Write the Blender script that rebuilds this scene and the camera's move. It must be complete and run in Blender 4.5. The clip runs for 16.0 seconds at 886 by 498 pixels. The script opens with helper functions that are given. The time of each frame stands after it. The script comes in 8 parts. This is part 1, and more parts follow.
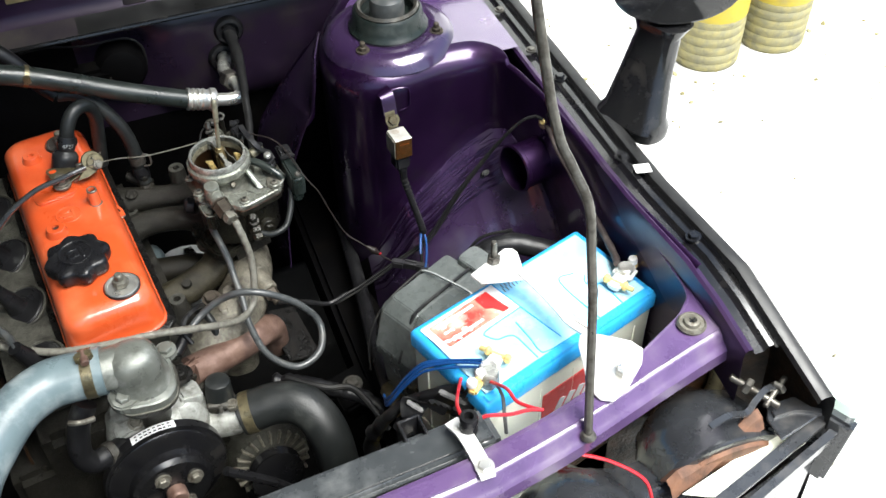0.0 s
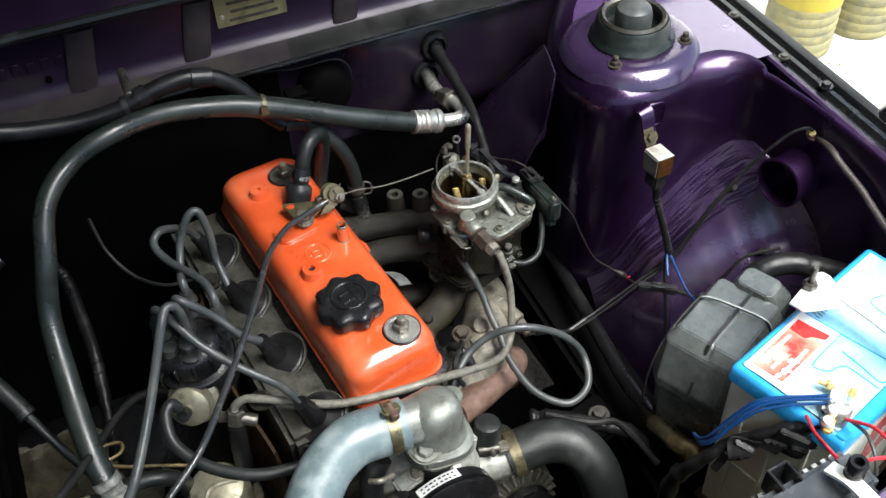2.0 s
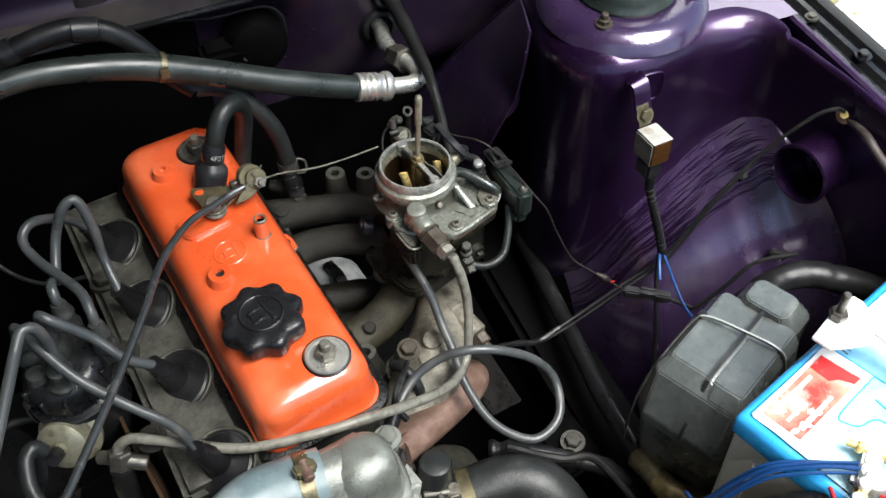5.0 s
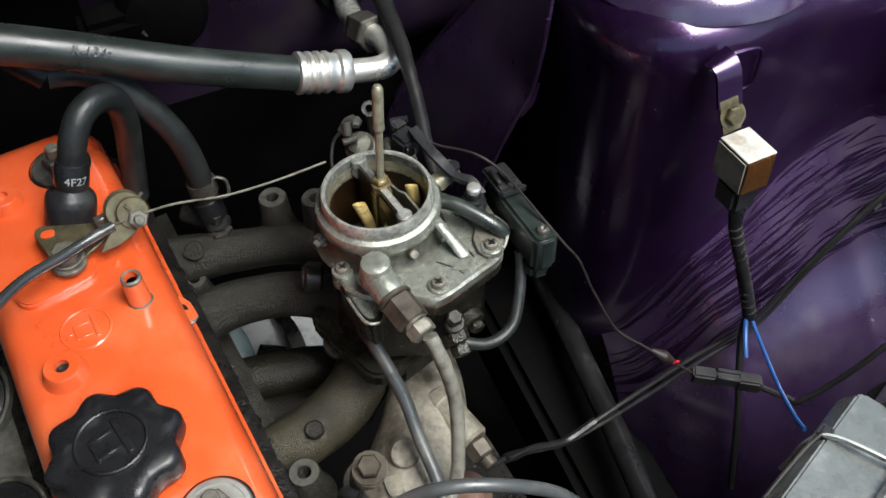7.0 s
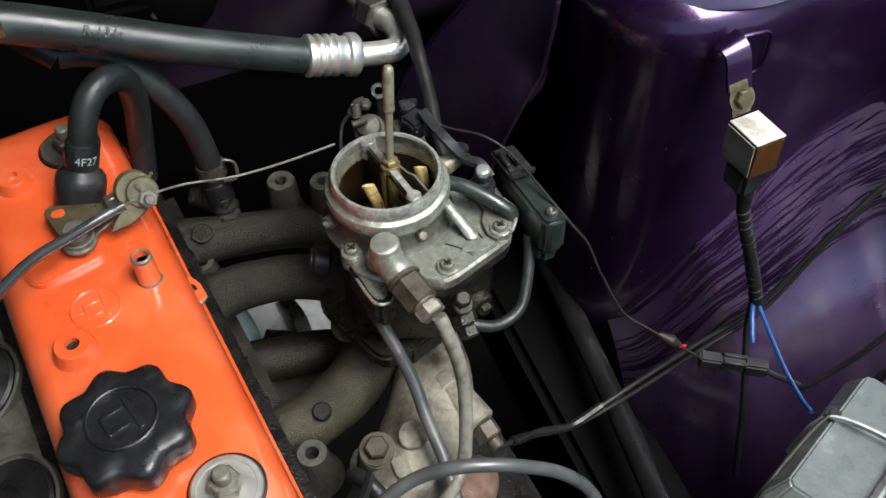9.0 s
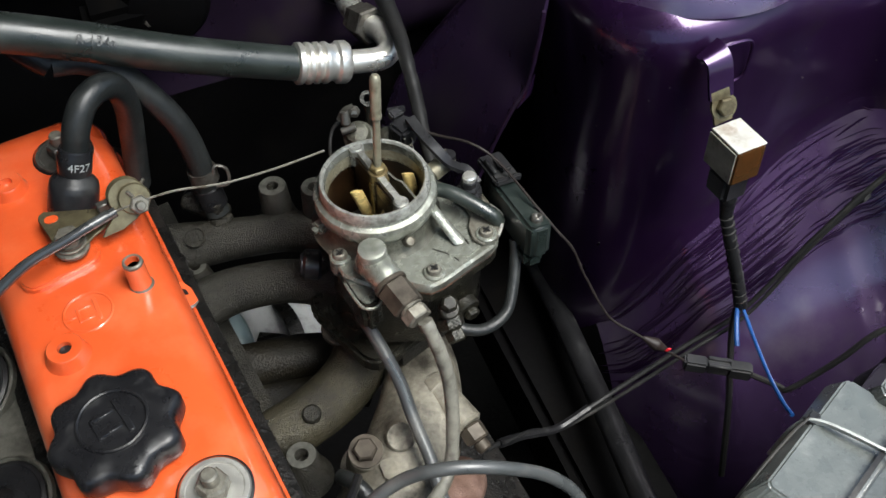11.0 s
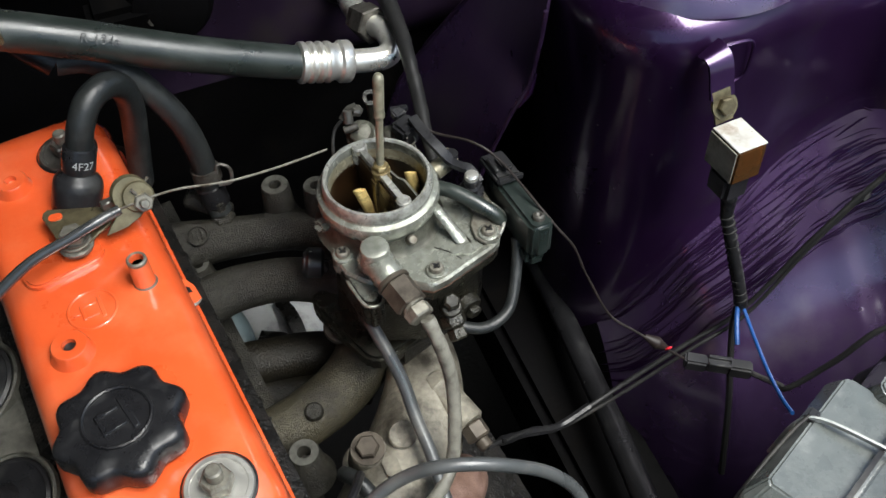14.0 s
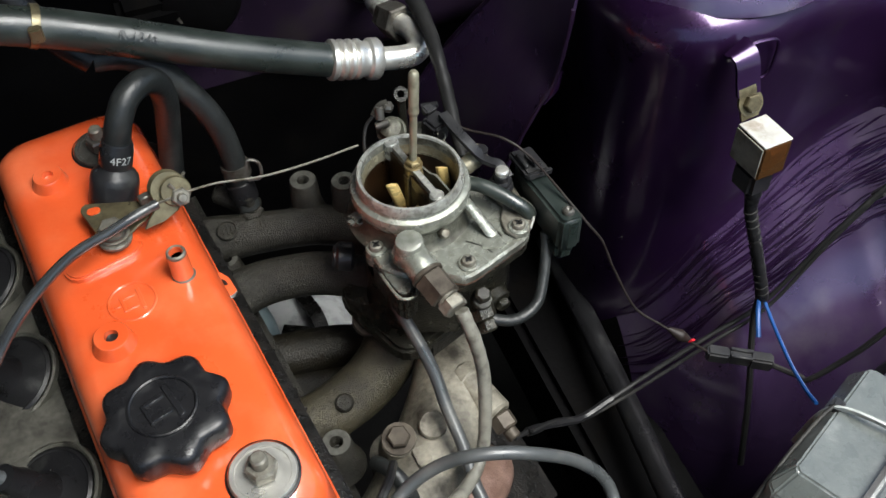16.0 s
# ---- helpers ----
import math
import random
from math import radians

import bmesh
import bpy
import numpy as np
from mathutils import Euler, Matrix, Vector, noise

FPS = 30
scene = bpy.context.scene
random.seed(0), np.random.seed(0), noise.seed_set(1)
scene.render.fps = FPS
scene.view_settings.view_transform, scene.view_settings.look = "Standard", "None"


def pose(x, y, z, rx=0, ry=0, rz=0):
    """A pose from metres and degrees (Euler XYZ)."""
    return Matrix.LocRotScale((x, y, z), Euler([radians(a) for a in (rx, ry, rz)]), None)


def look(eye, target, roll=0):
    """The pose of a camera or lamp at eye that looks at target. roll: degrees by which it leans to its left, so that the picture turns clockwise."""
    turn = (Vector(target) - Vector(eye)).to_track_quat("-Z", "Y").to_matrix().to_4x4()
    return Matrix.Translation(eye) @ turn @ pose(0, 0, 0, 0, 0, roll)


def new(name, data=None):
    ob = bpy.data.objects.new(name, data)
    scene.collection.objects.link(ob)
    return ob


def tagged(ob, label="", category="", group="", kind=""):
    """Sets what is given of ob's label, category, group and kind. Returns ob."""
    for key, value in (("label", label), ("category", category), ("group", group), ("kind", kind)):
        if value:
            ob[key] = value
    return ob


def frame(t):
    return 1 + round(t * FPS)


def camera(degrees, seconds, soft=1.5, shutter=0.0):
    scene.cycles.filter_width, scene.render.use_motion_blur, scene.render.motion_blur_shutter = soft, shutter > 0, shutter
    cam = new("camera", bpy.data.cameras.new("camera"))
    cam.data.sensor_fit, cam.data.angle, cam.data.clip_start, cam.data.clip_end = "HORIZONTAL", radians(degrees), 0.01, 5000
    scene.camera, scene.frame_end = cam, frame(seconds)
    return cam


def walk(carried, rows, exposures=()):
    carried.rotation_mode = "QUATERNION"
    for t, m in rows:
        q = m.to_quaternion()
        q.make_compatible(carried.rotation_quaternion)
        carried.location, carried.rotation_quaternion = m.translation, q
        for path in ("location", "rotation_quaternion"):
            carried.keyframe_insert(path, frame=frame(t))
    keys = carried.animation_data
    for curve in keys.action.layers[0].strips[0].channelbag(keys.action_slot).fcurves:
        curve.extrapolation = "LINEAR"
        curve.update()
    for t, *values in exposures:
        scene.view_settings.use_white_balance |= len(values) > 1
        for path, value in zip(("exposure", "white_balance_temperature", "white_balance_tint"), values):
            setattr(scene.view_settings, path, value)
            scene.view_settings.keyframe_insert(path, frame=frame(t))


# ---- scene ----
cam = camera(48.0, 16.0)
PATH = [
    (0, (0.084, 0.017, 1.575), (0.556, 1.351, 0.162), -1.7),
    (0.5, (0.003, 0.107, 1.575), (0.512, 1.418, 0.153), -1.8),
    (1, (-0.101, 0.184, 1.572), (0.427, 1.485, 0.148), -2.0),
    (1.5, (-0.162, 0.213, 1.569), (0.358, 1.512, 0.14), -2.4),
    (2, (-0.198, 0.216, 1.567), (0.322, 1.515, 0.138), -2.5),
    (2.5, (-0.2, 0.219, 1.564), (0.316, 1.512, 0.127), -2.5),
    (3, (-0.194, 0.221, 1.559), (0.304, 1.506, 0.109), -2.6),
    (3.5, (-0.201, 0.219, 1.553), (0.293, 1.496, 0.096), -2.4),
    (4, (-0.218, 0.226, 1.551), (0.267, 1.486, 0.076), -1.6),
    (4.5, (-0.187, 0.258, 1.533), (0.308, 1.469, 0.021), -0.7),
    (5, (-0.086, 0.374, 1.46), (0.411, 1.575, -0.06), -0.9),
    (5.2, (-0.046, 0.432, 1.409), (0.445, 1.63, -0.115), -1.0),
    (7.3, (0.038, 0.59, 1.245), (0.474, 1.797, -0.289), -2.7),
    (7.5, (0.034, 0.587, 1.243), (0.474, 1.794, -0.29), -2.5),
    (8, (0.026, 0.588, 1.243), (0.466, 1.79, -0.294), -2.4),
    (8.5, (0.03, 0.588, 1.243), (0.465, 1.791, -0.295), -2.4),
    (9, (0.03, 0.584, 1.244), (0.465, 1.786, -0.294), -2.4),
    (11.5, (0.038, 0.577, 1.254), (0.47, 1.781, -0.284), -2.5),
    (12, (0.038, 0.578, 1.253), (0.471, 1.779, -0.286), -2.4),
    (12.5, (0.037, 0.582, 1.253), (0.469, 1.782, -0.288), -2.4),
    (13, (0.036, 0.579, 1.249), (0.47, 1.783, -0.288), -2.3),
    (13.5, (0.036, 0.577, 1.252), (0.471, 1.779, -0.286), -2.3),
    (14, (0.034, 0.575, 1.255), (0.469, 1.778, -0.282), -2.3),
    (14.5, (0.03, 0.577, 1.256), (0.466, 1.778, -0.283), -2.2),
    (15, (0.027, 0.578, 1.256), (0.465, 1.777, -0.284), -2.1),
    (15.5, (0.024, 0.577, 1.258), (0.463, 1.777, -0.281), -2.1),
    (16, (0.008, 0.574, 1.263), (0.455, 1.771, -0.276), -1.8),
]
walk(cam, [(t, look(eye, target, roll)) for t, eye, target, roll in PATH], [(0, 1.58), (5, 1.58), (7.3, 1.57), (16, 1.57)])

# ---- world and light ----
world = bpy.data.worlds.new("sky")
scene.world = world
world.use_nodes = True
wn, wl = world.node_tree.nodes, world.node_tree.links
sky = wn.new("ShaderNodeTexSky")
sky.sky_type, sky.sun_disc = "NISHITA", False
sky.sun_elevation, sky.sun_rotation = radians(67.4), radians(156.4)
sky.air_density, sky.dust_density = 1.0, 2.0
tint = wn.new("ShaderNodeMix")
tint.data_type, tint.blend_type = "RGBA", "MULTIPLY"
tint.inputs["Factor"].default_value, tint.inputs["B"].default_value = 1.0, (0.95, 1.0, 0.95, 1)
wl.new(sky.outputs["Color"], tint.inputs["A"])
wl.new(tint.outputs["Result"], wn["Background"].inputs["Color"])
wn["Background"].inputs["Strength"].default_value = 0.078
sun_data = bpy.data.lights.new("sun", "SUN")
sun_data.energy, sun_data.angle, sun_data.color = 5.0, radians(48), (1.0, 1.0, 0.97)
sun = new("sun", sun_data)
sun.matrix_world = look((0.70, -1.60, 4.20), (0.0, 0.0, 0.0))
scene.view_settings.exposure = 1.62


# ---- mesh helpers ----
def part(name, bm, material, parent=None, label="", sharp=38):
    me = bpy.data.meshes.new(name)
    bmesh.ops.recalc_face_normals(bm, faces=bm.faces)
    bm.to_mesh(me)
    bm.free()
    me.shade_smooth()
    me.set_sharp_from_angle(angle=radians(sharp))
    me.materials.append(material)
    ob = new(name, me)
    ob.parent = parent
    if label:
        tagged(ob, label)
    return ob


def thing(name, label, category, group="", kind="", at=(0, 0, 0)):
    ob = new(name)
    ob.empty_display_size = 0.02
    return tagged(ob, label, category, group, kind)


def solo(name, bm, material, label, category, group="", kind=""):
    return tagged(part(name, bm, material), label, category, group, kind)


def join(*bms):
    me = bpy.data.meshes.new("tmp")
    out = bmesh.new()
    for b in bms:
        b.to_mesh(me)
        b.free()
        out.from_mesh(me)
    bpy.data.meshes.remove(me)
    return out


def moved(bm, m):
    bm.transform(m)
    return bm


def spline(pts, res=8, closed=False):
    p = [Vector(q) for q in pts]
    n = len(p)
    if n < 3 and not closed:
        return p
    out = []
    for i in range(n if closed else n - 1):
        if closed:
            a, b, c, d = p[i - 1], p[i], p[(i + 1) % n], p[(i + 2) % n]
        else:
            b, c = p[i], p[i + 1]
            a = p[i - 1] if i else b * 2 - c
            d = p[i + 2] if i + 2 < n else c * 2 - b
        for k in range(res):
            t = k / res
            out.append(0.5 * ((2 * b) + (c - a) * t + (2 * a - 5 * b + 4 * c - d) * t * t + (3 * b - a - 3 * c + d) * t ** 3))
    if not closed:
        out.append(p[-1])
    return out


def tube(pts, r, n=10, res=8, closed=False, smooth=True, wob=0.0, seed=1):
    """A swept round section. r: a radius, or one for each control point."""
    line = spline(pts, res, closed) if smooth else [Vector(q) for q in pts]
    m = len(line)
    bm = bmesh.new()
    rings = []
    up = None
    for i, q in enumerate(line):
        if closed:
            d = (line[(i + 1) % m] - line[i - 1]).normalized()
        else:
            d = (line[min(i + 1, m - 1)] - line[max(i - 1, 0)]).normalized()
        if up is None:
            up = d.orthogonal().normalized()
        up = (up - d * up.dot(d)).normalized()
        side = d.cross(up)
        if isinstance(r, (list, tuple)):
            f = i / (m - 1) * (len(r) - 1)
            k = min(int(f), len(r) - 2)
            rad = r[k] + (r[k + 1] - r[k]) * (f - k)
        else:
            rad = r
        if wob:
            rad *= 1 + wob * noise.noise(Vector((i * 0.35, seed, 0)))
        rings.append([bm.verts.new(q + (up * math.cos(a) + side * math.sin(a)) * rad) for a in (2 * math.pi * j / n for j in range(n))])
    for i in range(m if closed else m - 1):
        a, b = rings[i], rings[(i + 1) % m]
        for j in range(n):
            bm.faces.new((a[j], a[(j + 1) % n], b[(j + 1) % n], b[j]))
    if not closed:
        bm.faces.new(rings[0][::-1])
        bm.faces.new(rings[-1])
    return bm


def lathe(profile, n=28, caps=True):
    """Revolves (radius, height) pairs about z; ends on the axis or with a flat cap."""
    bm = bmesh.new()
    rings = []
    for r, z in profile:
        if r < 1e-6:
            rings.append([bm.verts.new((0, 0, z))])
        else:
            rings.append([bm.verts.new((r * math.cos(2 * math.pi * j / n), r * math.sin(2 * math.pi * j / n), z)) for j in range(n)])
    for a, b in zip(rings, rings[1:]):
        if len(a) == 1 and len(b) == 1:
            continue
        for j in range(n):
            k = (j + 1) % n
            if len(a) == 1:
                bm.faces.new((a[0], b[j], b[k]))
            elif len(b) == 1:
                bm.faces.new((a[j], a[k], b[0]))
            else:
                bm.faces.new((a[j], a[k], b[k], b[j]))
    if caps and len(rings[0]) > 1:
        bm.faces.new(rings[0][::-1])
    if caps and len(rings[-1]) > 1:
        bm.faces.new(rings[-1])
    return bm


def axis(p, q):
    """The pose at p whose z axis points to q."""
    d = Vector(q) - Vector(p)
    return Matrix.Translation(p) @ d.to_track_quat("Z", "Y").to_matrix().to_4x4()


def rod(p, q, r, n=16, ch=0.0):
    """A straight round bar from p to q, its ends chamfered by ch."""
    h = (Vector(q) - Vector(p)).length
    prof = [(r, 0), (r, h)] if not ch else [(r - ch, 0), (r, ch), (r, h - ch), (r - ch, h)]
    return moved(lathe(prof, n), axis(p, q))


def hexagon(p, q, r, ch=0.0015):
    h = (Vector(q) - Vector(p)).length
    return moved(lathe([(r - ch, 0), (r, ch), (r, h - ch), (r - ch, h)], 6), axis(p, q))


def prism(poly, z0, z1, bev=0.002, seg=2):
    bm = bmesh.new()
    f = bm.faces.new([bm.verts.new((x, y, z0)) for x, y in poly])
    ret = bmesh.ops.extrude_face_region(bm, geom=[f])
    bmesh.ops.translate(bm, vec=(0, 0, z1 - z0), verts=[v for v in ret["geom"] if isinstance(v, bmesh.types.BMVert)])
    bmesh.ops.recalc_face_normals(bm, faces=bm.faces)
    if bev:
        bmesh.ops.bevel(bm, geom=list(bm.edges), offset=bev, segments=seg, affect="EDGES", clamp_overlap=True)
    return bm


def rbox(sx, sy, sz, bev=0.003, seg=2):
    """A box centred on x and y that stands on z = 0, its edges rounded."""
    return prism([(-sx / 2, -sy / 2), (sx / 2, -sy / 2), (sx / 2, sy / 2), (-sx / 2, sy / 2)], 0, sz, bev, seg)


def rounded(sx, sy, r, seg=5, cx=0.0, cy=0.0):
    """The outline of a rectangle with rounded corners."""
    out = []
    for kx, ky, a0 in ((1, 1, 0), (-1, 1, 90), (-1, -1, 180), (1, -1, 270)):
        for i in range(seg + 1):
            a = radians(a0 + 90 * i / seg)
            out.append((cx + kx * (sx / 2 - r) + r * math.cos(a), cy + ky * (sy / 2 - r) + r * math.sin(a)))
    return out


def loft(loops, cap=True):
    """Skins loops of equal length."""
    bm = bmesh.new()
    vs = [[bm.verts.new(p) for p in lp] for lp in loops]
    n = len(vs[0])
    for a, b in zip(vs, vs[1:]):
        for j in range(n):
            bm.faces.new((a[j], a[(j + 1) % n], b[(j + 1) % n], b[j]))
    if cap:
        bm.faces.new(vs[0][::-1])
        bm.faces.new(vs[-1])
    return bm


def sheet(rows, thick=0.0):
    """A grid surface of rows of points, thickened along its normals."""
    bm = bmesh.new()
    vs = [[bm.verts.new(p) for p in row] for row in rows]
    for a, b in zip(vs, vs[1:]):
        for j in range(len(a) - 1):
            bm.faces.new((a[j], a[j + 1], b[j + 1], b[j]))
    bmesh.ops.recalc_face_normals(bm, faces=bm.faces)
    if thick:
        bmesh.ops.solidify(bm, geom=list(bm.faces), thickness=thick)
    return bm


def strip(pts, w, thick, up=(0, 0, 1), res=6):
    """A flat bent bar along pts."""
    line = spline(pts, res)
    loops = []
    for i, q in enumerate(line):
        d = (line[min(i + 1, len(line) - 1)] - line[max(i - 1, 0)]).normalized()
        s = d.cross(Vector(up)).normalized()
        u = s.cross(d).normalized()
        loops.append([q + s * (w / 2) + u * (thick / 2), q - s * (w / 2) + u * (thick / 2), q - s * (w / 2) - u * (thick / 2), q + s * (w / 2) - u * (thick / 2)])
    return loft(loops)


def bolt(at, tip, r=0.006, h=0.006, washer=True):
    """A hexagon head with a washer whose top faces tip."""
    p, d = Vector(at), (Vector(tip) - Vector(at)).normalized()
    bms = [hexagon(p, p + d * h, r, r * 0.15)]
    if washer:
        bms.append(rod(p - d * 0.001, p + d * 0.0012, r * 1.45, 18))
    return join(*bms)


def cross_screw(at, tip, r=0.0045):
    """A domed screw head with a cross cut into it."""
    m = axis(at, Vector(at) + (Vector(tip) - Vector(at)).normalized())
    head = lathe([(r, 0), (r, r * 0.45), (r * 0.82, r * 0.72), (r * 0.5, r * 0.82), (r * 0.28, r * 0.5), (0, r * 0.35)], 16)
    return moved(head, m)


def lettering(name, body, size, m, material, parent, depth=0.0003):
    cu = bpy.data.curves.new(name, "FONT")
    cu.body, cu.size, cu.extrude, cu.align_x, cu.align_y = body, size, depth, "CENTER", "CENTER"
    ob = bpy.data.objects.new(name, cu)
    scene.collection.objects.link(ob)
    bpy.context.view_layer.update()
    me = bpy.data.meshes.new_from_object(ob)
    bpy.data.objects.remove(ob)
    me.transform(m)
    me.materials.clear()
    me.materials.append(material)
    out = new(name, me)
    out.parent = parent
    return out


def plate_with_hole(poly, c, r, z0, z1, ch=0.0015, n=84):
    """A plate of a star-shaped outline round c with a round hole, its upper outer edge eased."""
    pts = [Vector((x - c[0], y - c[1])) for x, y in poly]
    outer = []
    for k in range(n):
        a = 2 * math.pi * k / n
        d = Vector((math.cos(a), math.sin(a)))
        best = 1.0
        for p, q in zip(pts, pts[1:] + pts[:1]):
            e = q - p
            den = d.x * e.y - d.y * e.x
            if abs(den) < 1e-9:
                continue
            t = (p.x * e.y - p.y * e.x) / den
            u = (p.x * d.y - p.y * d.x) / den
            if t > 0 and -1e-6 <= u <= 1 + 1e-6:
                best = min(best, t)
        outer.append((d, best))
    ring = lambda f, z: [(c[0] + d.x * f(t), c[1] + d.y * f(t), z) for d, t in outer]
    lp = [ring(lambda t: r, z0), ring(lambda t: t, z0), ring(lambda t: t, z1 - ch), ring(lambda t: t - ch, z1), ring(lambda t: r, z1), ring(lambda t: r, z0)]
    return loft(lp, False)


# ---- materials ----
def rgb(c):
    return (c[0], c[1], c[2], 1)


def surface(name, base, other=None, rough=0.5, metal=0.0, spread=40.0, amount=0.5, dirt=None, dirt_amount=0.4, dirt_scale=9.0, bump=0.0, bump_scale=300.0, coat=0.0, coat_ior=1.5, rough_var=0.15, coat_rough=0.1, detail=6.0, spec=0.5):
    """A principled surface: two tones mottled at one scale, dirt at a larger one, roughness that varies, and fine relief."""
    ma = bpy.data.materials.new(name)
    ma.use_nodes = True
    nt = ma.node_tree
    n, l = nt.nodes, nt.links
    b = n["Principled BSDF"]
    tc = n.new("ShaderNodeTexCoord")
    n1 = n.new("ShaderNodeTexNoise")
    n1.inputs["Scale"].default_value, n1.inputs["Detail"].default_value = spread, detail
    l.new(tc.outputs["Object"], n1.inputs["Vector"])
    r1 = n.new("ShaderNodeValToRGB")
    r1.color_ramp.elements[0].position, r1.color_ramp.elements[1].position = 0.5 - 0.28 * amount, 0.5 + 0.4 * (1.05 - amount) + 0.02
    r1.color_ramp.elements[0].color, r1.color_ramp.elements[1].color = rgb(base), rgb(other or [v * 0.7 for v in base])
    l.new(n1.outputs["Fac"], r1.inputs["Fac"])
    col = r1.outputs["Color"]
    n2 = n.new("ShaderNodeTexNoise")
    n2.inputs["Scale"].default_value, n2.inputs["Detail"].default_value, n2.inputs["Roughness"].default_value = dirt_scale, 8, 0.65
    l.new(tc.outputs["Object"], n2.inputs["Vector"])
    rr = n.new("ShaderNodeMapRange")
    rr.inputs["From Min"].default_value, rr.inputs["From Max"].default_value = 0.3, 0.7
    rr.inputs["To Min"].default_value, rr.inputs["To Max"].default_value = max(rough - rough_var, 0.03), min(rough + rough_var, 1.0)
    l.new(n2.outputs["Fac"], rr.inputs["Value"])
    l.new(rr.outputs["Result"], b.inputs["Roughness"])
    if dirt:
        rd = n.new("ShaderNodeMapRange")
        rd.inputs["From Min"].default_value, rd.inputs["From Max"].default_value = 0.62 - 0.3 * dirt_amount, 0.80 - 0.25 * dirt_amount
        l.new(n2.outputs["Fac"], rd.inputs["Value"])
        mx = n.new("ShaderNodeMix")
        mx.data_type = "RGBA"
        l.new(rd.outputs["Result"], mx.inputs["Factor"])
        l.new(col, mx.inputs["A"])
        mx.inputs["B"].default_value = rgb(dirt)
        col = mx.outputs["Result"]
    l.new(col, b.inputs["Base Color"])
    b.inputs["Metallic"].default_value = metal
    b.inputs["Specular IOR Level"].default_value = spec
    b.inputs["Coat Weight"].default_value = coat
    b.inputs["Coat Roughness"].default_value = coat_rough
    b.inputs["Coat IOR"].default_value = coat_ior
    if bump:
        n3 = n.new("ShaderNodeTexNoise")
        n3.inputs["Scale"].default_value, n3.inputs["Detail"].default_value = bump_scale, 4
        l.new(tc.outputs["Object"], n3.inputs["Vector"])
        bp = n.new("ShaderNodeBump")
        bp.inputs["Strength"].default_value, bp.inputs["Distance"].default_value = bump, 0.002
        l.new(n3.outputs["Fac"], bp.inputs["Height"])
        l.new(bp.outputs["Normal"], b.inputs["Normal"])
    return ma


M_PURPLE = surface("metallic_purple_paint", (0.027, 0.0085, 0.044), (0.017, 0.0053, 0.029), 0.36, 0.72, 15, 0.5, (0.024, 0.016, 0.028), 0.2, 12, 0.05, 45, 0.6, 1.5, coat_rough=0.12)
M_PURPLE_RAIL = surface("dusty_purple_rail_paint", (0.034, 0.014, 0.052), (0.022, 0.009, 0.036), 0.38, 0.4, 25, 0.5, (0.05, 0.038, 0.055), 0.3, 14, 0.08, 90, 0.25, coat_rough=0.35, spec=0.4)
# paler than M_PURPLE: the sky's sheen is put into the paint colour
M_PURPLE_SHEEN = surface("purple_paint_with_sheen", (0.052, 0.029, 0.080), (0.034, 0.016, 0.056), 0.28, 0.45, 13, 0.6, (0.070, 0.056, 0.084), 0.3, 9, 0.06, 60, 1.0, 1.7, coat_rough=0.17)
# shelf purple raised towards lavender: sky glare is in the colour
M_PURPLE_SHELF = surface("glare_lightened_purple_paint", (0.075, 0.042, 0.115), (0.050, 0.026, 0.08), 0.2, 0.0, 14, 0.6, (0.12, 0.09, 0.14), 0.3, 10, 0.06, 90, 1.0, 1.9, coat_rough=0.08)
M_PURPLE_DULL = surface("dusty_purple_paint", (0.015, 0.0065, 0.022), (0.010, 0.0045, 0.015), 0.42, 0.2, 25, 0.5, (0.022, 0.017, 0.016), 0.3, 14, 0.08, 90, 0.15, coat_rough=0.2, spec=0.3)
# front panel purple with sun and sky glare mixed into the base
M_PURPLE_SUNLIT = surface("sunlit_lavender_paint", (0.088, 0.050, 0.130), (0.060, 0.032, 0.093), 0.32, 0.0, 30, 0.5, (0.13, 0.095, 0.15), 0.35, 18, 0.08, 120, 0.6, coat_rough=0.16)
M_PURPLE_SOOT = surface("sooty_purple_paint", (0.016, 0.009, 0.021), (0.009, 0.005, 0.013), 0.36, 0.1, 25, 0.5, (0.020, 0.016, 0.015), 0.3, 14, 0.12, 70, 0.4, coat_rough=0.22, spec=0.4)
M_BLACK_PAINT = surface("black_paint", (0.006, 0.006, 0.007), (0.010, 0.010, 0.010), 0.22, 0.0, 30, 0.5, (0.03, 0.027, 0.024), 0.15, 20, 0.05, 120, 0.3)
# black lamp enamel greyed: its sky reflection sits in the base colour
M_LAMP = surface("dusty_sky_greyed_enamel", (0.040, 0.043, 0.048), (0.028, 0.030, 0.033), 0.28, 0.3, 40, 0.5, (0.09, 0.085, 0.08), 0.25, 25, 0.06, 120, 0.8, coat_rough=0.15)
M_BLACK_DIRTY = surface("near_black_paint", (0.0016, 0.0015, 0.0017), (0.0010, 0.0010, 0.0010), 0.6, 0.0, 30, 0.5, (0.0034, 0.0028, 0.0022), 0.2, 16, 0.3, 150, spec=0.05)
M_BLACK_MATT = surface("matt_black_paint", (0.006, 0.006, 0.006), (0.009, 0.009, 0.009), 0.42, 0.0, 40, 0.5, (0.02, 0.02, 0.018), 0.15, 25, 0.08, 200)
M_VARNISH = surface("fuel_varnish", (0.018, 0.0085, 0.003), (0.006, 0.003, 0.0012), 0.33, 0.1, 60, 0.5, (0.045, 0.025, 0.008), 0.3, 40)
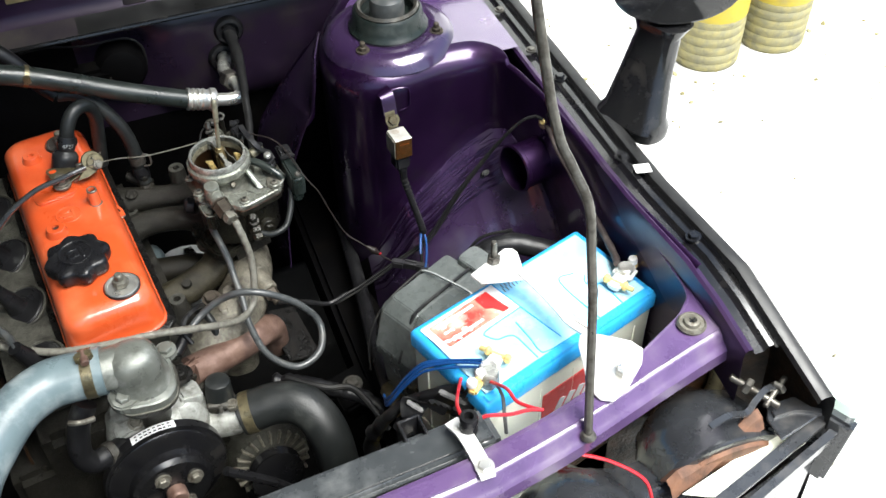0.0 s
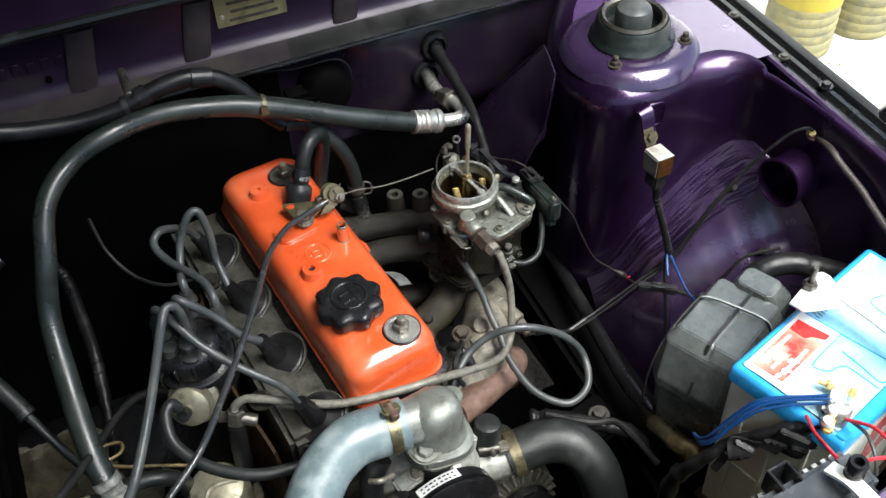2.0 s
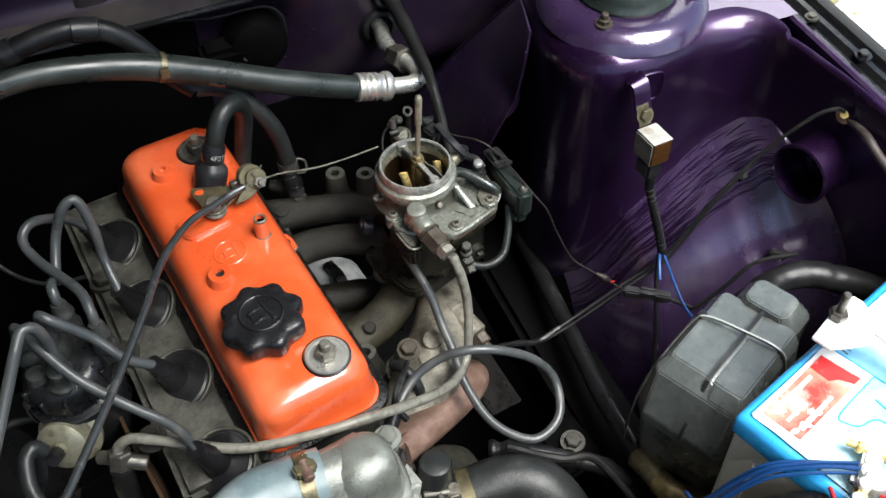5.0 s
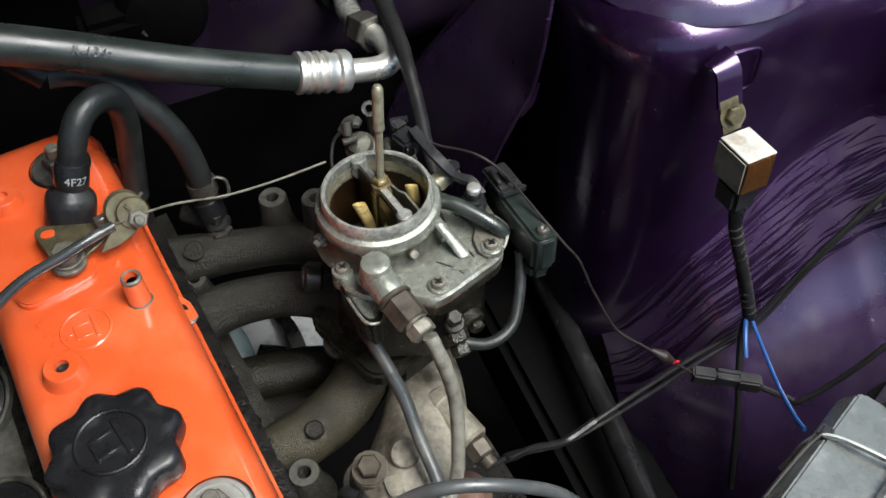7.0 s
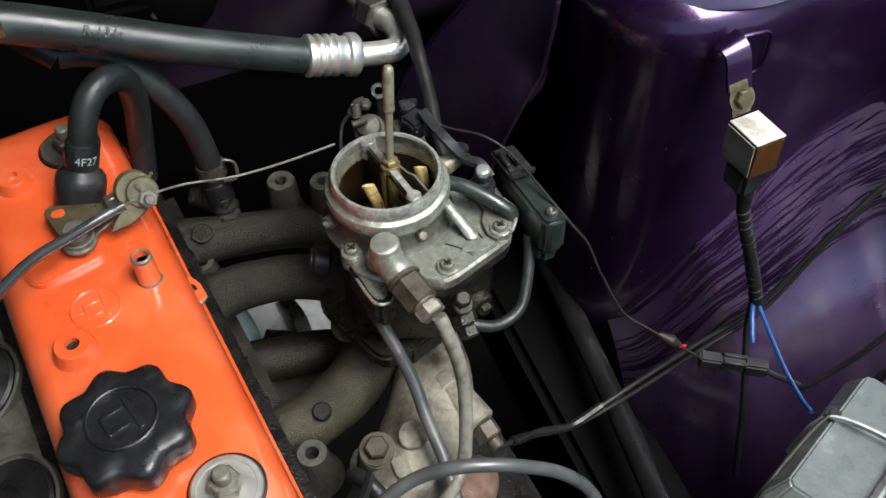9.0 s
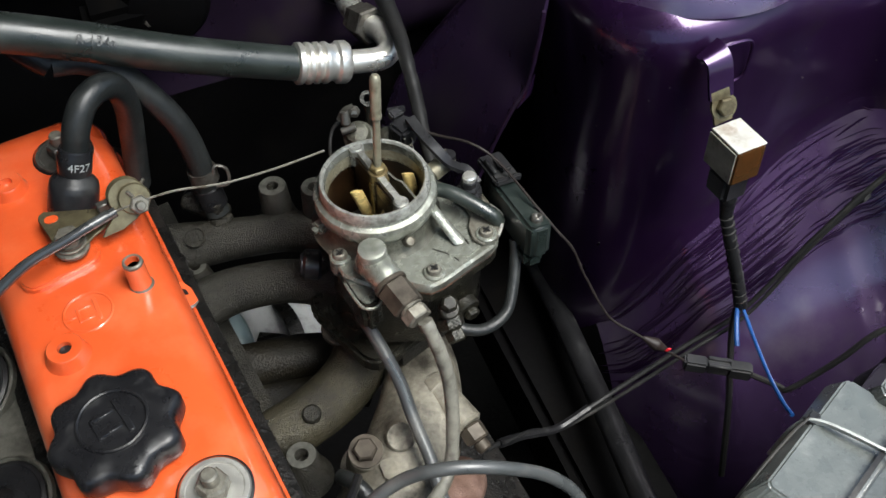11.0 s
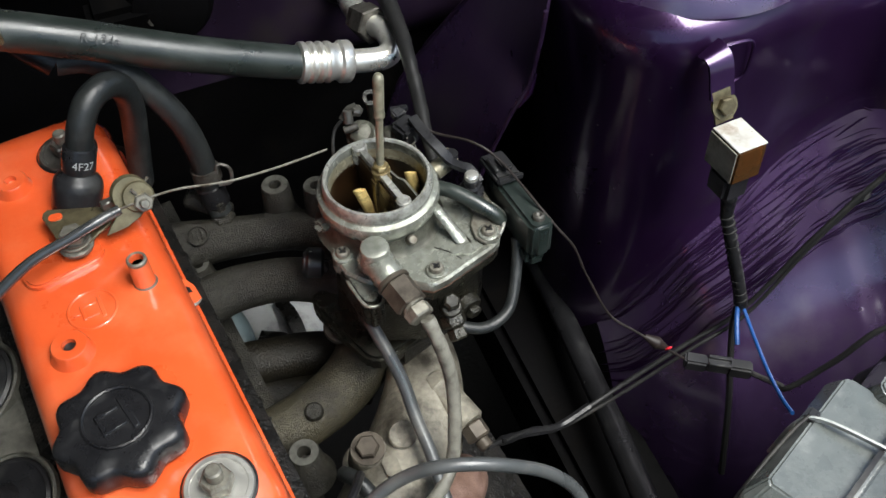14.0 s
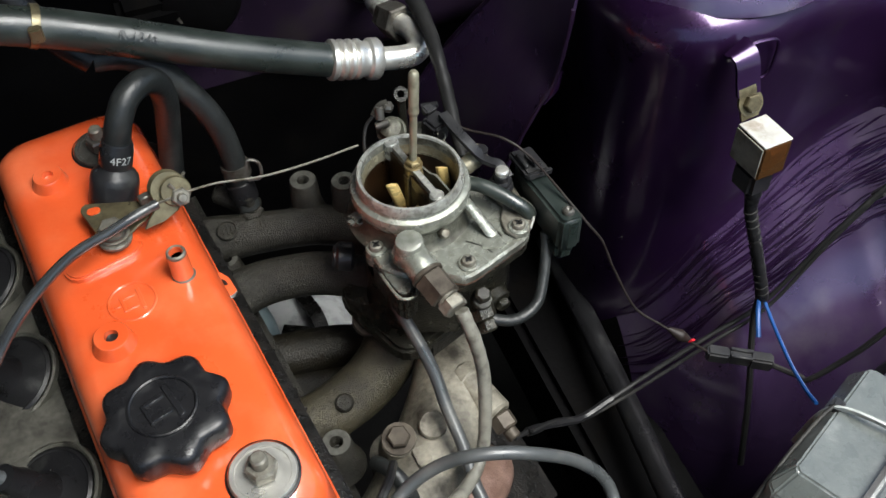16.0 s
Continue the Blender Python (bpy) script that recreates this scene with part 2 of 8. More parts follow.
M_CARB_MID = surface("grimy_carburettor_neck", (0.095, 0.096, 0.076), (0.050, 0.049, 0.037), 0.36, 0.4, 260, 0.6, (0.018, 0.016, 0.011), 0.5, 60, 0.4, 1200)
M_ZIPTIE = surface("pale_grey_nylon", (0.34, 0.36, 0.35), (0.26, 0.28, 0.27), 0.35, 0.0, 60, 0.5, (0.16, 0.16, 0.15), 0.3, 60)
M_PALEPIPE = surface("stained_pale_hose", (0.19, 0.185, 0.155), (0.13, 0.125, 0.105), 0.45, 0.1, 120, 0.6, (0.05, 0.044, 0.033), 0.4, 60, 0.15, 500)
M_RUBBER = surface("black_rubber", (0.006, 0.006, 0.0065), (0.010, 0.010, 0.011), 0.36, 0.0, 60, 0.5, (0.035, 0.036, 0.034), 0.22, 28, 0.12, 500, spec=0.3)
M_RUBBER_GREY = surface("dusty_rubber_hose", (0.010, 0.0115, 0.0115), (0.016, 0.0175, 0.017), 0.42, 0.0, 50, 0.5, (0.034, 0.037, 0.034), 0.3, 30, 0.15, 400, spec=0.4)
M_HOSE = surface("smooth_black_hose", (0.012, 0.016, 0.014), (0.019, 0.024, 0.021), 0.34, 0.0, 40, 0.5, (0.032, 0.040, 0.035), 0.3, 30, 0.06, 600, spec=0.6)
M_LEAD = surface("grey_silicone_lead", (0.040, 0.044, 0.045), (0.055, 0.058, 0.058), 0.36, 0.0, 60, 0.5, (0.09, 0.09, 0.08), 0.25, 30, 0.06, 400)
M_BOOT = surface("sooty_grey_rubber_boot", (0.022, 0.024, 0.023), (0.034, 0.036, 0.034), 0.4, 0.0, 120, 0.6, (0.075, 0.078, 0.07), 0.32, 70, 0.3, 500)
M_SHEATH = surface("grey_cable_sheath", (0.022, 0.024, 0.025), (0.032, 0.034, 0.034), 0.20, 0.0, 60, 0.5, (0.05, 0.052, 0.05), 0.25, 30, 0.05, 500, spec=0.75)
M_ORANGE = surface("orange_enamel", (0.62, 0.086, 0.021), (0.55, 0.071, 0.016), 0.32, 0.0, 30, 0.5, (0.69, 0.15, 0.056), 0.42, 7, 0.10, 120, 1.0, 1.6, coat_rough=0.10)
M_CAP = surface("black_plastic_cap", (0.007, 0.007, 0.008), (0.011, 0.011, 0.012), 0.30, 0.0, 80, 0.5, (0.03, 0.03, 0.03), 0.2, 70, 0.10, 1500, spec=0.38)
M_CAST = surface("sooty_cast_iron", (0.030, 0.028, 0.021), (0.011, 0.0102, 0.0080), 0.38, 0.1, 420, 0.75, (0.0060, 0.0054, 0.0042), 0.40, 35, 0.9, 900, spec=0.4)
M_CAST_TAN = surface("tan_stained_cast_iron", (0.050, 0.044, 0.027), (0.024, 0.021, 0.013), 0.42, 0.1, 300, 0.65, (0.009, 0.008, 0.006), 0.42, 30, 0.7, 900, spec=0.4)
M_BLACK_CRUST = surface("black_oily_crust", (0.006, 0.0056, 0.005), (0.003, 0.003, 0.0027), 0.30, 0.0, 220, 0.6, (0.012, 0.010, 0.008), 0.35, 60, 0.5, 520, spec=0.3)
M_OLIVE = surface("olive_brown_scale", (0.013, 0.0105, 0.006), (0.007, 0.006, 0.0036), 0.5, 0.05, 90, 0.6, (0.004, 0.0035, 0.003), 0.45, 40, 0.6, 600, spec=0.35)
M_FACE = surface("scuffed_machined_face", (0.11, 0.11, 0.095), (0.06, 0.058, 0.05), 0.42, 0.5, 300, 0.6, (0.025, 0.023, 0.018), 0.4, 120, 0.2, 1500)
M_HEAD = surface("grimy_cylinder_head", (0.078, 0.077, 0.063), (0.042, 0.041, 0.033), 0.42, 0.2, 260, 0.55, (0.012, 0.0105, 0.008), 0.5, 45, 0.4, 2200)
M_SHOULDER = surface("pale_scaled_manifold_casting", (0.21, 0.196, 0.155), (0.12, 0.110, 0.085), 0.38, 0.2, 260, 0.6, (0.024, 0.020, 0.014), 0.48, 36, 0.4, 1600)
M_ALLOY = surface("cast_alloy", (0.46, 0.465, 0.43), (0.28, 0.28, 0.25), 0.34, 0.6, 400, 0.55, (0.08, 0.075, 0.06), 0.42, 60, 0.25, 2200)
M_CARB = surface("stained_carburettor_alloy", (0.30, 0.312, 0.272), (0.19, 0.196, 0.162), 0.28, 0.6, 260, 0.5, (0.055, 0.048, 0.035), 0.40, 42, 0.24, 1500)
M_BORE = surface("lit_pale_bore", (0.30, 0.285, 0.21), (0.19, 0.17, 0.11), 0.32, 0.4, 60, 0.5, (0.10, 0.06, 0.022), 0.35, 45, 0.1, 900)
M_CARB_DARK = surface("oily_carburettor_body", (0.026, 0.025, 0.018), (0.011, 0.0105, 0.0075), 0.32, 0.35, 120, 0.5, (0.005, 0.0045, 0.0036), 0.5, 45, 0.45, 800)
M_THERMO = surface("stained_thermostat_alloy", (0.19, 0.20, 0.178), (0.115, 0.12, 0.102), 0.34, 0.35, 55, 0.65, (0.34, 0.35, 0.32), 0.34, 34, 0.25, 700)
M_BRIGHTCAST = surface("bright_cast_alloy", (0.42, 0.43, 0.40), (0.26, 0.265, 0.24), 0.4, 0.35, 120, 0.6, (0.07, 0.066, 0.052), 0.48, 45, 0.25, 1200)
M_BRAID = surface("dirty_braid", (0.23, 0.225, 0.15), (0.15, 0.145, 0.095), 0.6, 0.0, 200, 0.6, (0.07, 0.065, 0.04), 0.4, 50, 0.4, 900)
M_RELAY = surface("stained_relay_can", (0.42, 0.42, 0.39), (0.30, 0.29, 0.26), 0.40, 0.2, 90, 0.6, (0.16, 0.11, 0.07), 0.4, 60, 0.08, 600)
M_DUST = surface("brown_dusty_paint", (0.026, 0.021, 0.022), (0.016, 0.012, 0.016), 0.6, 0.0, 40, 0.6, (0.042, 0.036, 0.030), 0.35, 18, 0.15, 120, spec=0.25)
M_STEEL = surface("zinc_plated_steel", (0.20, 0.19, 0.16), (0.13, 0.123, 0.10), 0.50, 0.55, 300, 0.5, (0.05, 0.04, 0.026), 0.38, 90, 0.04, 2500, spec=0.3)
M_DARKSTEEL = surface("dull_steel", (0.12, 0.115, 0.10), (0.08, 0.075, 0.068), 0.4, 0.7, 100, 0.5, (0.035, 0.028, 0.02), 0.4, 50, 0.15, 500)
M_BRASS = surface("brass", (0.86, 0.66, 0.27), (0.68, 0.50, 0.18), 0.30, 0.4, 90, 0.5, (0.35, 0.24, 0.09), 0.25, 50, 0.05, 1500)
M_GOLDZINC = surface("yellow_zinc_plate", (0.18, 0.155, 0.090), (0.11, 0.094, 0.054), 0.36, 0.65, 120, 0.5, (0.05, 0.040, 0.024), 0.42, 50, 0.1, 500)
M_ALU = surface("bare_aluminium", (0.72, 0.71, 0.66), (0.62, 0.61, 0.56), 0.36, 0.85, 110, 0.5, (0.35, 0.33, 0.28), 0.25, 45, 0.06, 500)
M_WHITE_STEEL = surface("galvanised_bracket", (0.72, 0.72, 0.70), (0.62, 0.62, 0.60), 0.42, 0.25, 70, 0.5, (0.4, 0.36, 0.3), 0.2, 40, 0.05, 400)
M_BLUE = surface("blue_plastic", (0.03, 0.33, 0.70), (0.02, 0.28, 0.64), 0.3, 0.0, 60, 0.5, (0.1, 0.25, 0.45), 0.15, 30, 0.03, 300)
M_BATCASE = surface("ivory_plastic", (0.78, 0.80, 0.68), (0.72, 0.74, 0.62), 0.42, 0.0, 40, 0.5, (0.55, 0.53, 0.43), 0.25, 16, 0.04, 300)
# pale cyan puts the glare on the sunlit blue lid into its colour
M_BLUE_PALED = surface("overexposed_blue_plastic", (0.42, 0.62, 0.68), (0.20, 0.48, 0.66), 0.3, 0.0, 14, 0.6, (0.05, 0.33, 0.66), 0.35, 11, 0.03, 300)
M_LABEL = surface("white_label", (0.70, 0.70, 0.69), (0.64, 0.64, 0.63), 0.35, 0.0, 60, 0.4, (0.52, 0.50, 0.48), 0.2, 30)
M_RED = surface("red_print", (0.60, 0.02, 0.02), (0.52, 0.02, 0.02), 0.4, 0.0, 60, 0.5, (0.7, 0.35, 0.35), 0.08, 60)
# whitish tones lay the label's glare into the red print
M_WASHEDPRINT = surface("glare_washed_print", (0.70, 0.69, 0.67), (0.68, 0.60, 0.58), 0.3, 0.0, 60, 0.5, (0.8, 0.70, 0.66), 0.25, 40)
M_PINK = surface("glare_paled_red_print", (0.58, 0.045, 0.035), (0.70, 0.34, 0.25), 0.26, 0.0, 38, 0.6, (0.74, 0.62, 0.56), 0.36, 24)
M_GREYPLASTIC = surface("weathered_grey_plastic", (0.060, 0.068, 0.065), (0.080, 0.089, 0.085), 0.30, 0.0, 90, 0.5, (0.15, 0.162, 0.155), 0.25, 40, 0.10, 350, 1.0, coat_rough=0.22)
M_TANK = surface("grey_tank_plastic", (0.034, 0.038, 0.040), (0.048, 0.052, 0.055), 0.26, 0.0, 60, 0.5, (0.10, 0.105, 0.105), 0.25, 30, 0.10, 350, 0.8, coat_rough=0.12)
M_BLACKPLASTIC = surface("black_plastic", (0.010, 0.010, 0.011), (0.016, 0.016, 0.017), 0.35, 0.0, 60, 0.5, (0.04, 0.04, 0.037), 0.25, 30, 0.08, 350, spec=0.35)
M_BLUEHOSE = surface("blue_grey_silicone_hose", (0.155, 0.205, 0.215), (0.10, 0.138, 0.15), 0.40, 0.0, 22, 0.7, (0.26, 0.305, 0.31), 0.4, 26, 0.12, 200, 0.15, coat_rough=0.3)
M_RUSTPIPE = surface("rust_bloomed_pipe", (0.19, 0.120, 0.092), (0.115, 0.066, 0.050), 0.42, 0.3, 110, 0.65, (0.26, 0.17, 0.14), 0.38, 32, 0.3, 500)
M_RUST = surface("rusty_steel", (0.16, 0.075, 0.04), (0.09, 0.045, 0.03), 0.7, 0.1, 60, 0.5, (0.03, 0.02, 0.015), 0.45, 25, 0.4, 300)
M_RUSTSIDE = surface("oily_rust", (0.055, 0.026, 0.010), (0.022, 0.012, 0.006), 0.5, 0.1, 70, 0.6, (0.010, 0.007, 0.005), 0.5, 28, 0.5, 260)
M_RUST_PALE = surface("brown_rust", (0.20, 0.11, 0.055), (0.13, 0.07, 0.037), 0.6, 0.1, 50, 0.5, (0.08, 0.045, 0.03), 0.4, 22, 0.3, 300)
M_SIDELAMP = surface("pale_green_lens", (0.55, 0.66, 0.58), (0.48, 0.6, 0.54), 0.15, 0.0, 40, 0.5, coat=0.5)
M_VENTURI = surface("brassy_varnished_alloy", (0.22, 0.175, 0.085), (0.12, 0.085, 0.036), 0.38, 0.5, 120, 0.5, (0.045, 0.026, 0.010), 0.45, 60, 0.15, 800)
M_PALEBRASS = surface("tarnished_brass_stud", (0.30, 0.285, 0.21), (0.20, 0.185, 0.13), 0.42, 0.55, 150, 0.5, (0.09, 0.078, 0.05), 0.35, 80, 0.1, 800)
M_GREENPLASTIC = surface("grey_green_plastic", (0.009, 0.0135, 0.012), (0.014, 0.019, 0.017), 0.34, 0.0, 60, 0.5, (0.034, 0.040, 0.036), 0.28, 40, 0.08, 1200)
M_TAPED = surface("brown_taped_wire", (0.045, 0.034, 0.033), (0.028, 0.021, 0.020), 0.5, 0.0, 90, 0.5, (0.11, 0.09, 0.08), 0.3, 60, 0.2, 500)
M_COPPER = surface("copper_winding", (0.55, 0.22, 0.09), (0.35, 0.13, 0.05), 0.35, 0.6, 200, 0.5)
M_BROWNNUT = surface("brown_stained_steel", (0.060, 0.050, 0.038), (0.034, 0.028, 0.022), 0.55, 0.3, 120, 0.5, (0.018, 0.014, 0.010), 0.4, 60, 0.05, 2000, spec=0.25)
M_WIRE_BLUE = surface("blue_wire", (0.004, 0.045, 0.17), (0.003, 0.034, 0.13), 0.4, 0.0, 60)
M_WIRE_RED = surface("red_wire", (0.5, 0.02, 0.03), None, 0.35)
M_WIRE_BLACK = surface("black_wire", (0.008, 0.008, 0.008), (0.013, 0.013, 0.013), 0.52, 0, 60, 0.5, (0.028, 0.026, 0.022), 0.25, 40, spec=0.25)
M_WIRE_BROWN = surface("dusty_brown_wire", (0.014, 0.010, 0.009), (0.008, 0.006, 0.0055), 0.55, 0, 60, spec=0.25)
M_CONCRETE = surface("pale_concrete", (0.50, 0.50, 0.485), (0.43, 0.43, 0.415), 0.85, 0.0, 14, 0.5, (0.30, 0.29, 0.26), 0.15, 5, 0.3, 90)
M_YELLOW = surface("yellow_paint_on_concrete", (0.40, 0.31, 0.02), (0.34, 0.26, 0.03), 0.6, 0.0, 30, 0.5, (0.25, 0.22, 0.1), 0.3, 12, 0.3, 120)
M_YELLOW_WORN = surface("worn_yellow_concrete", (0.25, 0.22, 0.09), (0.18, 0.17, 0.10), 0.75, 0.0, 45, 0.6, (0.12, 0.115, 0.085), 0.4, 20, 0.5, 160)
M_PLATE = surface("stamped_brass_plate", (0.30, 0.28, 0.15), (0.24, 0.22, 0.12), 0.4, 0.5, 60, 0.5, (0.12, 0.1, 0.06), 0.3, 30, 0.1, 300)
M_MUD = surface("dried_mud", (0.042, 0.035, 0.014), (0.020, 0.017, 0.008), 0.9, 0.0, 70, 0.6, (0.007, 0.006, 0.004), 0.5, 22, 0.9, 160)
M_WALL_PALE = surface("pale_gap_fill", (0.42, 0.43, 0.43), (0.30, 0.31, 0.31), 0.6, 0.1, 40, 0.5, (0.12, 0.12, 0.11), 0.4, 30, 0.2, 300)
M_WALL = surface("dull_grey_screen", (0.085, 0.083, 0.078), (0.06, 0.059, 0.055), 0.9, 0.0, 12, 0.5, (0.045, 0.042, 0.04), 0.3, 2, 0.3, 60)
M_REFLECTOR = surface("white_reflector", (0.80, 0.80, 0.77), (0.74, 0.74, 0.71), 0.7, 0.0, 12, 0.5, (0.6, 0.59, 0.55), 0.2, 2)
M_GLASS = bpy.data.materials.new("clear_lens")
M_GLASS.use_nodes = True
_g = M_GLASS.node_tree.nodes["Principled BSDF"]
_g.inputs["Base Color"].default_value = (0.85, 0.92, 0.88, 1)
_g.inputs["Transmission Weight"].default_value, _g.inputs["Roughness"].default_value = 0.8, 0.12
M_AMBER = bpy.data.materials.new("smoky_relay_case")
M_AMBER.use_nodes = True
_g = M_AMBER.node_tree.nodes["Principled BSDF"]
_g.inputs["Base Color"].default_value = (0.10, 0.045, 0.015, 1)
_g.inputs["Transmission Weight"].default_value, _g.inputs["Roughness"].default_value = 0.6, 0.15

# ---- setting: ground ----
def ground():
    bm = bmesh.new()
    n = 60
    xs = [-60 + 120 * i / n for i in range(n + 1)]
    vs = [[bm.verts.new((x * abs(x) / 60, y * abs(y) / 60, 0)) for x in xs] for y in xs]
    for a, b in zip(vs, vs[1:]):
        for j in range(n):
            bm.faces.new((a[j], a[j + 1], b[j + 1], b[j]))
    solo("ground", bm, M_CONCRETE, "pale sunlit concrete yard with scattered grit", "ground", kind="structure")


ground()

def light_screens():
    """Added walls and an overhead slab, all out of view, that block and reflect light."""
    def slab(name, lo, hi, material, label):
        bm = moved(rbox(hi[0] - lo[0], hi[1] - lo[1], hi[2] - lo[2], 0.01, 1), pose((lo[0] + hi[0]) / 2, (lo[1] + hi[1]) / 2, lo[2]))
        solo(name, bm, material, label, "ceiling" if name == "ceiling" else "wall", kind="structure")
    slab("screen_south", (-2.4, -1.75, 0), (0.9, -1.6, 1.5), M_WALL, "added dull grey wall, out of view, blocking light")
    slab("screen_west", (-2.4, -1.6, 0), (-2.25, 4.2, 2.7), M_WALL, "added dull grey wall, out of view, blocking light")
    # white wall added out of view for the purple panels to reflect
    slab("reflector_north", (-2.4, 5.2, 0), (7.0, 5.35, 6.0), M_REFLECTOR, "added white wall, out of view, for bright reflections")
    # slab added above, out of view, to shade the left of the bay
    slab("ceiling", (-2.4, -0.75, 2.7), (0.32, 4.2, 2.82), M_WALL, "added dull grey slab overhead, out of view, shading the left")


light_screens()

# ---- car body ----
car = thing("car_body", "dark purple car body with open engine bay", "car")

TOP_PATH = [(0.380, 1.215), (0.327, 1.145), (0.299, 1.075), (0.299, 1.010), (0.324, 0.974), (0.365, 0.962), (0.410, 0.966), (0.448, 0.970), (0.484, 0.962), (0.500, 0.938), (0.507, 0.90), (0.513, 0.85), (0.520, 0.70), (0.536, 0.56)]
LOW_PATH = [(0.380, 1.215), (0.324, 1.13), (0.295, 1.04), (0.291, 0.93), (0.312, 0.850), (0.355, 0.815), (0.400, 0.800), (0.445, 0.795), (0.485, 0.785), (0.510, 0.765), (0.522, 0.73), (0.528, 0.68), (0.535, 0.62), (0.543, 0.55)]
CREASE = [0.50, 0.50, 0.52, 0.545, 0.600, 0.682, 0.720, 0.748, 0.775, 0.786, 0.776, 0.72, 0.66, 0.60]


def apron_point(s, z):
    """A point of the inner wing at s (0 to 1 along its plan line) and height z."""
    f = s * (len(APRON_TOP) - 1)
    i = min(int(f), len(APRON_TOP) - 2)
    k = f - i
    a = APRON_TOP[i].lerp(APRON_TOP[i + 1], k)
    b = APRON_LOW[i].lerp(APRON_LOW[i + 1], k)
    fc = s * (len(CREASE) - 1)
    j = min(int(fc), len(CREASE) - 2)
    zc = CREASE[j] + (CREASE[j + 1] - CREASE[j]) * (fc - j)
    d = zc - z
    if d <= 0:
        m = 0.0 if d < -0.012 else 0.02 * (1 + d / 0.012)
    else:
        u = min(d / 0.21, 1.0)
        m = 0.02 + 0.49 * math.sqrt(max(0.0, 1 - (1 - u) ** 2)) ** 1.15 + 0.49 * (1 - (1 - u) ** 2.4)
        # two shallow upright flutes pressed into the arch
        m += min(1, d / 0.04) * 0.018 * (math.exp(-((s - 0.535) / 0.012) ** 2) + math.exp(-((s - 0.585) / 0.012) ** 2))
    p = a.lerp(b, m)
    return Vector((p.x, p.y, z))


APRON_TOP = spline([(x, y, 0) for x, y in TOP_PATH], 6)
APRON_LOW = spline([(x, y, 0) for x, y in LOW_PATH], 6)
SHELF = 0.886


def inner_wing():
    n = 96
    rows = []
    side = []
    edge = [0.030 if i / n < 0.58 else max(0.005, 0.030 - 0.025 * (i / n - 0.58) / 0.10) for i in range(n + 1)]
    for i in range(n + 1):
        a, b = apron_point(max(i - 1, 0) / n, SHELF), apron_point(min(i + 1, n) / n, SHELF)
        d = (b - a).normalized()
        side.append(Vector((-d.y, d.x, 0)))
    for k in range(7):
        a = radians(90 * k / 6)
        rows.append([apron_point(i / n, SHELF) + side[i] * edge[i] * (1 - math.sin(a)) - Vector((0, 0, edge[i] * (1 - math.cos(a)) + 0.006 * (i / n > 0.68))) for i in range(n + 1)])
    top = SHELF - 0.036
    def crease(s):
        f = s * (len(CREASE) - 1)
        k = min(int(f), len(CREASE) - 2)
        return CREASE[k] + (CREASE[k + 1] - CREASE[k]) * (f - k)
    for k in range(14):
        rows.append([apron_point(i / n, top + (crease(i / n) + 0.0125 - top) * k / 13) for i in range(n + 1)])
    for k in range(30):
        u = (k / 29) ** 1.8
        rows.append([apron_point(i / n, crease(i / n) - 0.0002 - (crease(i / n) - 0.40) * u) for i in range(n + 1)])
    part("inner_wing", sheet(rows[:22]), M_PURPLE, car, "glossy dark purple inner wing panel round the strut tower")
    part("wheel_arch", sheet([r[27:] for r in rows[21:]]), M_PURPLE_SHEEN, car, "bulging purple wheel arch panel, pale sheen in its colour")
    # first 28 columns below the crease are black
    part("tower_foot", sheet([r[:28] for r in rows[21:]]), M_BLACK_DIRTY, car, "black foot of the tower")
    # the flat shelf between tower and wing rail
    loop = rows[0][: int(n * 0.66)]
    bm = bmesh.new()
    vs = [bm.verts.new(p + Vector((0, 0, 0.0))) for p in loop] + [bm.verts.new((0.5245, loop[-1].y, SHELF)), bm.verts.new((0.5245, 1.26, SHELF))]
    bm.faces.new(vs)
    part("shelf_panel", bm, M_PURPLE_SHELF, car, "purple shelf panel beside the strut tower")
    # sealant brushed along the crease
    rng = random.Random(4)
    bms = []
    for k in range(260):
        s0 = rng.uniform(0.27, 0.60)
        ln = rng.uniform(0.03, 0.09)
        off = rng.random() ** 1.3 * 0.036 - 0.006
        tilt = rng.uniform(-0.0012, 0.0018)
        pts = []
        for q in range(7):
            u = min(s0 + ln * q / 6, 0.665)
            fc = u * (len(CREASE) - 1)
            j = int(fc)
            zc = CREASE[j] + (CREASE[j + 1] - CREASE[j]) * (fc - j)
            pts.append(apron_point(u, zc - off - tilt * q / 6) + Vector((0, -0.0003, 0.0004)))
        w = rng.uniform(0.0004, 0.0010)
        bms.append(tube(pts, [0.0001, w, w, w, 0.0001], 6, 3))
    tagged(part("brushed_seam_sealer", join(*bms), M_PURPLE, car), "painted-over streaks of brushed seam sealer", kind="stuff")


inner_wing()


def tower_wall_details():
    """A shallow pressed panel above the relay and small dents and spatters on the wall."""
    pts = [(0.345, 0.961, 0.866), (0.366, 0.9585, 0.869), (0.378, 0.9585, 0.866), (0.380, 0.9590, 0.852), (0.3785, 0.9600, 0.838), (0.368, 0.9615, 0.833)]
    part("pressed_edge", tube(pts, 0.0012, 6, 6), M_PURPLE, car)
    rng = random.Random(21)
    bms = []
    for k in range(80):
        p = apron_point(rng.uniform(0.22, 0.64), rng.uniform(0.52, 0.85))
        b = bmesh.new()
        bmesh.ops.create_icosphere(b, subdivisions=1, radius=rng.uniform(0.0003, 0.0006))
        bms.append(moved(b, Matrix.Translation(p)))
    tagged(part("paint_spatter", join(*bms), M_DUST, car), "dust nibs in the purple paint", kind="stuff")


tower_wall_details()


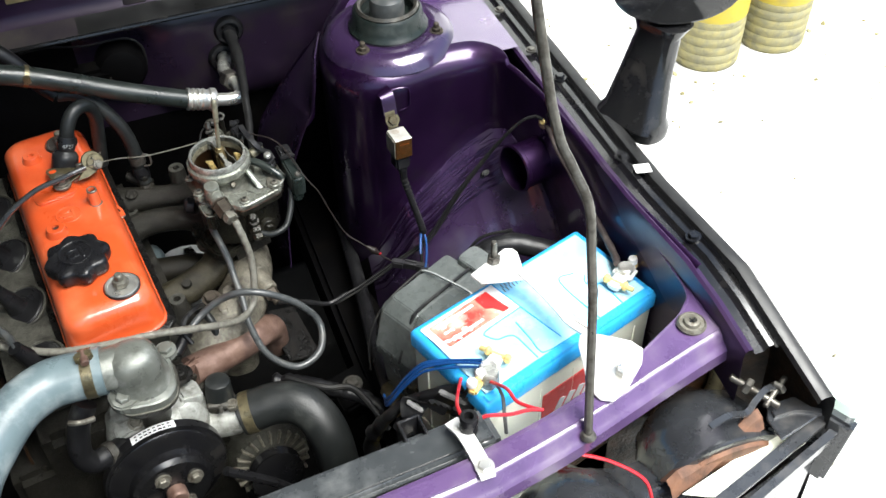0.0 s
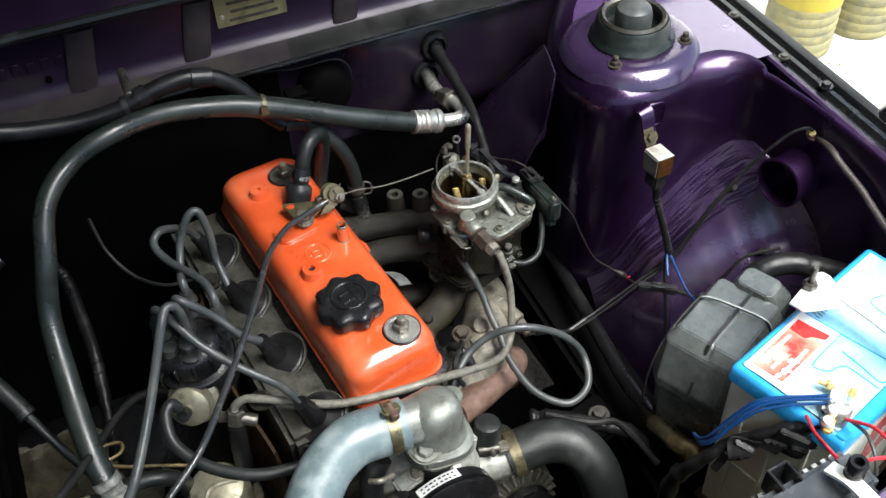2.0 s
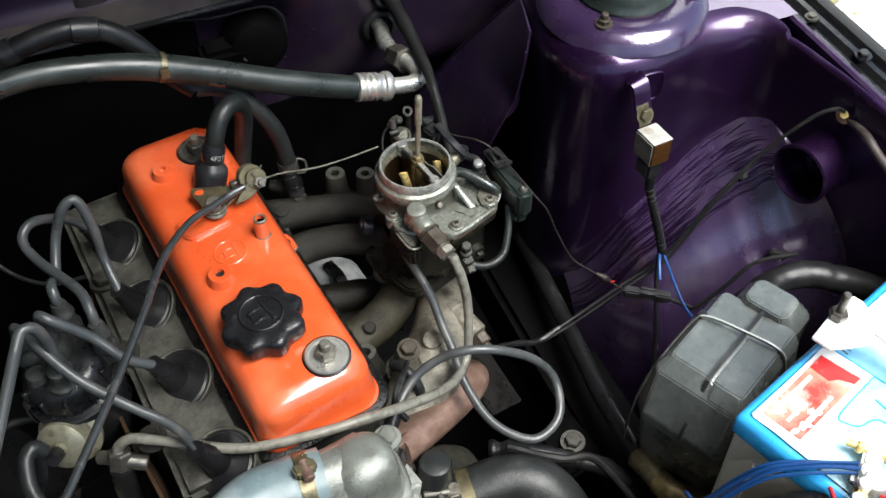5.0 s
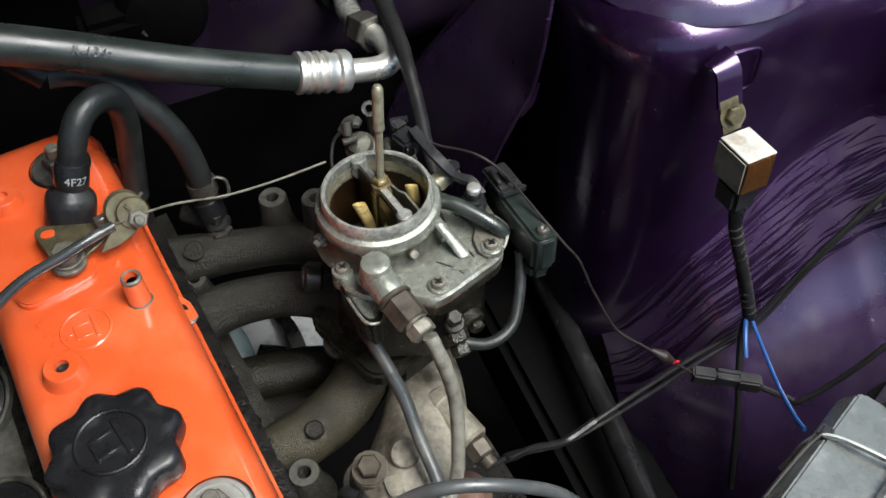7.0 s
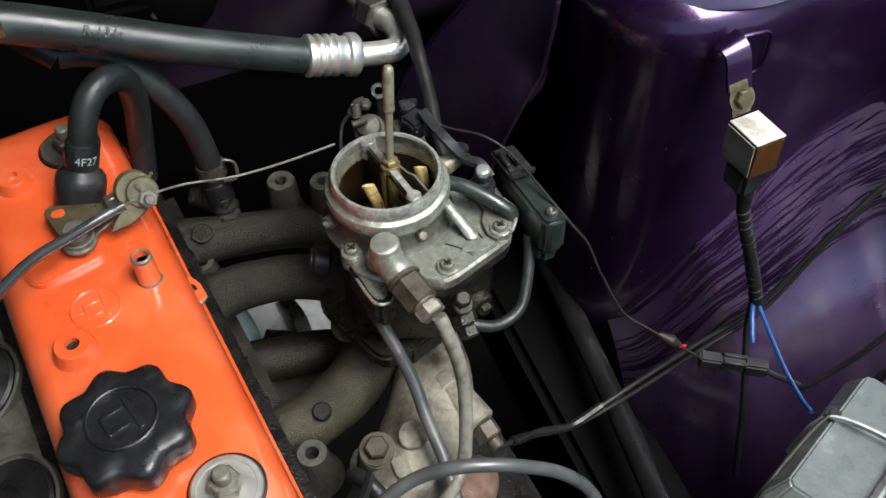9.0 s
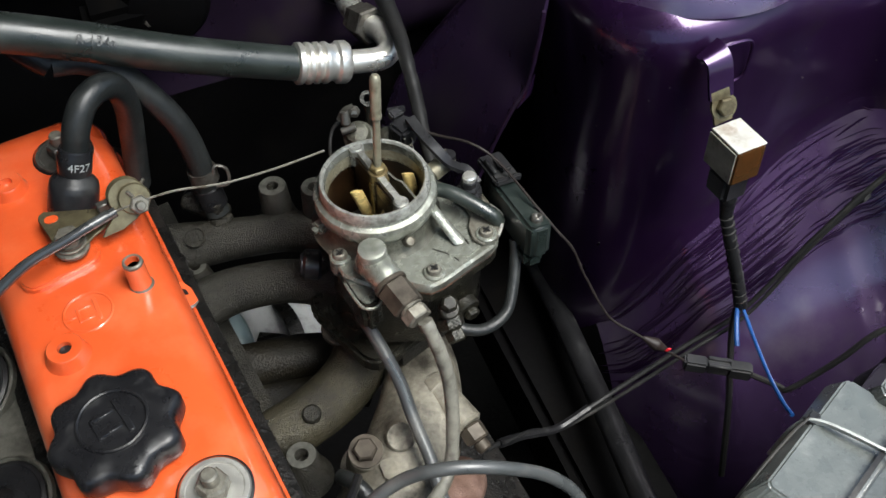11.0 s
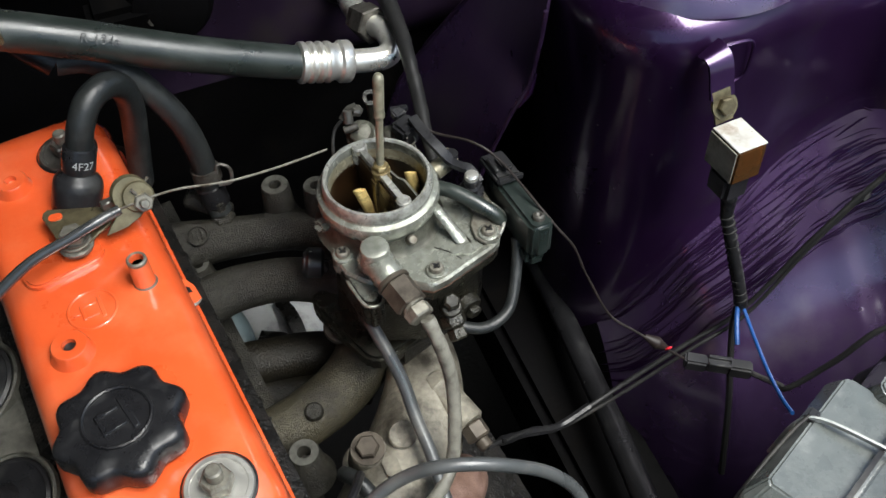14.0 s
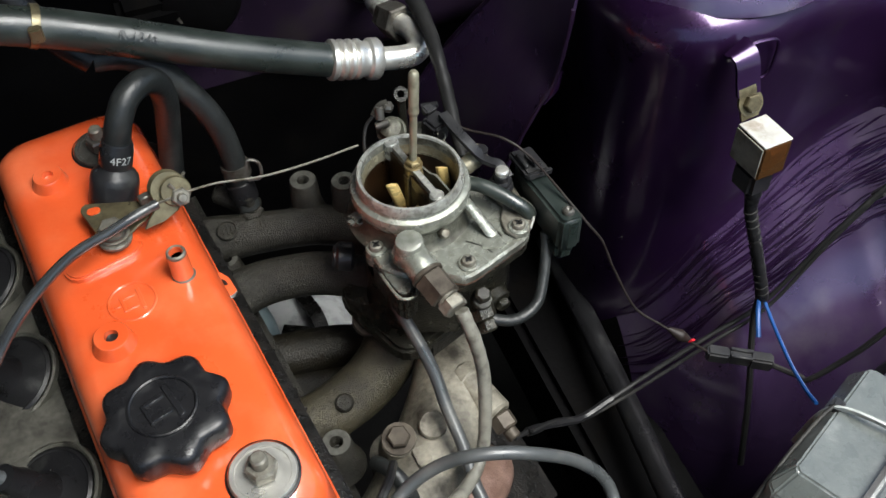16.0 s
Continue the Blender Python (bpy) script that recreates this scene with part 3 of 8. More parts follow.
def strut_tower():
    c = Vector((0.386, 1.050, SHELF))
    prof = [(0.084, -0.006), (0.080, 0.003), (0.074, 0.009), (0.066, 0.0125), (0.050, 0.0130), (0.048, 0.012), (0.0, 0.012)]
    # dome lightened to carry its pale sheen
    part("strut_tower", moved(lathe(prof, 48), Matrix.Translation(c)), M_PURPLE_SHEEN, car, "domed purple strut tower top")


strut_tower()


def extrude_profile(prof, ys, shift=lambda y: (0, 0)):
    return sheet([[(x + shift(y)[0], y, z + shift(y)[1]) for x, z in prof] for y in ys])


def wing_rail():
    """The folded edge of the front wing: purple flange, black gutter, black outer skin."""
    ys = np.linspace(0.47, 1.75, 26)
    sh = lambda y: (0.004 * math.sin((y - 0.5) * 2.2) + 0.10 * max(0, 0.70 - y), -0.018 * max(0, 0.75 - y) - 0.006 * max(0, y - 1.1) - 0.32 * max(0, 0.55 - y))
    purple = [(0.5205, 0.800), (0.5175, 0.852), (0.5155, 0.872), (0.5165, 0.8795), (0.5195, 0.8815), (0.5245, 0.8800), (0.5262, 0.8740)]
    part("wing_flange", extrude_profile(purple, ys, sh), M_PURPLE_RAIL, car, "purple inner wing flange")
    gutter = [(0.5252, 0.8765), (0.5275, 0.8725), (0.5375, 0.8720), (0.5420, 0.8775), (0.5475, 0.8780), (0.5500, 0.8725), (0.5535, 0.8715), (0.5555, 0.8760)]
    part("wing_gutter", extrude_profile(gutter, ys, sh), M_BLACK_PAINT, car, "glossy black wing gutter")
    skin = [(0.5550, 0.8740), (0.5570, 0.8795), (0.5615, 0.8810), (0.5690, 0.8795), (0.5735, 0.8740), (0.5765, 0.8600), (0.5790, 0.8200), (0.5830, 0.7600), (0.5880, 0.6500), (0.5860, 0.5200)]
    ysk = np.linspace(0.41, 1.75, 30)
    part("wing_skin", extrude_profile(skin, ysk, sh), M_BLACK_MATT, car, "black painted front wing")
    liner = [(0.5720, 0.8600), (0.5755, 0.8200), (0.5795, 0.7600), (0.5840, 0.6500)]
    part("wing_liner", extrude_profile(liner, np.linspace(0.425, 0.56, 8), sh), M_RUSTSIDE, car, "rust-brown inside of the wing")
    for y in (0.893, 0.735, 0.60):
        part("wing_bolt", bolt((0.545 + sh(y)[0], y, 0.8785 + sh(y)[1]), (0.545, y, 1), 0.0055, 0.005), M_BLACK_PAINT, car)
    for y in (0.96, 1.06):
        part("wing_bolt", bolt((0.541, y, 0.878), (0.541, y, 1), 0.0045, 0.004), M_DARKSTEEL, car)
    part("paint_patch", moved(rbox(0.018, 0.014, 0.0012, 0.0004, 1), pose(0.556, 0.706, 0.8812, 0, 2, -12)), M_WHITE_STEEL, car, "bare metal tab on the wing edge")


wing_rail()


def firewall():
    xs = np.linspace(-0.75, 0.60, 60)

    def fy(x, z):
        y = 1.262
        ramp = lambda v: 1 / (1 + math.exp(-v / 0.0045))
        y -= 0.022 * ramp(x - 0.105 - 0.25 * max(0, z - 0.83)) * ramp(0.40 - x) * ramp(z - 0.71) * ramp(0.858 - z)
        y -= 0.014 * math.exp(-((x + 0.20) / 0.20) ** 2 - ((z - 0.68) / 0.09) ** 2)
        y += 0.10 * max(0, 0.56 - z)
        return y
    rows = [[(x, fy(x, z), z) for x in xs] for z in np.linspace(0.872, 0.30, 34)]
    # black left of x = 0 and below z = 0.70, purple elsewhere
    part("firewall", sheet([r[:34] for r in rows], 0.002), M_BLACK_DIRTY, car, "black bulkhead panel")
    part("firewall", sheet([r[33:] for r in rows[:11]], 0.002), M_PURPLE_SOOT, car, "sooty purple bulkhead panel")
    part("firewall", sheet([r[33:] for r in rows[10:]], 0.002), M_BLACK_DIRTY, car, "black lower bulkhead panel")
    # upper cowl face: flange, panel with pressed ribs, rolled top
    prof = [(1.222, 0.868), (1.224, 0.872), (1.240, 0.876), (1.256, 0.884), (1.262, 0.896), (1.266, 0.955), (1.262, 0.966), (1.252, 0.970), (1.238, 0.970), (1.233, 0.975), (1.238, 0.984), (1.262, 0.992), (1.40, 1.005)]
    rows = [[(x, y + 0.01 * (x < -0.6), z) for x in np.linspace(-0.75, 0.60, 40)] for y, z in prof]
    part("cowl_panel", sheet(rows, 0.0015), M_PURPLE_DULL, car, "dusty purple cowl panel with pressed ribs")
    for x in (-0.40, -0.222, -0.087, 0.10):
        loops = [[(x + 0.002 * z + a, 1.2560 + 0.0060 * min(1, (z - 0.8) / 6) - d, 0.8835 + 0.010 * z) for a, d in ((-0.0160, 0.0), (-0.0120, 0.0030), (0.0120, 0.0030), (0.0160, 0.0), (0.0160, -0.004), (-0.0160, -0.004))] for z in (0, 1.0, 2.5, 5.0, 7.0)]
        part("pressed_rib", loft([[Vector(p) for p in lp] for lp in loops]), M_DUST, car, "dusty pressed rib")
    part("dusty_flange", sheet([[(x, y, z + 0.0012) for x in np.linspace(-0.74, 0.02, 24)] for y, z in ((1.2225, 0.8705), (1.232, 0.8742), (1.242, 0.8770), (1.250, 0.8810))], 0.0008), M_DUST, car, "dusty flange along the foot of the cowl")
    part("sealer_strip", sheet([[(x, y, z + 0.0012 + 0.0006 * noise.noise(Vector((x * 90, y * 90, 1)))) for x in np.linspace(0.02, 0.36, 40)] for y, z in ((1.2225, 0.8705), (1.232, 0.8742), (1.242, 0.8770), (1.250, 0.8810))], 0.0008), M_BLACK_MATT, car, "black brushed sealer along the foot of the cowl")
    rail = [(-0.70, 1.224, 0.868), (-0.2, 1.222, 0.868), (0.1, 1.222, 0.869), (0.30, 1.224, 0.868)]
    part("weld_flange", tube(rail, 0.0035, 8, 6), M_BLACK_PAINT, car, "black folded flange below the cowl")
    part("weatherstrip", tube([(-0.72, 1.236, 0.980), (0.0, 1.234, 0.980), (0.55, 1.236, 0.976)], 0.006, 8, 8), M_RUBBER, car, "black rubber weatherstrip")
    # embossed number, as plain bars
    for k in range(6):
        part("embossed_bar", moved(rbox(0.009, 0.0025, 0.014, 0.0008, 1), pose(-0.302 + 0.016 * k, 1.2625, 0.915 + 0.0015 * (k % 2))), M_PURPLE_DULL, car)
    part("drain_hole", moved(lathe([(0.0045, 0), (0.0045, 0.002)], 16), axis((-0.256, 1.262, 0.903), (-0.256, 1.0, 0.903))), M_BLACK_DIRTY, car)
    # gusset between bulkhead and tower, folded over along a wavy welded edge
    edge = spline([(0.289, 1.056, 0.872), (0.284, 1.055, 0.830), (0.277, 1.055, 0.792), (0.268, 1.055, 0.776), (0.253, 1.056, 0.743), (0.236, 1.060, 0.690), (0.224, 1.070, 0.620), (0.216, 1.080, 0.50)], 4)
    seam = spline([(0.314, 1.130, 0.858), (0.282, 1.170, 0.791), (0.247, 1.210, 0.710), (0.222, 1.225, 0.647), (0.190, 1.240, 0.50)], 7)
    rows = [[Vector(seam[i]).lerp(p, k / 10) + Vector((0.004, 0.012, 0)) * math.sin(k / 10 * math.pi) for k in range(11)] for i, p in enumerate(edge)]
    # lighter purple here paints in the panel's sheen
    part("side_gusset", sheet(rows, 0.002), M_PURPLE_SHEEN, car, "purple footwell side panel, sheen in its colour")
    part("weld_seam", tube([p + Vector((-0.001, -0.0015, 0)) for p in edge[2:22]], 0.0016, 7, 2, wob=0.6), M_PURPLE_DULL, car, "wavy weld seam")
    part("seam_fold", tube([(0.281, 1.053, 0.800), (0.276, 1.052, 0.786), (0.268, 1.052, 0.774)], [0.0006, 0.0024, 0.0006], 8), M_PURPLE, car)
    part("seam_bead", tube([p + Vector((0, -0.002, 0.001)) for p in seam[:20]], 0.0018, 6, 2, wob=0.6), M_PURPLE_DULL, car, "lumpy seam sealer")
    # grommets
    for x, z, r in ((0.211, 0.824, 0.0165), (0.198, 0.783, 0.0180)):
        part("grommet", moved(lathe([(r * 1.25, 0), (r * 1.25, 0.004), (r * 1.05, 0.009), (r * 0.8, 0.010), (r * 0.75, 0.004), (r * 0.5, 0.004), (r * 0.5, 0.012), (0, 0.012)], 24), axis((x, 1.240, z), (x, 1.0, z + 0.03))), M_RUBBER, car, "black rubber grommet in the bulkhead")


firewall()


def chassis_rails():
    for x0, x1 in ((0.245, 0.315), (-0.52, -0.45)):
        bm = moved(rbox(x1 - x0, 0.86, 0.085, 0.008), pose((x0 + x1) / 2, 0.84, 0.455))
        part("chassis_rail", bm, M_BLACK_DIRTY, car, "dirty black chassis rail")
    # far inner wing, closing the bay
    rows = [[(-0.50 - 0.10 * min(1, max(0, (z - 0.5) / 0.2)), y, z) for y in np.linspace(0.42, 1.26, 12)] for z in np.linspace(0.86, 0.215, 12)]
    part("inner_wing", sheet(rows, 0.002), M_BLACK_DIRTY, car, "dark inner wing on the far side")
    # sloping splash panel over the arch foot
    rows = [[(x, y, 0.44 - 0.3 * (0.36 - x)) for x in (0.30, 0.38, 0.46, 0.56)] for y in (0.50, 0.80, 1.05, 1.26)]
    part("splash_panel", sheet(rows, 0.002), M_BLACK_DIRTY, car, "dirty black splash panel")
    # engine mount bracket on the rail
    part("rail_bracket", moved(rbox(0.045, 0.06, 0.03, 0.004), pose(0.235, 0.800, 0.515, 0, -12, 8)), M_BLACK_DIRTY, car, "black engine mount bracket")
    part("rail_bolt", bolt((0.232, 0.800, 0.548), (0.225, 0.79, 0.8), 0.009, 0.007), M_DARKSTEEL, car)
    part("cross_member", moved(rbox(0.80, 0.09, 0.07, 0.008), pose(-0.10, 0.66, 0.30)), M_BLACK_DIRTY, car, "black front cross member")


chassis_rails()


def closing_panels():
    """The parts of the car that close the bay: raised bonnet, far wing, scuttle and cabin floor, with an added tray
    below.
    """
    rows = [[(x, 1.30 - 0.46 * k, 0.998 + 0.96 * k + 0.04 * math.sin(k * 3.0) - 0.03 * (x / 0.7) ** 2) for x in np.linspace(-0.72, 0.54, 14)] for k in np.linspace(0, 1, 10)]
    part("bonnet", sheet(rows, 0.004), M_BLACK_DIRTY, car, "raised bonnet with a black underside")
    # unseen tray added to keep bright ground out of the gaps
    tray = [[(x, y, 0.215 + 0.01 * math.sin(9 * x + 7 * y)) for x in np.linspace(-0.60, 0.60, 16)] for y in np.linspace(0.36, 1.40, 14)]
    part("under_tray", sheet(tray, 0.003), M_BLACK_DIRTY, car, "added black tray closing the bay from below")
    mud = [[(x, y, 0.245 + 0.035 * noise.noise(Vector((x * 16, y * 16, 3))) + 0.012 * noise.noise(Vector((x * 60, y * 60, 5))) - 0.9 * max(0, math.hypot((x + 0.445) / 1.0, (y - 1.17) / 1.3) - 0.085 - 0.03 * noise.noise(Vector((x * 9, y * 9, 8))))) for x in np.linspace(-0.60, -0.29, 46)] for y in np.linspace(0.98, 1.36, 56)]
    part("caked_mud", sheet(mud, 0.003), M_MUD, car, "yellowish mud caked beside the far rail")
    part("far_wing", sheet([[(x, y, z) for y in np.linspace(0.38, 1.75, 10)] for x, z in ((-0.60, 0.862), (-0.68, 0.875), (-0.735, 0.84), (-0.755, 0.70), (-0.75, 0.50))], 0.003), M_BLACK_PAINT, car, "black far front wing")
    part("cabin_floor", sheet([[(x, y, 0.22) for x in (-0.75, 0.0, 0.61)] for y in (1.38, 1.6, 1.75)], 0.004), M_BLACK_DIRTY, car, "dark cabin floor edge")
    for x, s in ((0.555, 1), (-0.69, -1)):
        w = part("wheel", moved(lathe([(0.175, -0.08), (0.250, -0.085), (0.282, -0.065), (0.288, 0.0), (0.282, 0.065), (0.250, 0.085), (0.175, 0.08)], 40), axis((x - 0.05 * s, 1.06, 0.288), (x + s, 1.06, 0.288))), M_RUBBER, car, "black tyre")
        part("rim", moved(lathe([(0.176, -0.07), (0.176, 0.075), (0.16, 0.06), (0.06, 0.045), (0.0, 0.05)], 36), axis((x - 0.05 * s, 1.06, 0.288), (x + s, 1.06, 0.288))), M_ALLOY, w, "alloy rim")


closing_panels()


def air_duct():
    m = axis((0.522, 0.862, 0.790), (0.477, 0.852, 0.793))
    prof = [(0.046, -0.004), (0.044, 0.001), (0.034, 0.005), (0.0285, 0.010), (0.0280, 0.044), (0.0300, 0.046), (0.0300, 0.050), (0.0275, 0.051), (0.0268, 0.045), (0.0262, 0.008), (0.0, 0.006)]
    part("air_duct", moved(lathe(prof, 36), m), M_PURPLE, car, "purple painted air duct stub")
    part("cable_clip", moved(rbox(0.012, 0.006, 0.012, 0.002), pose(0.455, 0.905, 0.745, 30, 0, 20)), M_BLACKPLASTIC, car)
    part("cable_clip", moved(rbox(0.022, 0.008, 0.008, 0.002), pose(0.470, 0.840, 0.690, 20, 20, -20)), M_BLACKPLASTIC, car)


air_duct()


def radiator_support():
    # channel section swept along the car's width, its ends rising to the wings
    line = [(-0.62, 0.450), (-0.2, 0.440), (0.10, 0.442), (0.25, 0.452), (0.29, 0.458), (0.36, 0.472), (0.45, 0.494), (0.52, 0.510), (0.562, 0.518)]
    prof = [(0.019, -0.060), (0.019, -0.006), (0.016, -0.001), (0.011, 0.0), (-0.006, 0.0), (-0.010, -0.003), (-0.013, -0.010), (-0.017, -0.0125), (-0.0205, -0.016), (-0.0215, -0.030)]
    pts = spline([(x, y, 0) for x, y in line], 6)
    rows = []
    for i, p in enumerate(pts):
        d = (pts[min(i + 1, len(pts) - 1)] - pts[max(i - 1, 0)]).normalized()
        s = Vector((-d.y, d.x, 0))
        z = 0.832 + 0.012 * max(0, min(1, (p.x - 0.35) / 0.2))
        rows.append([p + s * a + Vector((0, 0, z + b)) for a, b in prof])
    part("upper_cross_panel", sheet(rows), M_PURPLE_SUNLIT, car, "purple front cross panel, sunlit lavender in its colour")
    # curved gusset at the wing corner
    front = [(0.0, 0.434), (0.10, 0.4362), (0.25, 0.4460), (0.29, 0.4520), (0.36, 0.466), (0.40, 0.475), (0.45, 0.489), (0.485, 0.497), (0.52, 0.505), (0.562, 0.513)]
    poly = front + [(0.563, 0.535), (0.558, 0.555), (0.545, 0.60), (0.536, 0.66), (0.526, 0.66), (0.5285, 0.600), (0.530, 0.570), (0.526, 0.553), (0.509, 0.539), (0.482, 0.526), (0.454, 0.513), (0.42, 0.498), (0.36, 0.4825), (0.29, 0.4685), (0.25, 0.4625), (0.10, 0.4525), (0.0, 0.4500)]
    bm = prism(poly, 0.8325, 0.8340, 0.0004, 1)
    for v in bm.verts:
        v.co.z += 0.012 * max(0, min(1, (v.co.x - 0.35) / 0.2)) + 0.020 * max(0, v.co.y - 0.545) / 0.115
    part("corner_gusset", bm, M_PURPLE_SUNLIT, car, "purple corner gusset plate, sunlit lavender in its colour")
    lip = [(x, y - 0.0015, 0.8335 + 0.012 * max(0, min(1, (x - 0.35) / 0.2)) + 0.020 * max(0, y - 0.545) / 0.115) for x, y in poly[len(front) + 4:-6]]
    part("gusset_lip", tube(lip, 0.0016, 8, 4), M_PURPLE_SUNLIT, car)
    part("bump_stop", moved(lathe([(0.019, 0), (0.020, 0.003), (0.0175, 0.006), (0.0165, 0.0045), (0.012, 0.0045), (0.0105, 0.008), (0.006, 0.009), (0.004, 0.006), (0, 0.006)], 28), Matrix.Translation((0.513, 0.522, 0.8436)) @ Matrix.Diagonal((0.72, 0.72, 0.9, 1))), M_STEEL, car, "bare metal panel screw with large washer")
    for a in (20, 110):
        part("screw_slot", moved(rbox(0.0075, 0.0014, 0.0006, 0), pose(0.513, 0.522, 0.8504, 0, 0, a)), M_BLACK_MATT, car)
    # front skirt down to the bumper line
    rows = [[(x, 0.36 - 0.02 * (0.75 - z) + 0.05 * max(0, x - 0.40), z) for x in np.linspace(-0.60, 0.60, 20)] for z in np.linspace(0.60, 0.20, 6)]
    part("front_panel", sheet(rows, 0.002), M_BLACK_PAINT, car, "black lower front panel")
    part("inner_rust_panel", sheet([[(x, 0.522 - 0.35 * max(0, x - 0.53), z) for x in np.linspace(0.44, 0.60, 8)] for z in np.linspace(0.800, 0.60, 8)], 0.002), M_RUSTSIDE, car, "rust-stained panel behind the lamp")


radiator_support()


def front_lamps():
    # round black lamp bowls with the frame strip that carries them
    for x, y, z in ((0.512, 0.446, 0.712), (0.356, 0.416, 0.700)):
        ob = thing("headlamp", "round headlamp in a black pressed bowl", "headlamp", "front lamps")
        m = axis((x, y, z), (x - 0.005, y - 0.30, z - 0.04))
        bowl = lathe([(0.0, -0.078), (0.026, -0.077), (0.034, -0.068), (0.056, -0.052), (0.070, -0.022), (0.073, 0.006), (0.076, 0.010), (0.076, 0.014), (0.070, 0.016)], 40)
        part("bowl", moved(bowl, m), M_LAMP, ob, "glossy black bowl")
        part("reflector_back", moved(lathe([(0.070, 0.014), (0.068, 0.020), (0.055, 0.023), (0, 0.025)], 36), m), M_RUST, ob, "rusty brown front pan")
    ob = thing("lamp_frame", "black pressed lamp surround beside the wing", "lamp surround")
    saddle = [[(x, y, 0.738 + 2.6 * (abs(x - 0.436) * 1.25) ** 2 * 2 - 0.9 * (y - 0.425) ** 2 * 8) for x in np.linspace(0.385, 0.487, 12)] for y in np.linspace(0.365, 0.470, 8)]
    part("saddle", sheet(saddle, 0.002), M_LAMP, ob, "glossy black panel between the bowls")
    part("strap", strip([(0.490, 0.437, 0.801), (0.512, 0.440, 0.803), (0.532, 0.440, 0.797), (0.545, 0.446, 0.802), (0.562, 0.452, 0.806), (0.580, 0.450, 0.800)], 0.006, 0.003), M_LAMP, ob)
    part("screw", join(rod((0.536, 0.478, 0.806), (0.566, 0.436, 0.796), 0.0038, 10, 0.001), hexagon((0.545, 0.466, 0.803), (0.549, 0.460, 0.802), 0.009)), M_DARKSTEEL, ob, "adjuster screw")
    part("screw", join(rod((0.552, 0.440, 0.797), (0.585, 0.458, 0.806), 0.003, 10, 0.001), hexagon((0.570, 0.450, 0.802), (0.575, 0.453, 0.803), 0.008)), M_DARKSTEEL, ob)
    part("side_plate", prism([(0.553, 0.408), (0.606, 0.420), (0.592, 0.447), (0.562, 0.447), (0.552, 0.432)], 0.783, 0.786, 0.001, 1), M_LAMP, ob)
    part("side_rib", strip([(0.560, 0.434, 0.788), (0.584, 0.432, 0.788), (0.604, 0.420, 0.788)], 0.006, 0.004), M_LAMP, ob)
    part("lower_strip", strip([(0.44, 0.372, 0.764), (0.50, 0.388, 0.768), (0.608, 0.419, 0.776)], 0.012, 0.005), M_LAMP, ob, "black grille top strip")
    part("lower_strip", strip([(0.44, 0.356, 0.752), (0.50, 0.372, 0.757), (0.616, 0.406, 0.768)], 0.008, 0.012), M_LAMP, ob, "black grille lip")
    part("inner_plate", sheet([[(0.440 + 0.108 * k / 9, 0.404 + 0.024 * k / 9 + d, 0.758 + 0.026 * k / 9 + 0.004 * math.sin(k * 1.7) + e) for k in range(10)] for d, e in ((0.0, -0.006), (0.007, 0.004), (0.016, 0.006), (0.024, -0.006))], 0.002), M_RUST, ob, "rusty brown inner plate")
    part("pale_filler", prism([(0.446, 0.402), (0.486, 0.381), (0.585, 0.408), (0.569, 0.434), (0.552, 0.437), (0.547, 0.425)], 0.7625, 0.7650, 0.0008, 1), M_BATCASE, ob, "pale ivory lamp backing")
    part("filler_front", prism([(0.452, 0.366), (0.486, 0.374), (0.600, 0.404), (0.596, 0.410), (0.484, 0.380), (0.448, 0.371)], 0.64, 0.752, 0.001, 1), M_LAMP, ob, "black bezel front")
    part("clip", tube([(0.548, 0.528, 0.795), (0.552, 0.514, 0.778), (0.545, 0.505, 0.750), (0.525, 0.500, 0.730)], [0.004, 0.010, 0.008, 0.006], 10), M_GOLDZINC, ob, "olive metal clip")
    ob = thing("side_lamp", "pale greenish clear side lamp on the wing corner", "lamp")
    part("lens", moved(loft([[(p, q, 0.0) for p, q in rounded(0.055, 0.036, 0.010)], [(p * 1.02, q * 1.02, 0.06) for p, q in rounded(0.055, 0.036, 0.010)], [(p * 0.9, q * 0.85, 0.078) for p, q in rounded(0.055, 0.036, 0.010)]]), pose(0.634, 0.428, 0.715, 4, 8, 30)), M_SIDELAMP, ob, "clear greenish lens")
    part("base", moved(rbox(0.020, 0.040, 0.085, 0.004), pose(0.606, 0.414, 0.702, 4, 8, 30)), M_LAMP, ob, "black base")
    ob = solo("front_wire", tube([(0.365, 0.455, 0.80), (0.39, 0.44, 0.795), (0.415, 0.42, 0.78), (0.42, 0.405, 0.755)], 0.0018, 6), M_WIRE_RED, "thin red wire along the lamp bowls", "wire")


front_lamps()


def prop_rod():
    ob = thing("bonnet_prop_rod", "slim dark steel bonnet prop rod with two bends", "prop rod")
    pts = [(0.372, 0.456, 0.822), (0.377, 0.474, 0.890), (0.382, 0.492, 0.956), (0.380, 0.500, 1.010), (0.377, 0.507, 1.058), (0.368, 0.522, 1.088), (0.360, 0.536, 1.116), (0.350, 0.556, 1.20), (0.325, 0.64, 1.52), (0.300, 0.76, 1.80), (0.292, 0.855, 1.935)]
    part("rod", tube(pts, 0.0041, 12, 8), M_DARKSTEEL, ob)
    part("pivot", moved(lathe([(0.007, 0), (0.0075, 0.002), (0.006, 0.005), (0.005, 0.006), (0, 0.006)], 18), Matrix.Translation((0.372, 0.456, 0.822))), M_DARKSTEEL, ob, "rusty pivot bush")


prop_rod()


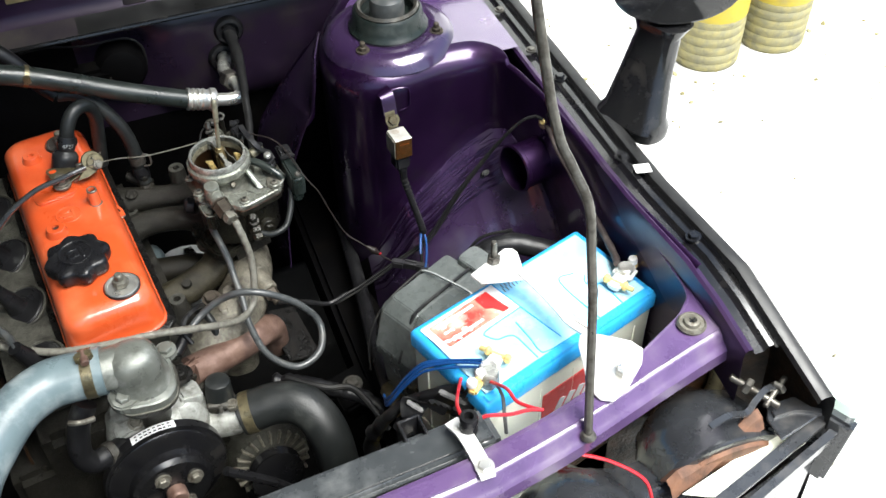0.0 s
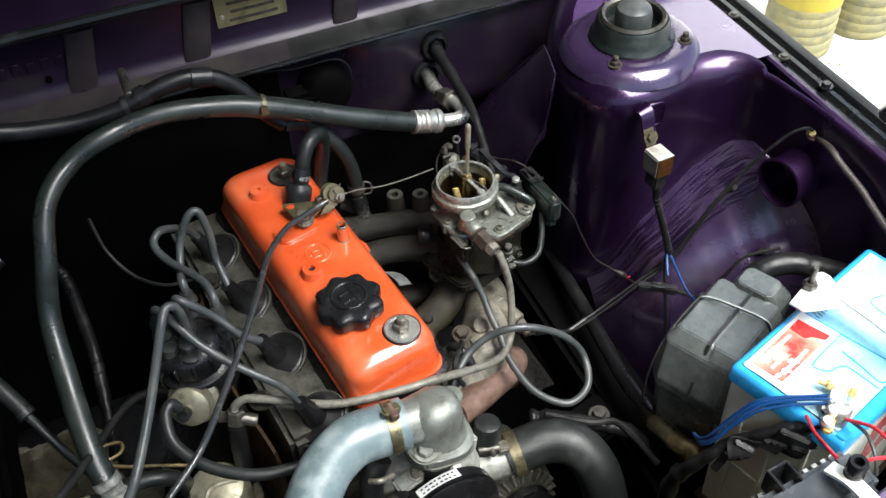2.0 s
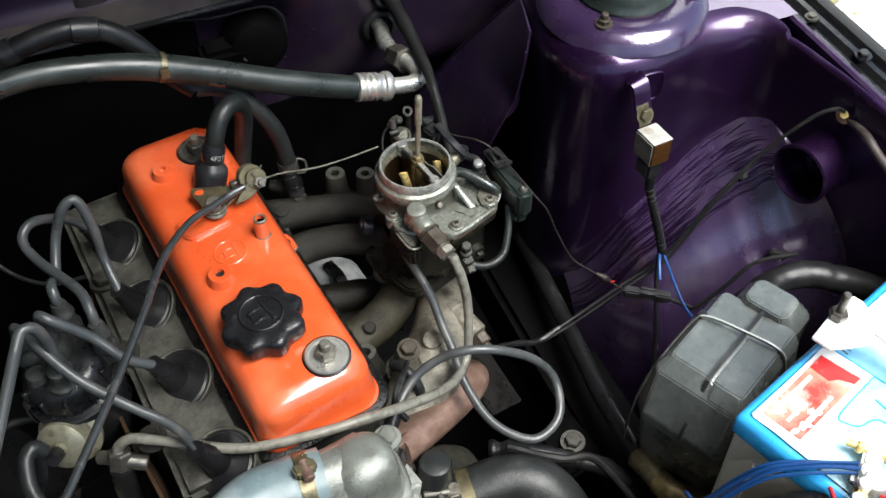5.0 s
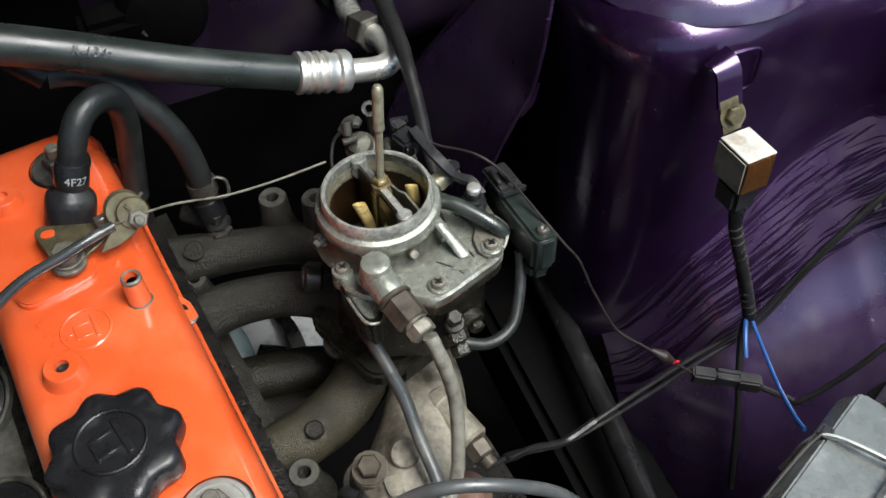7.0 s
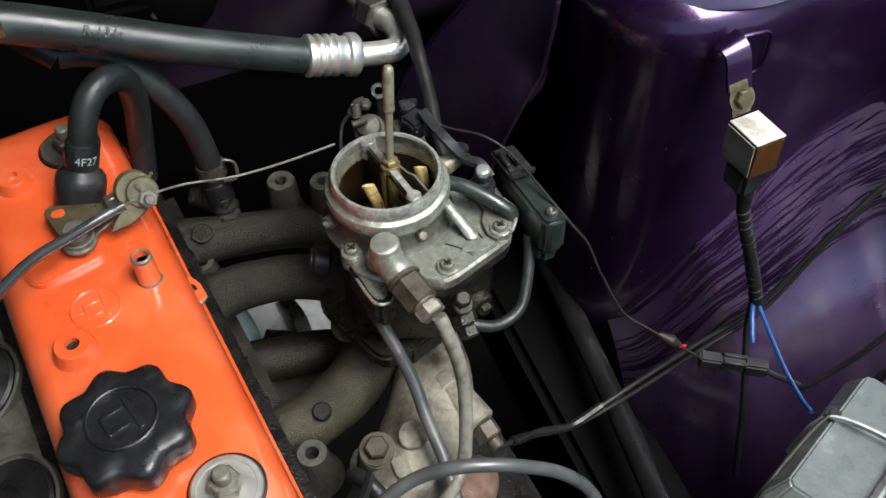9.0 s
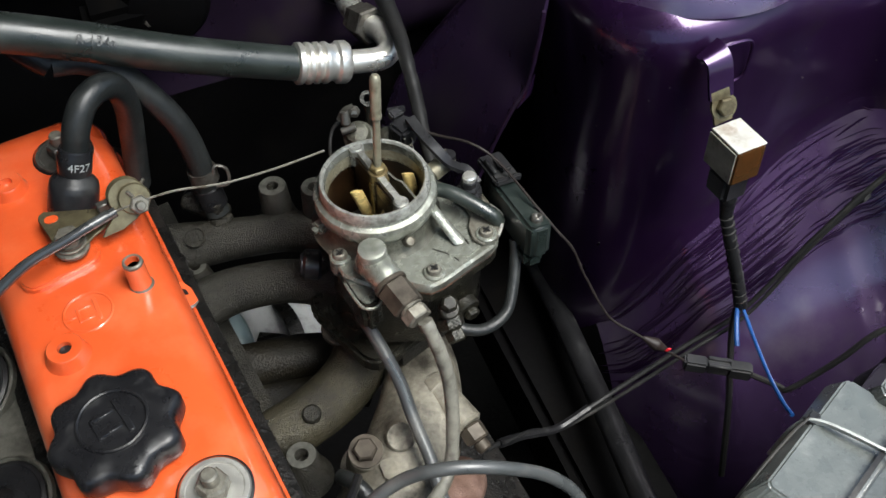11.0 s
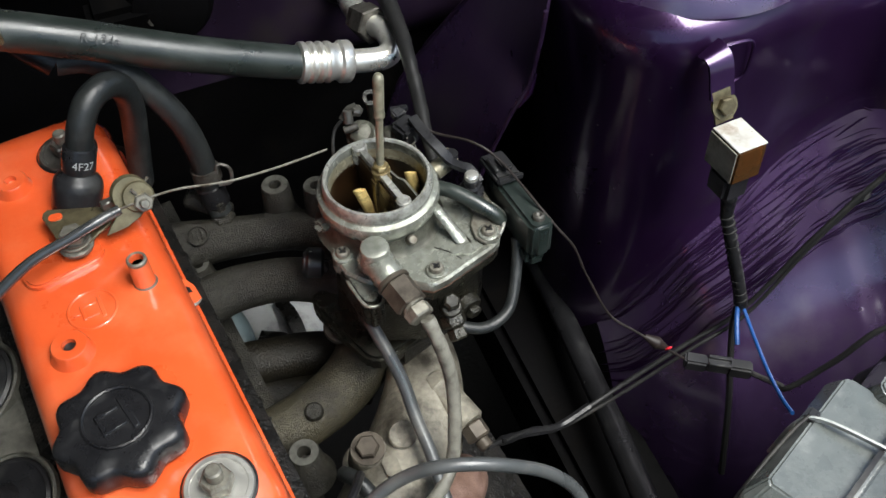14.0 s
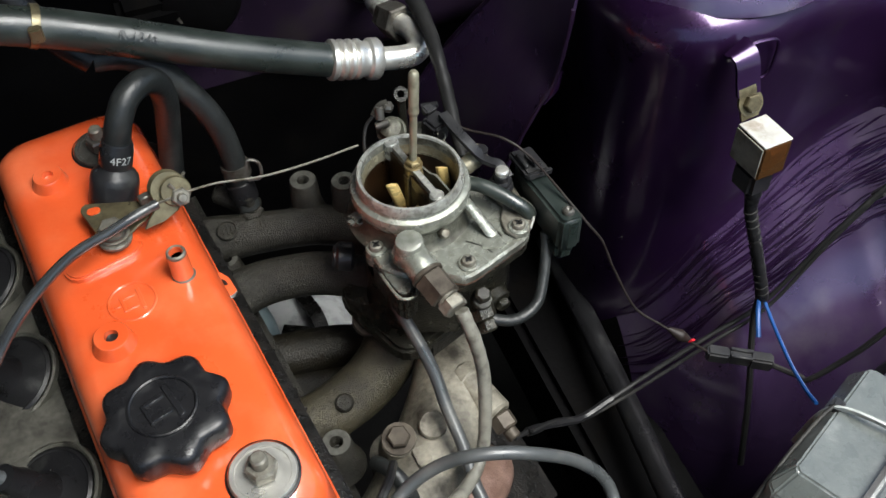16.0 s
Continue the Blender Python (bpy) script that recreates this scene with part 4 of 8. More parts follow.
def wing_mirror():
    ob = thing("wing_mirror", "black fender mirror on a tapered stalk", "mirror")
    sec = lambda c, sx, sy, tw: [Vector(c) + Vector((math.cos(tw) * a - math.sin(tw) * b, math.sin(tw) * a + math.cos(tw) * b, 0)) for a, b in rounded(sx, sy, min(sx, sy) * 0.42, 5)]
    b = Vector((0.592, 0.794, 0.880))
    loops = [sec(b + Vector((0, 0, -0.012)), 0.046, 0.086, 0.35), sec(b, 0.048, 0.088, 0.35), sec(b + Vector((0.002, 0.0, 0.010)), 0.038, 0.076, 0.35), sec(b + Vector((0.018, 0.014, 0.045)), 0.032, 0.062, 0.35), sec(b + Vector((0.036, 0.027, 0.085)), 0.030, 0.052, 0.35), sec(b + Vector((0.043, 0.032, 0.098)), 0.044, 0.068, 0.35)]
    part("stalk", loft(loops), M_BLACK_PAINT, ob, "glossy black stalk")
    house = lathe([(0.0, 0.0), (0.045, 0.004), (0.070, 0.020), (0.082, 0.045), (0.084, 0.060), (0.080, 0.062), (0, 0.062)], 32)
    part("housing", moved(house, pose(0.655, 0.862, 1.012, 78, 0, -18) @ Matrix.Diagonal((0.85, 0.50, 0.9, 1))), M_BLACK_PAINT, ob, "black mirror housing")


wing_mirror()


def yellow_posts():
    for x, y in ((1.548, 1.950), (1.762, 1.955)):
        ob = thing("yellow_post", "squat concrete post with worn yellow paint", "post", "yellow posts in the yard")
        rng = random.Random(int(x * 100))
        prof = [(0.088, 0.0)]
        z = 0.0
        while z < 0.14:
            prof += [(0.092 + rng.uniform(-0.001, 0.001), z + 0.004), (0.0925, z + 0.020), (0.0900, z + 0.024)]
            z += 0.026
        part("worn_base", moved(lathe(prof, 30), Matrix.Translation((x, y, 0.0))), M_YELLOW_WORN, ob, "chipped yellow-grey ribbed base")
        part("painted_top", moved(lathe([(0.092, 0.150), (0.093, 0.155), (0.093, 0.42), (0.088, 0.43), (0, 0.43)], 30), Matrix.Translation((x, y, -0.002))), M_YELLOW, ob, "bright yellow painted top")


yellow_posts()


def yard_litter():
    rng = random.Random(9)
    bms = []
    for k in range(160):
        x, y = rng.uniform(0.9, 2.6), rng.uniform(0.6, 2.9)
        if k < 90:
            x, y = rng.gauss(1.5, 0.25), rng.gauss(2.0, 0.2)
        s = rng.uniform(0.002, 0.008)
        b = bmesh.new()
        bmesh.ops.create_icosphere(b, subdivisions=1, radius=s)
        b.transform(pose(x, y, s * 0.4, rng.uniform(0, 90), 0, rng.uniform(0, 360)) @ Matrix.Diagonal((1, rng.uniform(0.5, 1.6), 0.5, 1)))
        bms.append(b)
    solo("grit", join(*bms), M_YELLOW_WORN, "scattered grit and crumbs of mortar on concrete", "grit", kind="stuff")


yard_litter()

# ---- battery corner ----
BAT_ANG = radians(17.6)


def battery():
    ob = thing("battery", "white car battery with a blue lid and red label", "battery")
    m = pose(0.4010, 0.6310, 0.0, 0, 0, math.degrees(BAT_ANG))
    L, W = 0.236, 0.123
    z0, z1 = 0.565, 0.772
    part("battery_tray", join(moved(rbox(0.236, 0.126, 0.006, 0.002), m @ pose(0, 0, 0.5585)), moved(rbox(0.05, 0.08, 0.061, 0.004), pose(0.300, 0.60, 0.4975))), M_RUSTSIDE, car, "rusty battery tray")
    def ring(sx, sy, z, r=0.004):
        return [(a, b, z) for a, b in rounded(sx, sy, r, 4)]
    part("case", moved(loft([ring(L - 0.010, W - 0.008, z0), ring(L - 0.005, W - 0.004, z1 + 0.004)]), m), M_BATCASE, ob, "ivory translucent case")
    for sx, n in ((1, 4),):
        for k in range(5):
            x = -L / 2 + 0.03 + k * 0.045
            for sy in (-1, 1):
                part("case_rib", moved(rbox(0.003, 0.003, 0.190, 0.0008, 1), m @ pose(x, sy * (W / 2 - 0.0030), z0 + 0.004)), M_BATCASE, ob)
    for k in range(3):
        part("case_rib", moved(rbox(0.003, 0.003, 0.190, 0.0008, 1), m @ pose(-L / 2 + 0.0028, -0.035 + 0.035 * k, z0 + 0.004)), M_BATCASE, ob)
    part("case_rib", moved(rbox(0.003, W - 0.02, 0.003, 0.0008, 1), m @ pose(-L / 2 + 0.0028, 0, z0 + 0.090)), M_BATCASE, ob)
    lid = loft([ring(L - 0.004, W - 0.002, z1 + 0.003), ring(L, W + 0.002, z1 + 0.005), ring(L, W + 0.002, z1 + 0.020), ring(L - 0.004, W - 0.002, z1 + 0.024), ring(L - 0.010, W - 0.008, z1 + 0.026)])
    part("lid", moved(lid, m), M_BLUE, ob, "bright blue lid")
    zt = z1 + 0.026
    def decal(name, poly, z, material, label=""):
        return part(name, prism(poly, zt + z, zt + z + 0.0004, 0), material, ob, label)
    part("vent_panel", moved(rbox(L - 0.016, W - 0.012, 0.0020, 0.0010), m @ pose(0, 0, zt - 0.0010)), M_BLUE_PALED, ob, "vent panel in blue paled for glare")
    decal("label", [(0.2800, 0.6475), (0.3720, 0.6800), (0.3880, 0.6400), (0.2950, 0.6090)], 0.0010, M_LABEL, "white top label")
    decal("red_print", [(0.2885, 0.6465), (0.3620, 0.6725), (0.3765, 0.6415), (0.3005, 0.6160)], 0.0015, M_PINK, "red and orange print, paled for glare")
    decal("red_corner", [(0.3470, 0.6665), (0.3615, 0.6715), (0.3765, 0.6420), (0.3690, 0.6395), (0.3600, 0.6480), (0.3520, 0.6500)], 0.0020, M_RED, "bright red corner of the print")
    for p, q, w in (((0.2960, 0.6430), (0.3420, 0.6590), 0.0050), ((0.3060, 0.6230), (0.3450, 0.6370), 0.0046), ((0.3010, 0.6330), (0.3120, 0.6370), 0.0030)):
        p, q = Vector(p), Vector(q)
        n = Vector((-(q - p).y, (q - p).x)).normalized() * w / 2
        decal("print_bar", [tuple(p - n), tuple(q - n * 0.6), tuple(q + n * 0.6), tuple(p + n)], 0.0024, M_LABEL)
    rng = random.Random(3)
    for k in range(8):
        c = (rng.uniform(0.300, 0.345), rng.uniform(0.622, 0.648))
        r = rng.uniform(0.0015, 0.0050)
        decal("glare_blot", [(c[0] + r * rng.uniform(0.5, 1.3) * math.cos(t), c[1] + r * rng.uniform(0.4, 0.9) * math.sin(t)) for t in (2 * math.pi * j / 9 for j in range(9))], 0.0020, M_WASHEDPRINT)
    for k in range(12):
        x, y = 0.3800 + 0.0042 * (k % 6), 0.6760 + 0.0013 * (k % 6) - 0.006 * (k // 6)
        decal("print_tick", [(x, y), (x + 0.0010, y + 0.0002), (x + 0.0025, y - 0.0052), (x + 0.0015, y - 0.0054)], 0.0013, M_GREYPLASTIC)
    for line in ([(0.3880, 0.6400), (0.3420, 0.6225), (0.3415, 0.6140), (0.3490, 0.6080), (0.3600, 0.6085), (0.3670, 0.6050), (0.3710, 0.5940), (0.3770, 0.5720)], [(0.3750, 0.6220), (0.3800, 0.5960), (0.3820, 0.5800), (0.3900, 0.5760), (0.4270, 0.5860)], [(0.4600, 0.6630), (0.4410, 0.6570), (0.4580, 0.5930)], [(0.4700, 0.6560), (0.4660, 0.6460), (0.4720, 0.6360), (0.4810, 0.6380), (0.4900, 0.6000)], [(0.3720, 0.6800), (0.3880, 0.6400), (0.4100, 0.5880)]):
        part("groove_ridge", tube([(x, y, zt + 0.0012) for x, y in line], 0.0007, 6, 5), M_BLUE, ob)
    part("front_strip", moved(rbox(0.228, 0.010, 0.003, 0.001), m @ pose(0.0, -W / 2 + 0.006, zt - 0.001)), M_BLUE, ob)
    part("front_sticker", moved(rbox(0.12, 0.001, 0.07, 0.0002, 1), m @ pose(0.02, -W / 2 + 0.002, z0 + 0.110)), M_RED, ob, "red front sticker")
    for k in range(7):
        part("sticker_bar", moved(rbox(0.009, 0.0008, 0.022, 0), m @ pose(-0.02 + 0.014 * k, -W / 2 + 0.0012, z0 + 0.135, 0, 25, 0)), M_LABEL, ob)
    # posts
    for x, y in ((-0.098, -0.042), (0.0, 0.0),)[:1]:
        part("post", moved(lathe([(0.010, 0), (0.0095, 0.018), (0.008, 0.020), (0, 0.020)], 20), m @ pose(x, y, zt - 0.001)), M_ALLOY, ob, "lead post")


battery()


def terminal(x, y, z, turn, label):
    ob = thing("battery_terminal", label, "terminal clamp", "battery terminals")
    m = pose(x, y, z, 0, 0, turn)
    part("clamp", moved(join(moved(rbox(0.024, 0.022, 0.011, 0.004, 3), pose(0, 0, 0.001)), moved(rbox(0.020, 0.014, 0.009, 0.002), pose(0.018, 0, 0.002))), m), M_WHITE_STEEL, ob, "pale cast clamp")
    part("lead_post", moved(lathe([(0.0088, 0.0), (0.0085, 0.0145), (0.0070, 0.016), (0.003, 0.0155), (0, 0.015)], 20), m), M_ALU, ob, "bright lead post")
    part("saddle", moved(join(rbox(0.026, 0.010, 0.008, 0.002), moved(rbox(0.022, 0.006, 0.006, 0.002), pose(0, 0, 0.008))), m @ pose(-0.018, 0.002, 0.002)), M_BRASS, ob, "brass cable saddle")
    part("pinch_bolt", moved(join(hexagon((0.021, -0.014, 0.009), (0.021, -0.008, 0.009), 0.0055), rod((0.021, -0.012, 0.009), (0.021, 0.020, 0.009), 0.0028, 10), hexagon((0.021, 0.008, 0.009), (0.021, 0.013, 0.009), 0.0055)), m), M_BRASS, ob, "brassy pinch bolt")
    for sx, sy in ((-0.026, 0.004), (-0.012, 0.002)):
        part("cable_screw", moved(lathe([(0.0052, 0), (0.0055, 0.004), (0.0045, 0.0065), (0, 0.0075)], 16), m @ pose(sx, sy, 0.012)), M_WHITE_STEEL, ob, "round-headed screw")


terminal(0.3220, 0.5690, 0.800, 40, "brass terminal clamp with bolts on the battery")
terminal(0.5080, 0.6380, 0.800, 215, "bright terminal clamp with bolts on the battery")


def hold_down():
    ob = thing("battery_hold_down", "galvanised steel battery hold-down bracket with rod", "bracket")
    poly = [(0.3460, 0.6760), (0.3940, 0.6985), (0.4020, 0.6955), (0.4050, 0.6880), (0.4015, 0.6700), (0.3950, 0.6500), (0.3680, 0.6560), (0.3520, 0.6610)]
    part("rear_plate", prism(poly, 0.826, 0.829, 0.0008, 1), M_WHITE_STEEL, ob)
    line = [(0.3970, 0.6600, 0.8285), (0.4050, 0.6340, 0.8270), (0.4115, 0.6040, 0.8262), (0.4135, 0.5800, 0.8290), (0.4180, 0.5560, 0.8370), (0.4190, 0.5440, 0.8400)]
    part("arm", strip(line, 0.0100, 0.0026), M_WHITE_STEEL, ob)
    for d in (-0.0045, 0.0045):
        part("arm_flange", tube([(x + d, y + d * 0.3, z + 0.0016) for x, y, z in line], 0.0014, 7, 6), M_WHITE_STEEL, ob)
    poly = [(0.4100, 0.5530), (0.4270, 0.5470), (0.4520, 0.5280), (0.4580, 0.5150), (0.4480, 0.5000), (0.4220, 0.4790), (0.4040, 0.4710), (0.3930, 0.4770), (0.3890, 0.4920), (0.3960, 0.5160), (0.4030, 0.5420)]
    part("front_plate", prism(poly, 0.8385, 0.8415, 0.001, 1), M_WHITE_STEEL, ob)
    part("front_bolt", bolt((0.426, 0.496, 0.8415), (0.426, 0.496, 1), 0.0075, 0.007), M_ALU, ob)
    part("rear_rod", rod((0.376, 0.684, 0.640), (0.376, 0.684, 0.858), 0.0032, 12, 0.0008), M_DARKSTEEL, ob, "threaded rod")
    part("nut", hexagon((0.376, 0.684, 0.829), (0.376, 0.684, 0.837), 0.0075), M_DARKSTEEL, ob)


hold_down()


def fuse_box():
    ob = thing("relay_box", "weathered dark grey plastic box strapped with a zip tie", "fuse box")
    m = pose(0.327, 0.733, 0.0, 0, 0, 26)
    def ring(x0, x1, y0, y1, z, c=0.006):
        return [(x0 + c, y0, z), (x1 - c, y0, z), (x1, y0 + c, z), (x1, y1 - c, z), (x1 - c, y1, z), (x0 + c, y1, z), (x0, y1 - c, z), (x0, y0 + c, z)]
    def block(name, *rings, label=""):
        bm = moved(loft([ring(*r) for r in rings]), m)
        bmesh.ops.bevel(bm, geom=list(bm.edges), offset=0.0012, segments=2, affect="EDGES", clamp_overlap=True)
        return part(name, bm, M_GREYPLASTIC, ob, label, 18)
    block("lower_case", (-0.052, 0.046, -0.044, 0.040, 0.570, 0.010), (-0.062, 0.056, -0.047, 0.043, 0.694, 0.010))
    block("cover", (-0.066, 0.060, -0.0495, 0.046, 0.680, 0.012), (-0.066, 0.060, -0.0495, 0.046, 0.693, 0.012), (-0.050, 0.058, -0.042, 0.042, 0.736, 0.006), (-0.036, 0.055, -0.006, 0.034, 0.7490, 0.003), label="faceted grey cover")
    block("front_half", (-0.056, 0.056, -0.046, -0.008, 0.716, 0.003), (-0.049, 0.056, -0.043, -0.008, 0.738, 0.003), (-0.038, 0.054, -0.036, -0.008, 0.7500, 0.002))
    block("outlet", (0.050, 0.094, -0.036, 0.026, 0.690, 0.006), (0.050, 0.094, -0.036, 0.026, 0.736, 0.006), (0.052, 0.082, -0.024, 0.016, 0.757, 0.005))
    part("seam", moved(strip([(-0.067, -0.0045, 0.69), (-0.046, -0.0045, 0.737), (-0.030, -0.0045, 0.7525), (0.052, -0.0045, 0.7535)], 0.002, 0.003, (0, 1, 0), 3), m), M_BLACKPLASTIC, ob)
    for x in (-0.026, 0.012, 0.040):
        part("fin", moved(prism([(0, 0), (0.018, 0.002), (0.0, 0.014)], -0.0015, 0.0015, 0.0004, 1), m @ pose(x, -0.047, 0.716, 90, 0, -60)), M_GREYPLASTIC, ob)
    part("strap", moved(strip([(0.0110, 0.047, 0.70), (0.0130, 0.041, 0.738), (0.0160, 0.030, 0.752), (0.0200, 0.0, 0.7550), (0.0240, -0.034, 0.7535), (0.0270, -0.043, 0.735), (0.0290, -0.051, 0.70)], 0.0042, 0.0015, (1, 0, 0.2)), m), M_ZIPTIE, ob, "pale grey zip tie")
    part("cord", moved(tube([(0.0160, 0.037, 0.7500), (0.002, 0.040, 0.745), (-0.030, 0.0425, 0.736), (-0.052, 0.0435, 0.722), (-0.068, 0.0440, 0.690), (-0.070, 0.044, 0.640)], 0.0013, 8, 6), m), M_WIRE_BLACK, ob, "thin black cord")
    part("tie_head", moved(join(rbox(0.0085, 0.0075, 0.006, 0.001), moved(rbox(0.0050, 0.0040, 0.0010, 0.0003, 1), pose(0, 0, 0.0060))), m @ pose(0.0178, 0.036, 0.7445)), M_BLACKPLASTIC, ob, "black tie head")
    sl = [(0.385, 0.785, 0.715), (0.410, 0.782, 0.742), (0.440, 0.775, 0.748), (0.470, 0.760, 0.742), (0.505, 0.74, 0.730)]
    part("corrugated_sleeve", tube(sl, 0.013, 12, 10, wob=0.12), M_RUBBER, ob, "taped corrugated sleeve")


fuse_box()


def relay():
    ob = thing("relay", "small clear-topped relay on a tab of the strut tower", "relay")
    m = pose(0.3512, 0.9180, 0.8055, -2, 2, 5) @ Matrix.Diagonal((0.86, 1.0, 1.0, 1))
    part("case", moved(rbox(0.0255, 0.0265, 0.026, 0.0012), m), M_AMBER, ob, "smoky transparent case")
    part("core", moved(join(rbox(0.016, 0.016, 0.016, 0.003), moved(rod((-0.008, 0, 0.009), (0.009, 0, 0.009), 0.0080, 20, 0.001), pose(0, -0.004, 0.004)), moved(rbox(0.020, 0.003, 0.004, 0.001), pose(0, -0.010, 0.006))), m @ pose(0.001, -0.001, 0.003)), M_COPPER, ob, "copper coil inside")
    part("side_plate", moved(rbox(0.0012, 0.0250, 0.0235, 0.0003, 1), m @ pose(-0.0134, 0, 0.0022)), M_PALEPIPE, ob, "dull grey-green side plate")
    part("cover_plate", moved(rbox(0.0250, 0.0260, 0.0012, 0.0004, 1), m @ pose(0, 0, 0.0262)), M_RELAY, ob, "pale top face")
    part("socket", moved(rbox(0.022, 0.020, 0.020, 0.003), m @ pose(0, 0, -0.020)), M_BLACKPLASTIC, ob, "black wire socket")
    part("tab", strip([(0.3475, 0.9440, 0.8560), (0.3480, 0.9405, 0.8500), (0.3490, 0.9365, 0.8400), (0.3500, 0.9340, 0.8320)], 0.0125, 0.002, (0, -1, 0.4)), M_GOLDZINC, ob, "plated mounting tab")
    part("tower_ear", strip([(0.3470, 0.9600, 0.8700), (0.3480, 0.9530, 0.8705), (0.3490, 0.9475, 0.8660), (0.3490, 0.9425, 0.8540), (0.3490, 0.9395, 0.8470)], 0.0165, 0.0022, (0, -1, 0.4)), M_PURPLE, ob, "purple ear of the tower")
    part("bolt", bolt((0.3500, 0.9370, 0.8420), (0.349, 0.80, 0.92), 0.0060, 0.0055), M_GOLDZINC, ob)


relay()


def strut_top():
    ob = thing("strut_mount", "black rubber strut top mount with cap and nuts", "strut mount")
    c = Matrix.Translation((0.386, 1.050, SHELF + 0.0125)) @ Matrix.Diagonal((0.72, 0.72, 1.05, 1))
    part("mount", moved(lathe([(0.068, 0.0), (0.069, 0.003), (0.066, 0.006), (0.062, 0.010), (0.060, 0.022), (0.056, 0.026), (0.052, 0.024), (0.046, 0.012), (0.030, 0.010), (0, 0.010)], 44), c), M_GREENPLASTIC, ob)
    part("lip", moved(lathe([(0.050, 0.022), (0.054, 0.0265), (0.051, 0.030), (0.046, 0.028), (0.046, 0.022), (0.050, 0.022)], 44, False), c), M_DARKSTEEL, ob, "worn metal lip")
    part("cap", moved(lathe([(0.030, 0.008), (0.030, 0.030), (0.027, 0.037), (0.020, 0.040), (0, 0.041)], 36), c), M_LEAD, ob, "domed grey rubber cap")
    for a in (222, 325, 90):
        p = Vector((0.386 + 0.062 * math.cos(radians(a)), 1.050 + 0.062 * math.sin(radians(a)), SHELF + 0.0125))
        part("nut", join(bolt(p, p + Vector((0, 0, 1)), 0.0058, 0.006), rod(p, p + Vector((0, 0, 0.012)), 0.0034, 12, 0.001)), M_BROWNNUT, ob)


strut_top()


def radiator():
    ob = thing("radiator", "black radiator with a plastic top tank", "radiator")
    line = [(-0.30, 0.462, 0.788), (-0.05, 0.478, 0.790), (0.298, 0.505, 0.793)]
    a, b = Vector(line[0]), Vector(line[2])
    ang = math.degrees(math.atan2(b.y - a.y, b.x - a.x))
    m = Matrix.Translation((a + b) / 2) @ pose(0, 0, 0, 0, 0, ang)
    L = (b - a).length
    part("top_tank", moved(rbox(L, 0.042, 0.026, 0.007, 3), m @ pose(0, 0, 0.002)), M_TANK, ob, "dark grey plastic top tank")
    part("crimp_rail", moved(rbox(L + 0.004, 0.056, 0.008, 0.002), m @ pose(0, 0, -0.004)), M_ALU, ob, "crimped alloy rail")
    n = 60
    for k in range(n):
        x = -L / 2 + (k + 0.5) * L / n
        if x < 0.02:
            continue
        for sy in (-1, 1):
            part("crimp_tab", moved(rbox(0.0058, 0.005, 0.013, 0.0006, 1), m @ pose(x, sy * 0.0275, -0.006)), M_ALU, ob)
    part("core", moved(rbox(L - 0.02, 0.034, 0.40, 0.002), m @ pose(0, 0, -0.412)), M_BLACK_DIRTY, ob, "dark finned core")
    part("end_cap", moved(rbox(0.030, 0.046, 0.034, 0.008, 3), m @ pose(L / 2 - 0.012, 0, -0.004)), M_TANK, ob)
    br = m @ pose(L / 2 - 0.068, 0.024, 0.004)
    part("fan_clip", moved(join(moved(rbox(0.003, 0.022, 0.028, 0.001, 1), pose(-0.010, 0, 0)), moved(rbox(0.003, 0.022, 0.028, 0.001, 1), pose(0.010, 0, 0)), moved(rbox(0.020, 0.003, 0.028, 0.001, 1), pose(0, 0.010, 0))), br), M_BLACKPLASTIC, ob, "black open clip")
    # mounting tab to the cross panel
    tab = thing("radiator_bracket", "pale steel radiator bracket with rubber bush", "bracket")
    part("tab", strip([(0.262, 0.512, 0.829), (0.267, 0.492, 0.834), (0.269, 0.462, 0.8365), (0.269, 0.441, 0.837)], 0.014, 0.003), M_WHITE_STEEL, tab)
    part("bush", moved(lathe([(0.0085, 0), (0.0085, 0.018), (0.0075, 0.020), (0.0045, 0.020), (0.0045, 0.010), (0, 0.010)], 20), pose(0.273, 0.496, 0.833, 0, 0, 0)), M_RUBBER, tab, "black bush")
    part("bolt", bolt((0.270, 0.452, 0.838), (0.270, 0.452, 1), 0.006, 0.004), M_ALU, tab)
    part("fan_shroud", moved(rbox(0.50, 0.012, 0.05, 0.003), pose(0.03, 0.452, 0.770, 0, 0, ang)), M_RUST_PALE, ob, "rusty lower strip")


radiator()

# ---- engine ----
COVER = pose(-0.0385, 0.985, 0.736, 0, 0, 7.5)
UP = Vector((0, 0, 1))


def on_cover(x, y, z=0.0):
    """World place to the cover's own frame, as a pose at that place."""
    return Matrix.Translation((x, y, z))


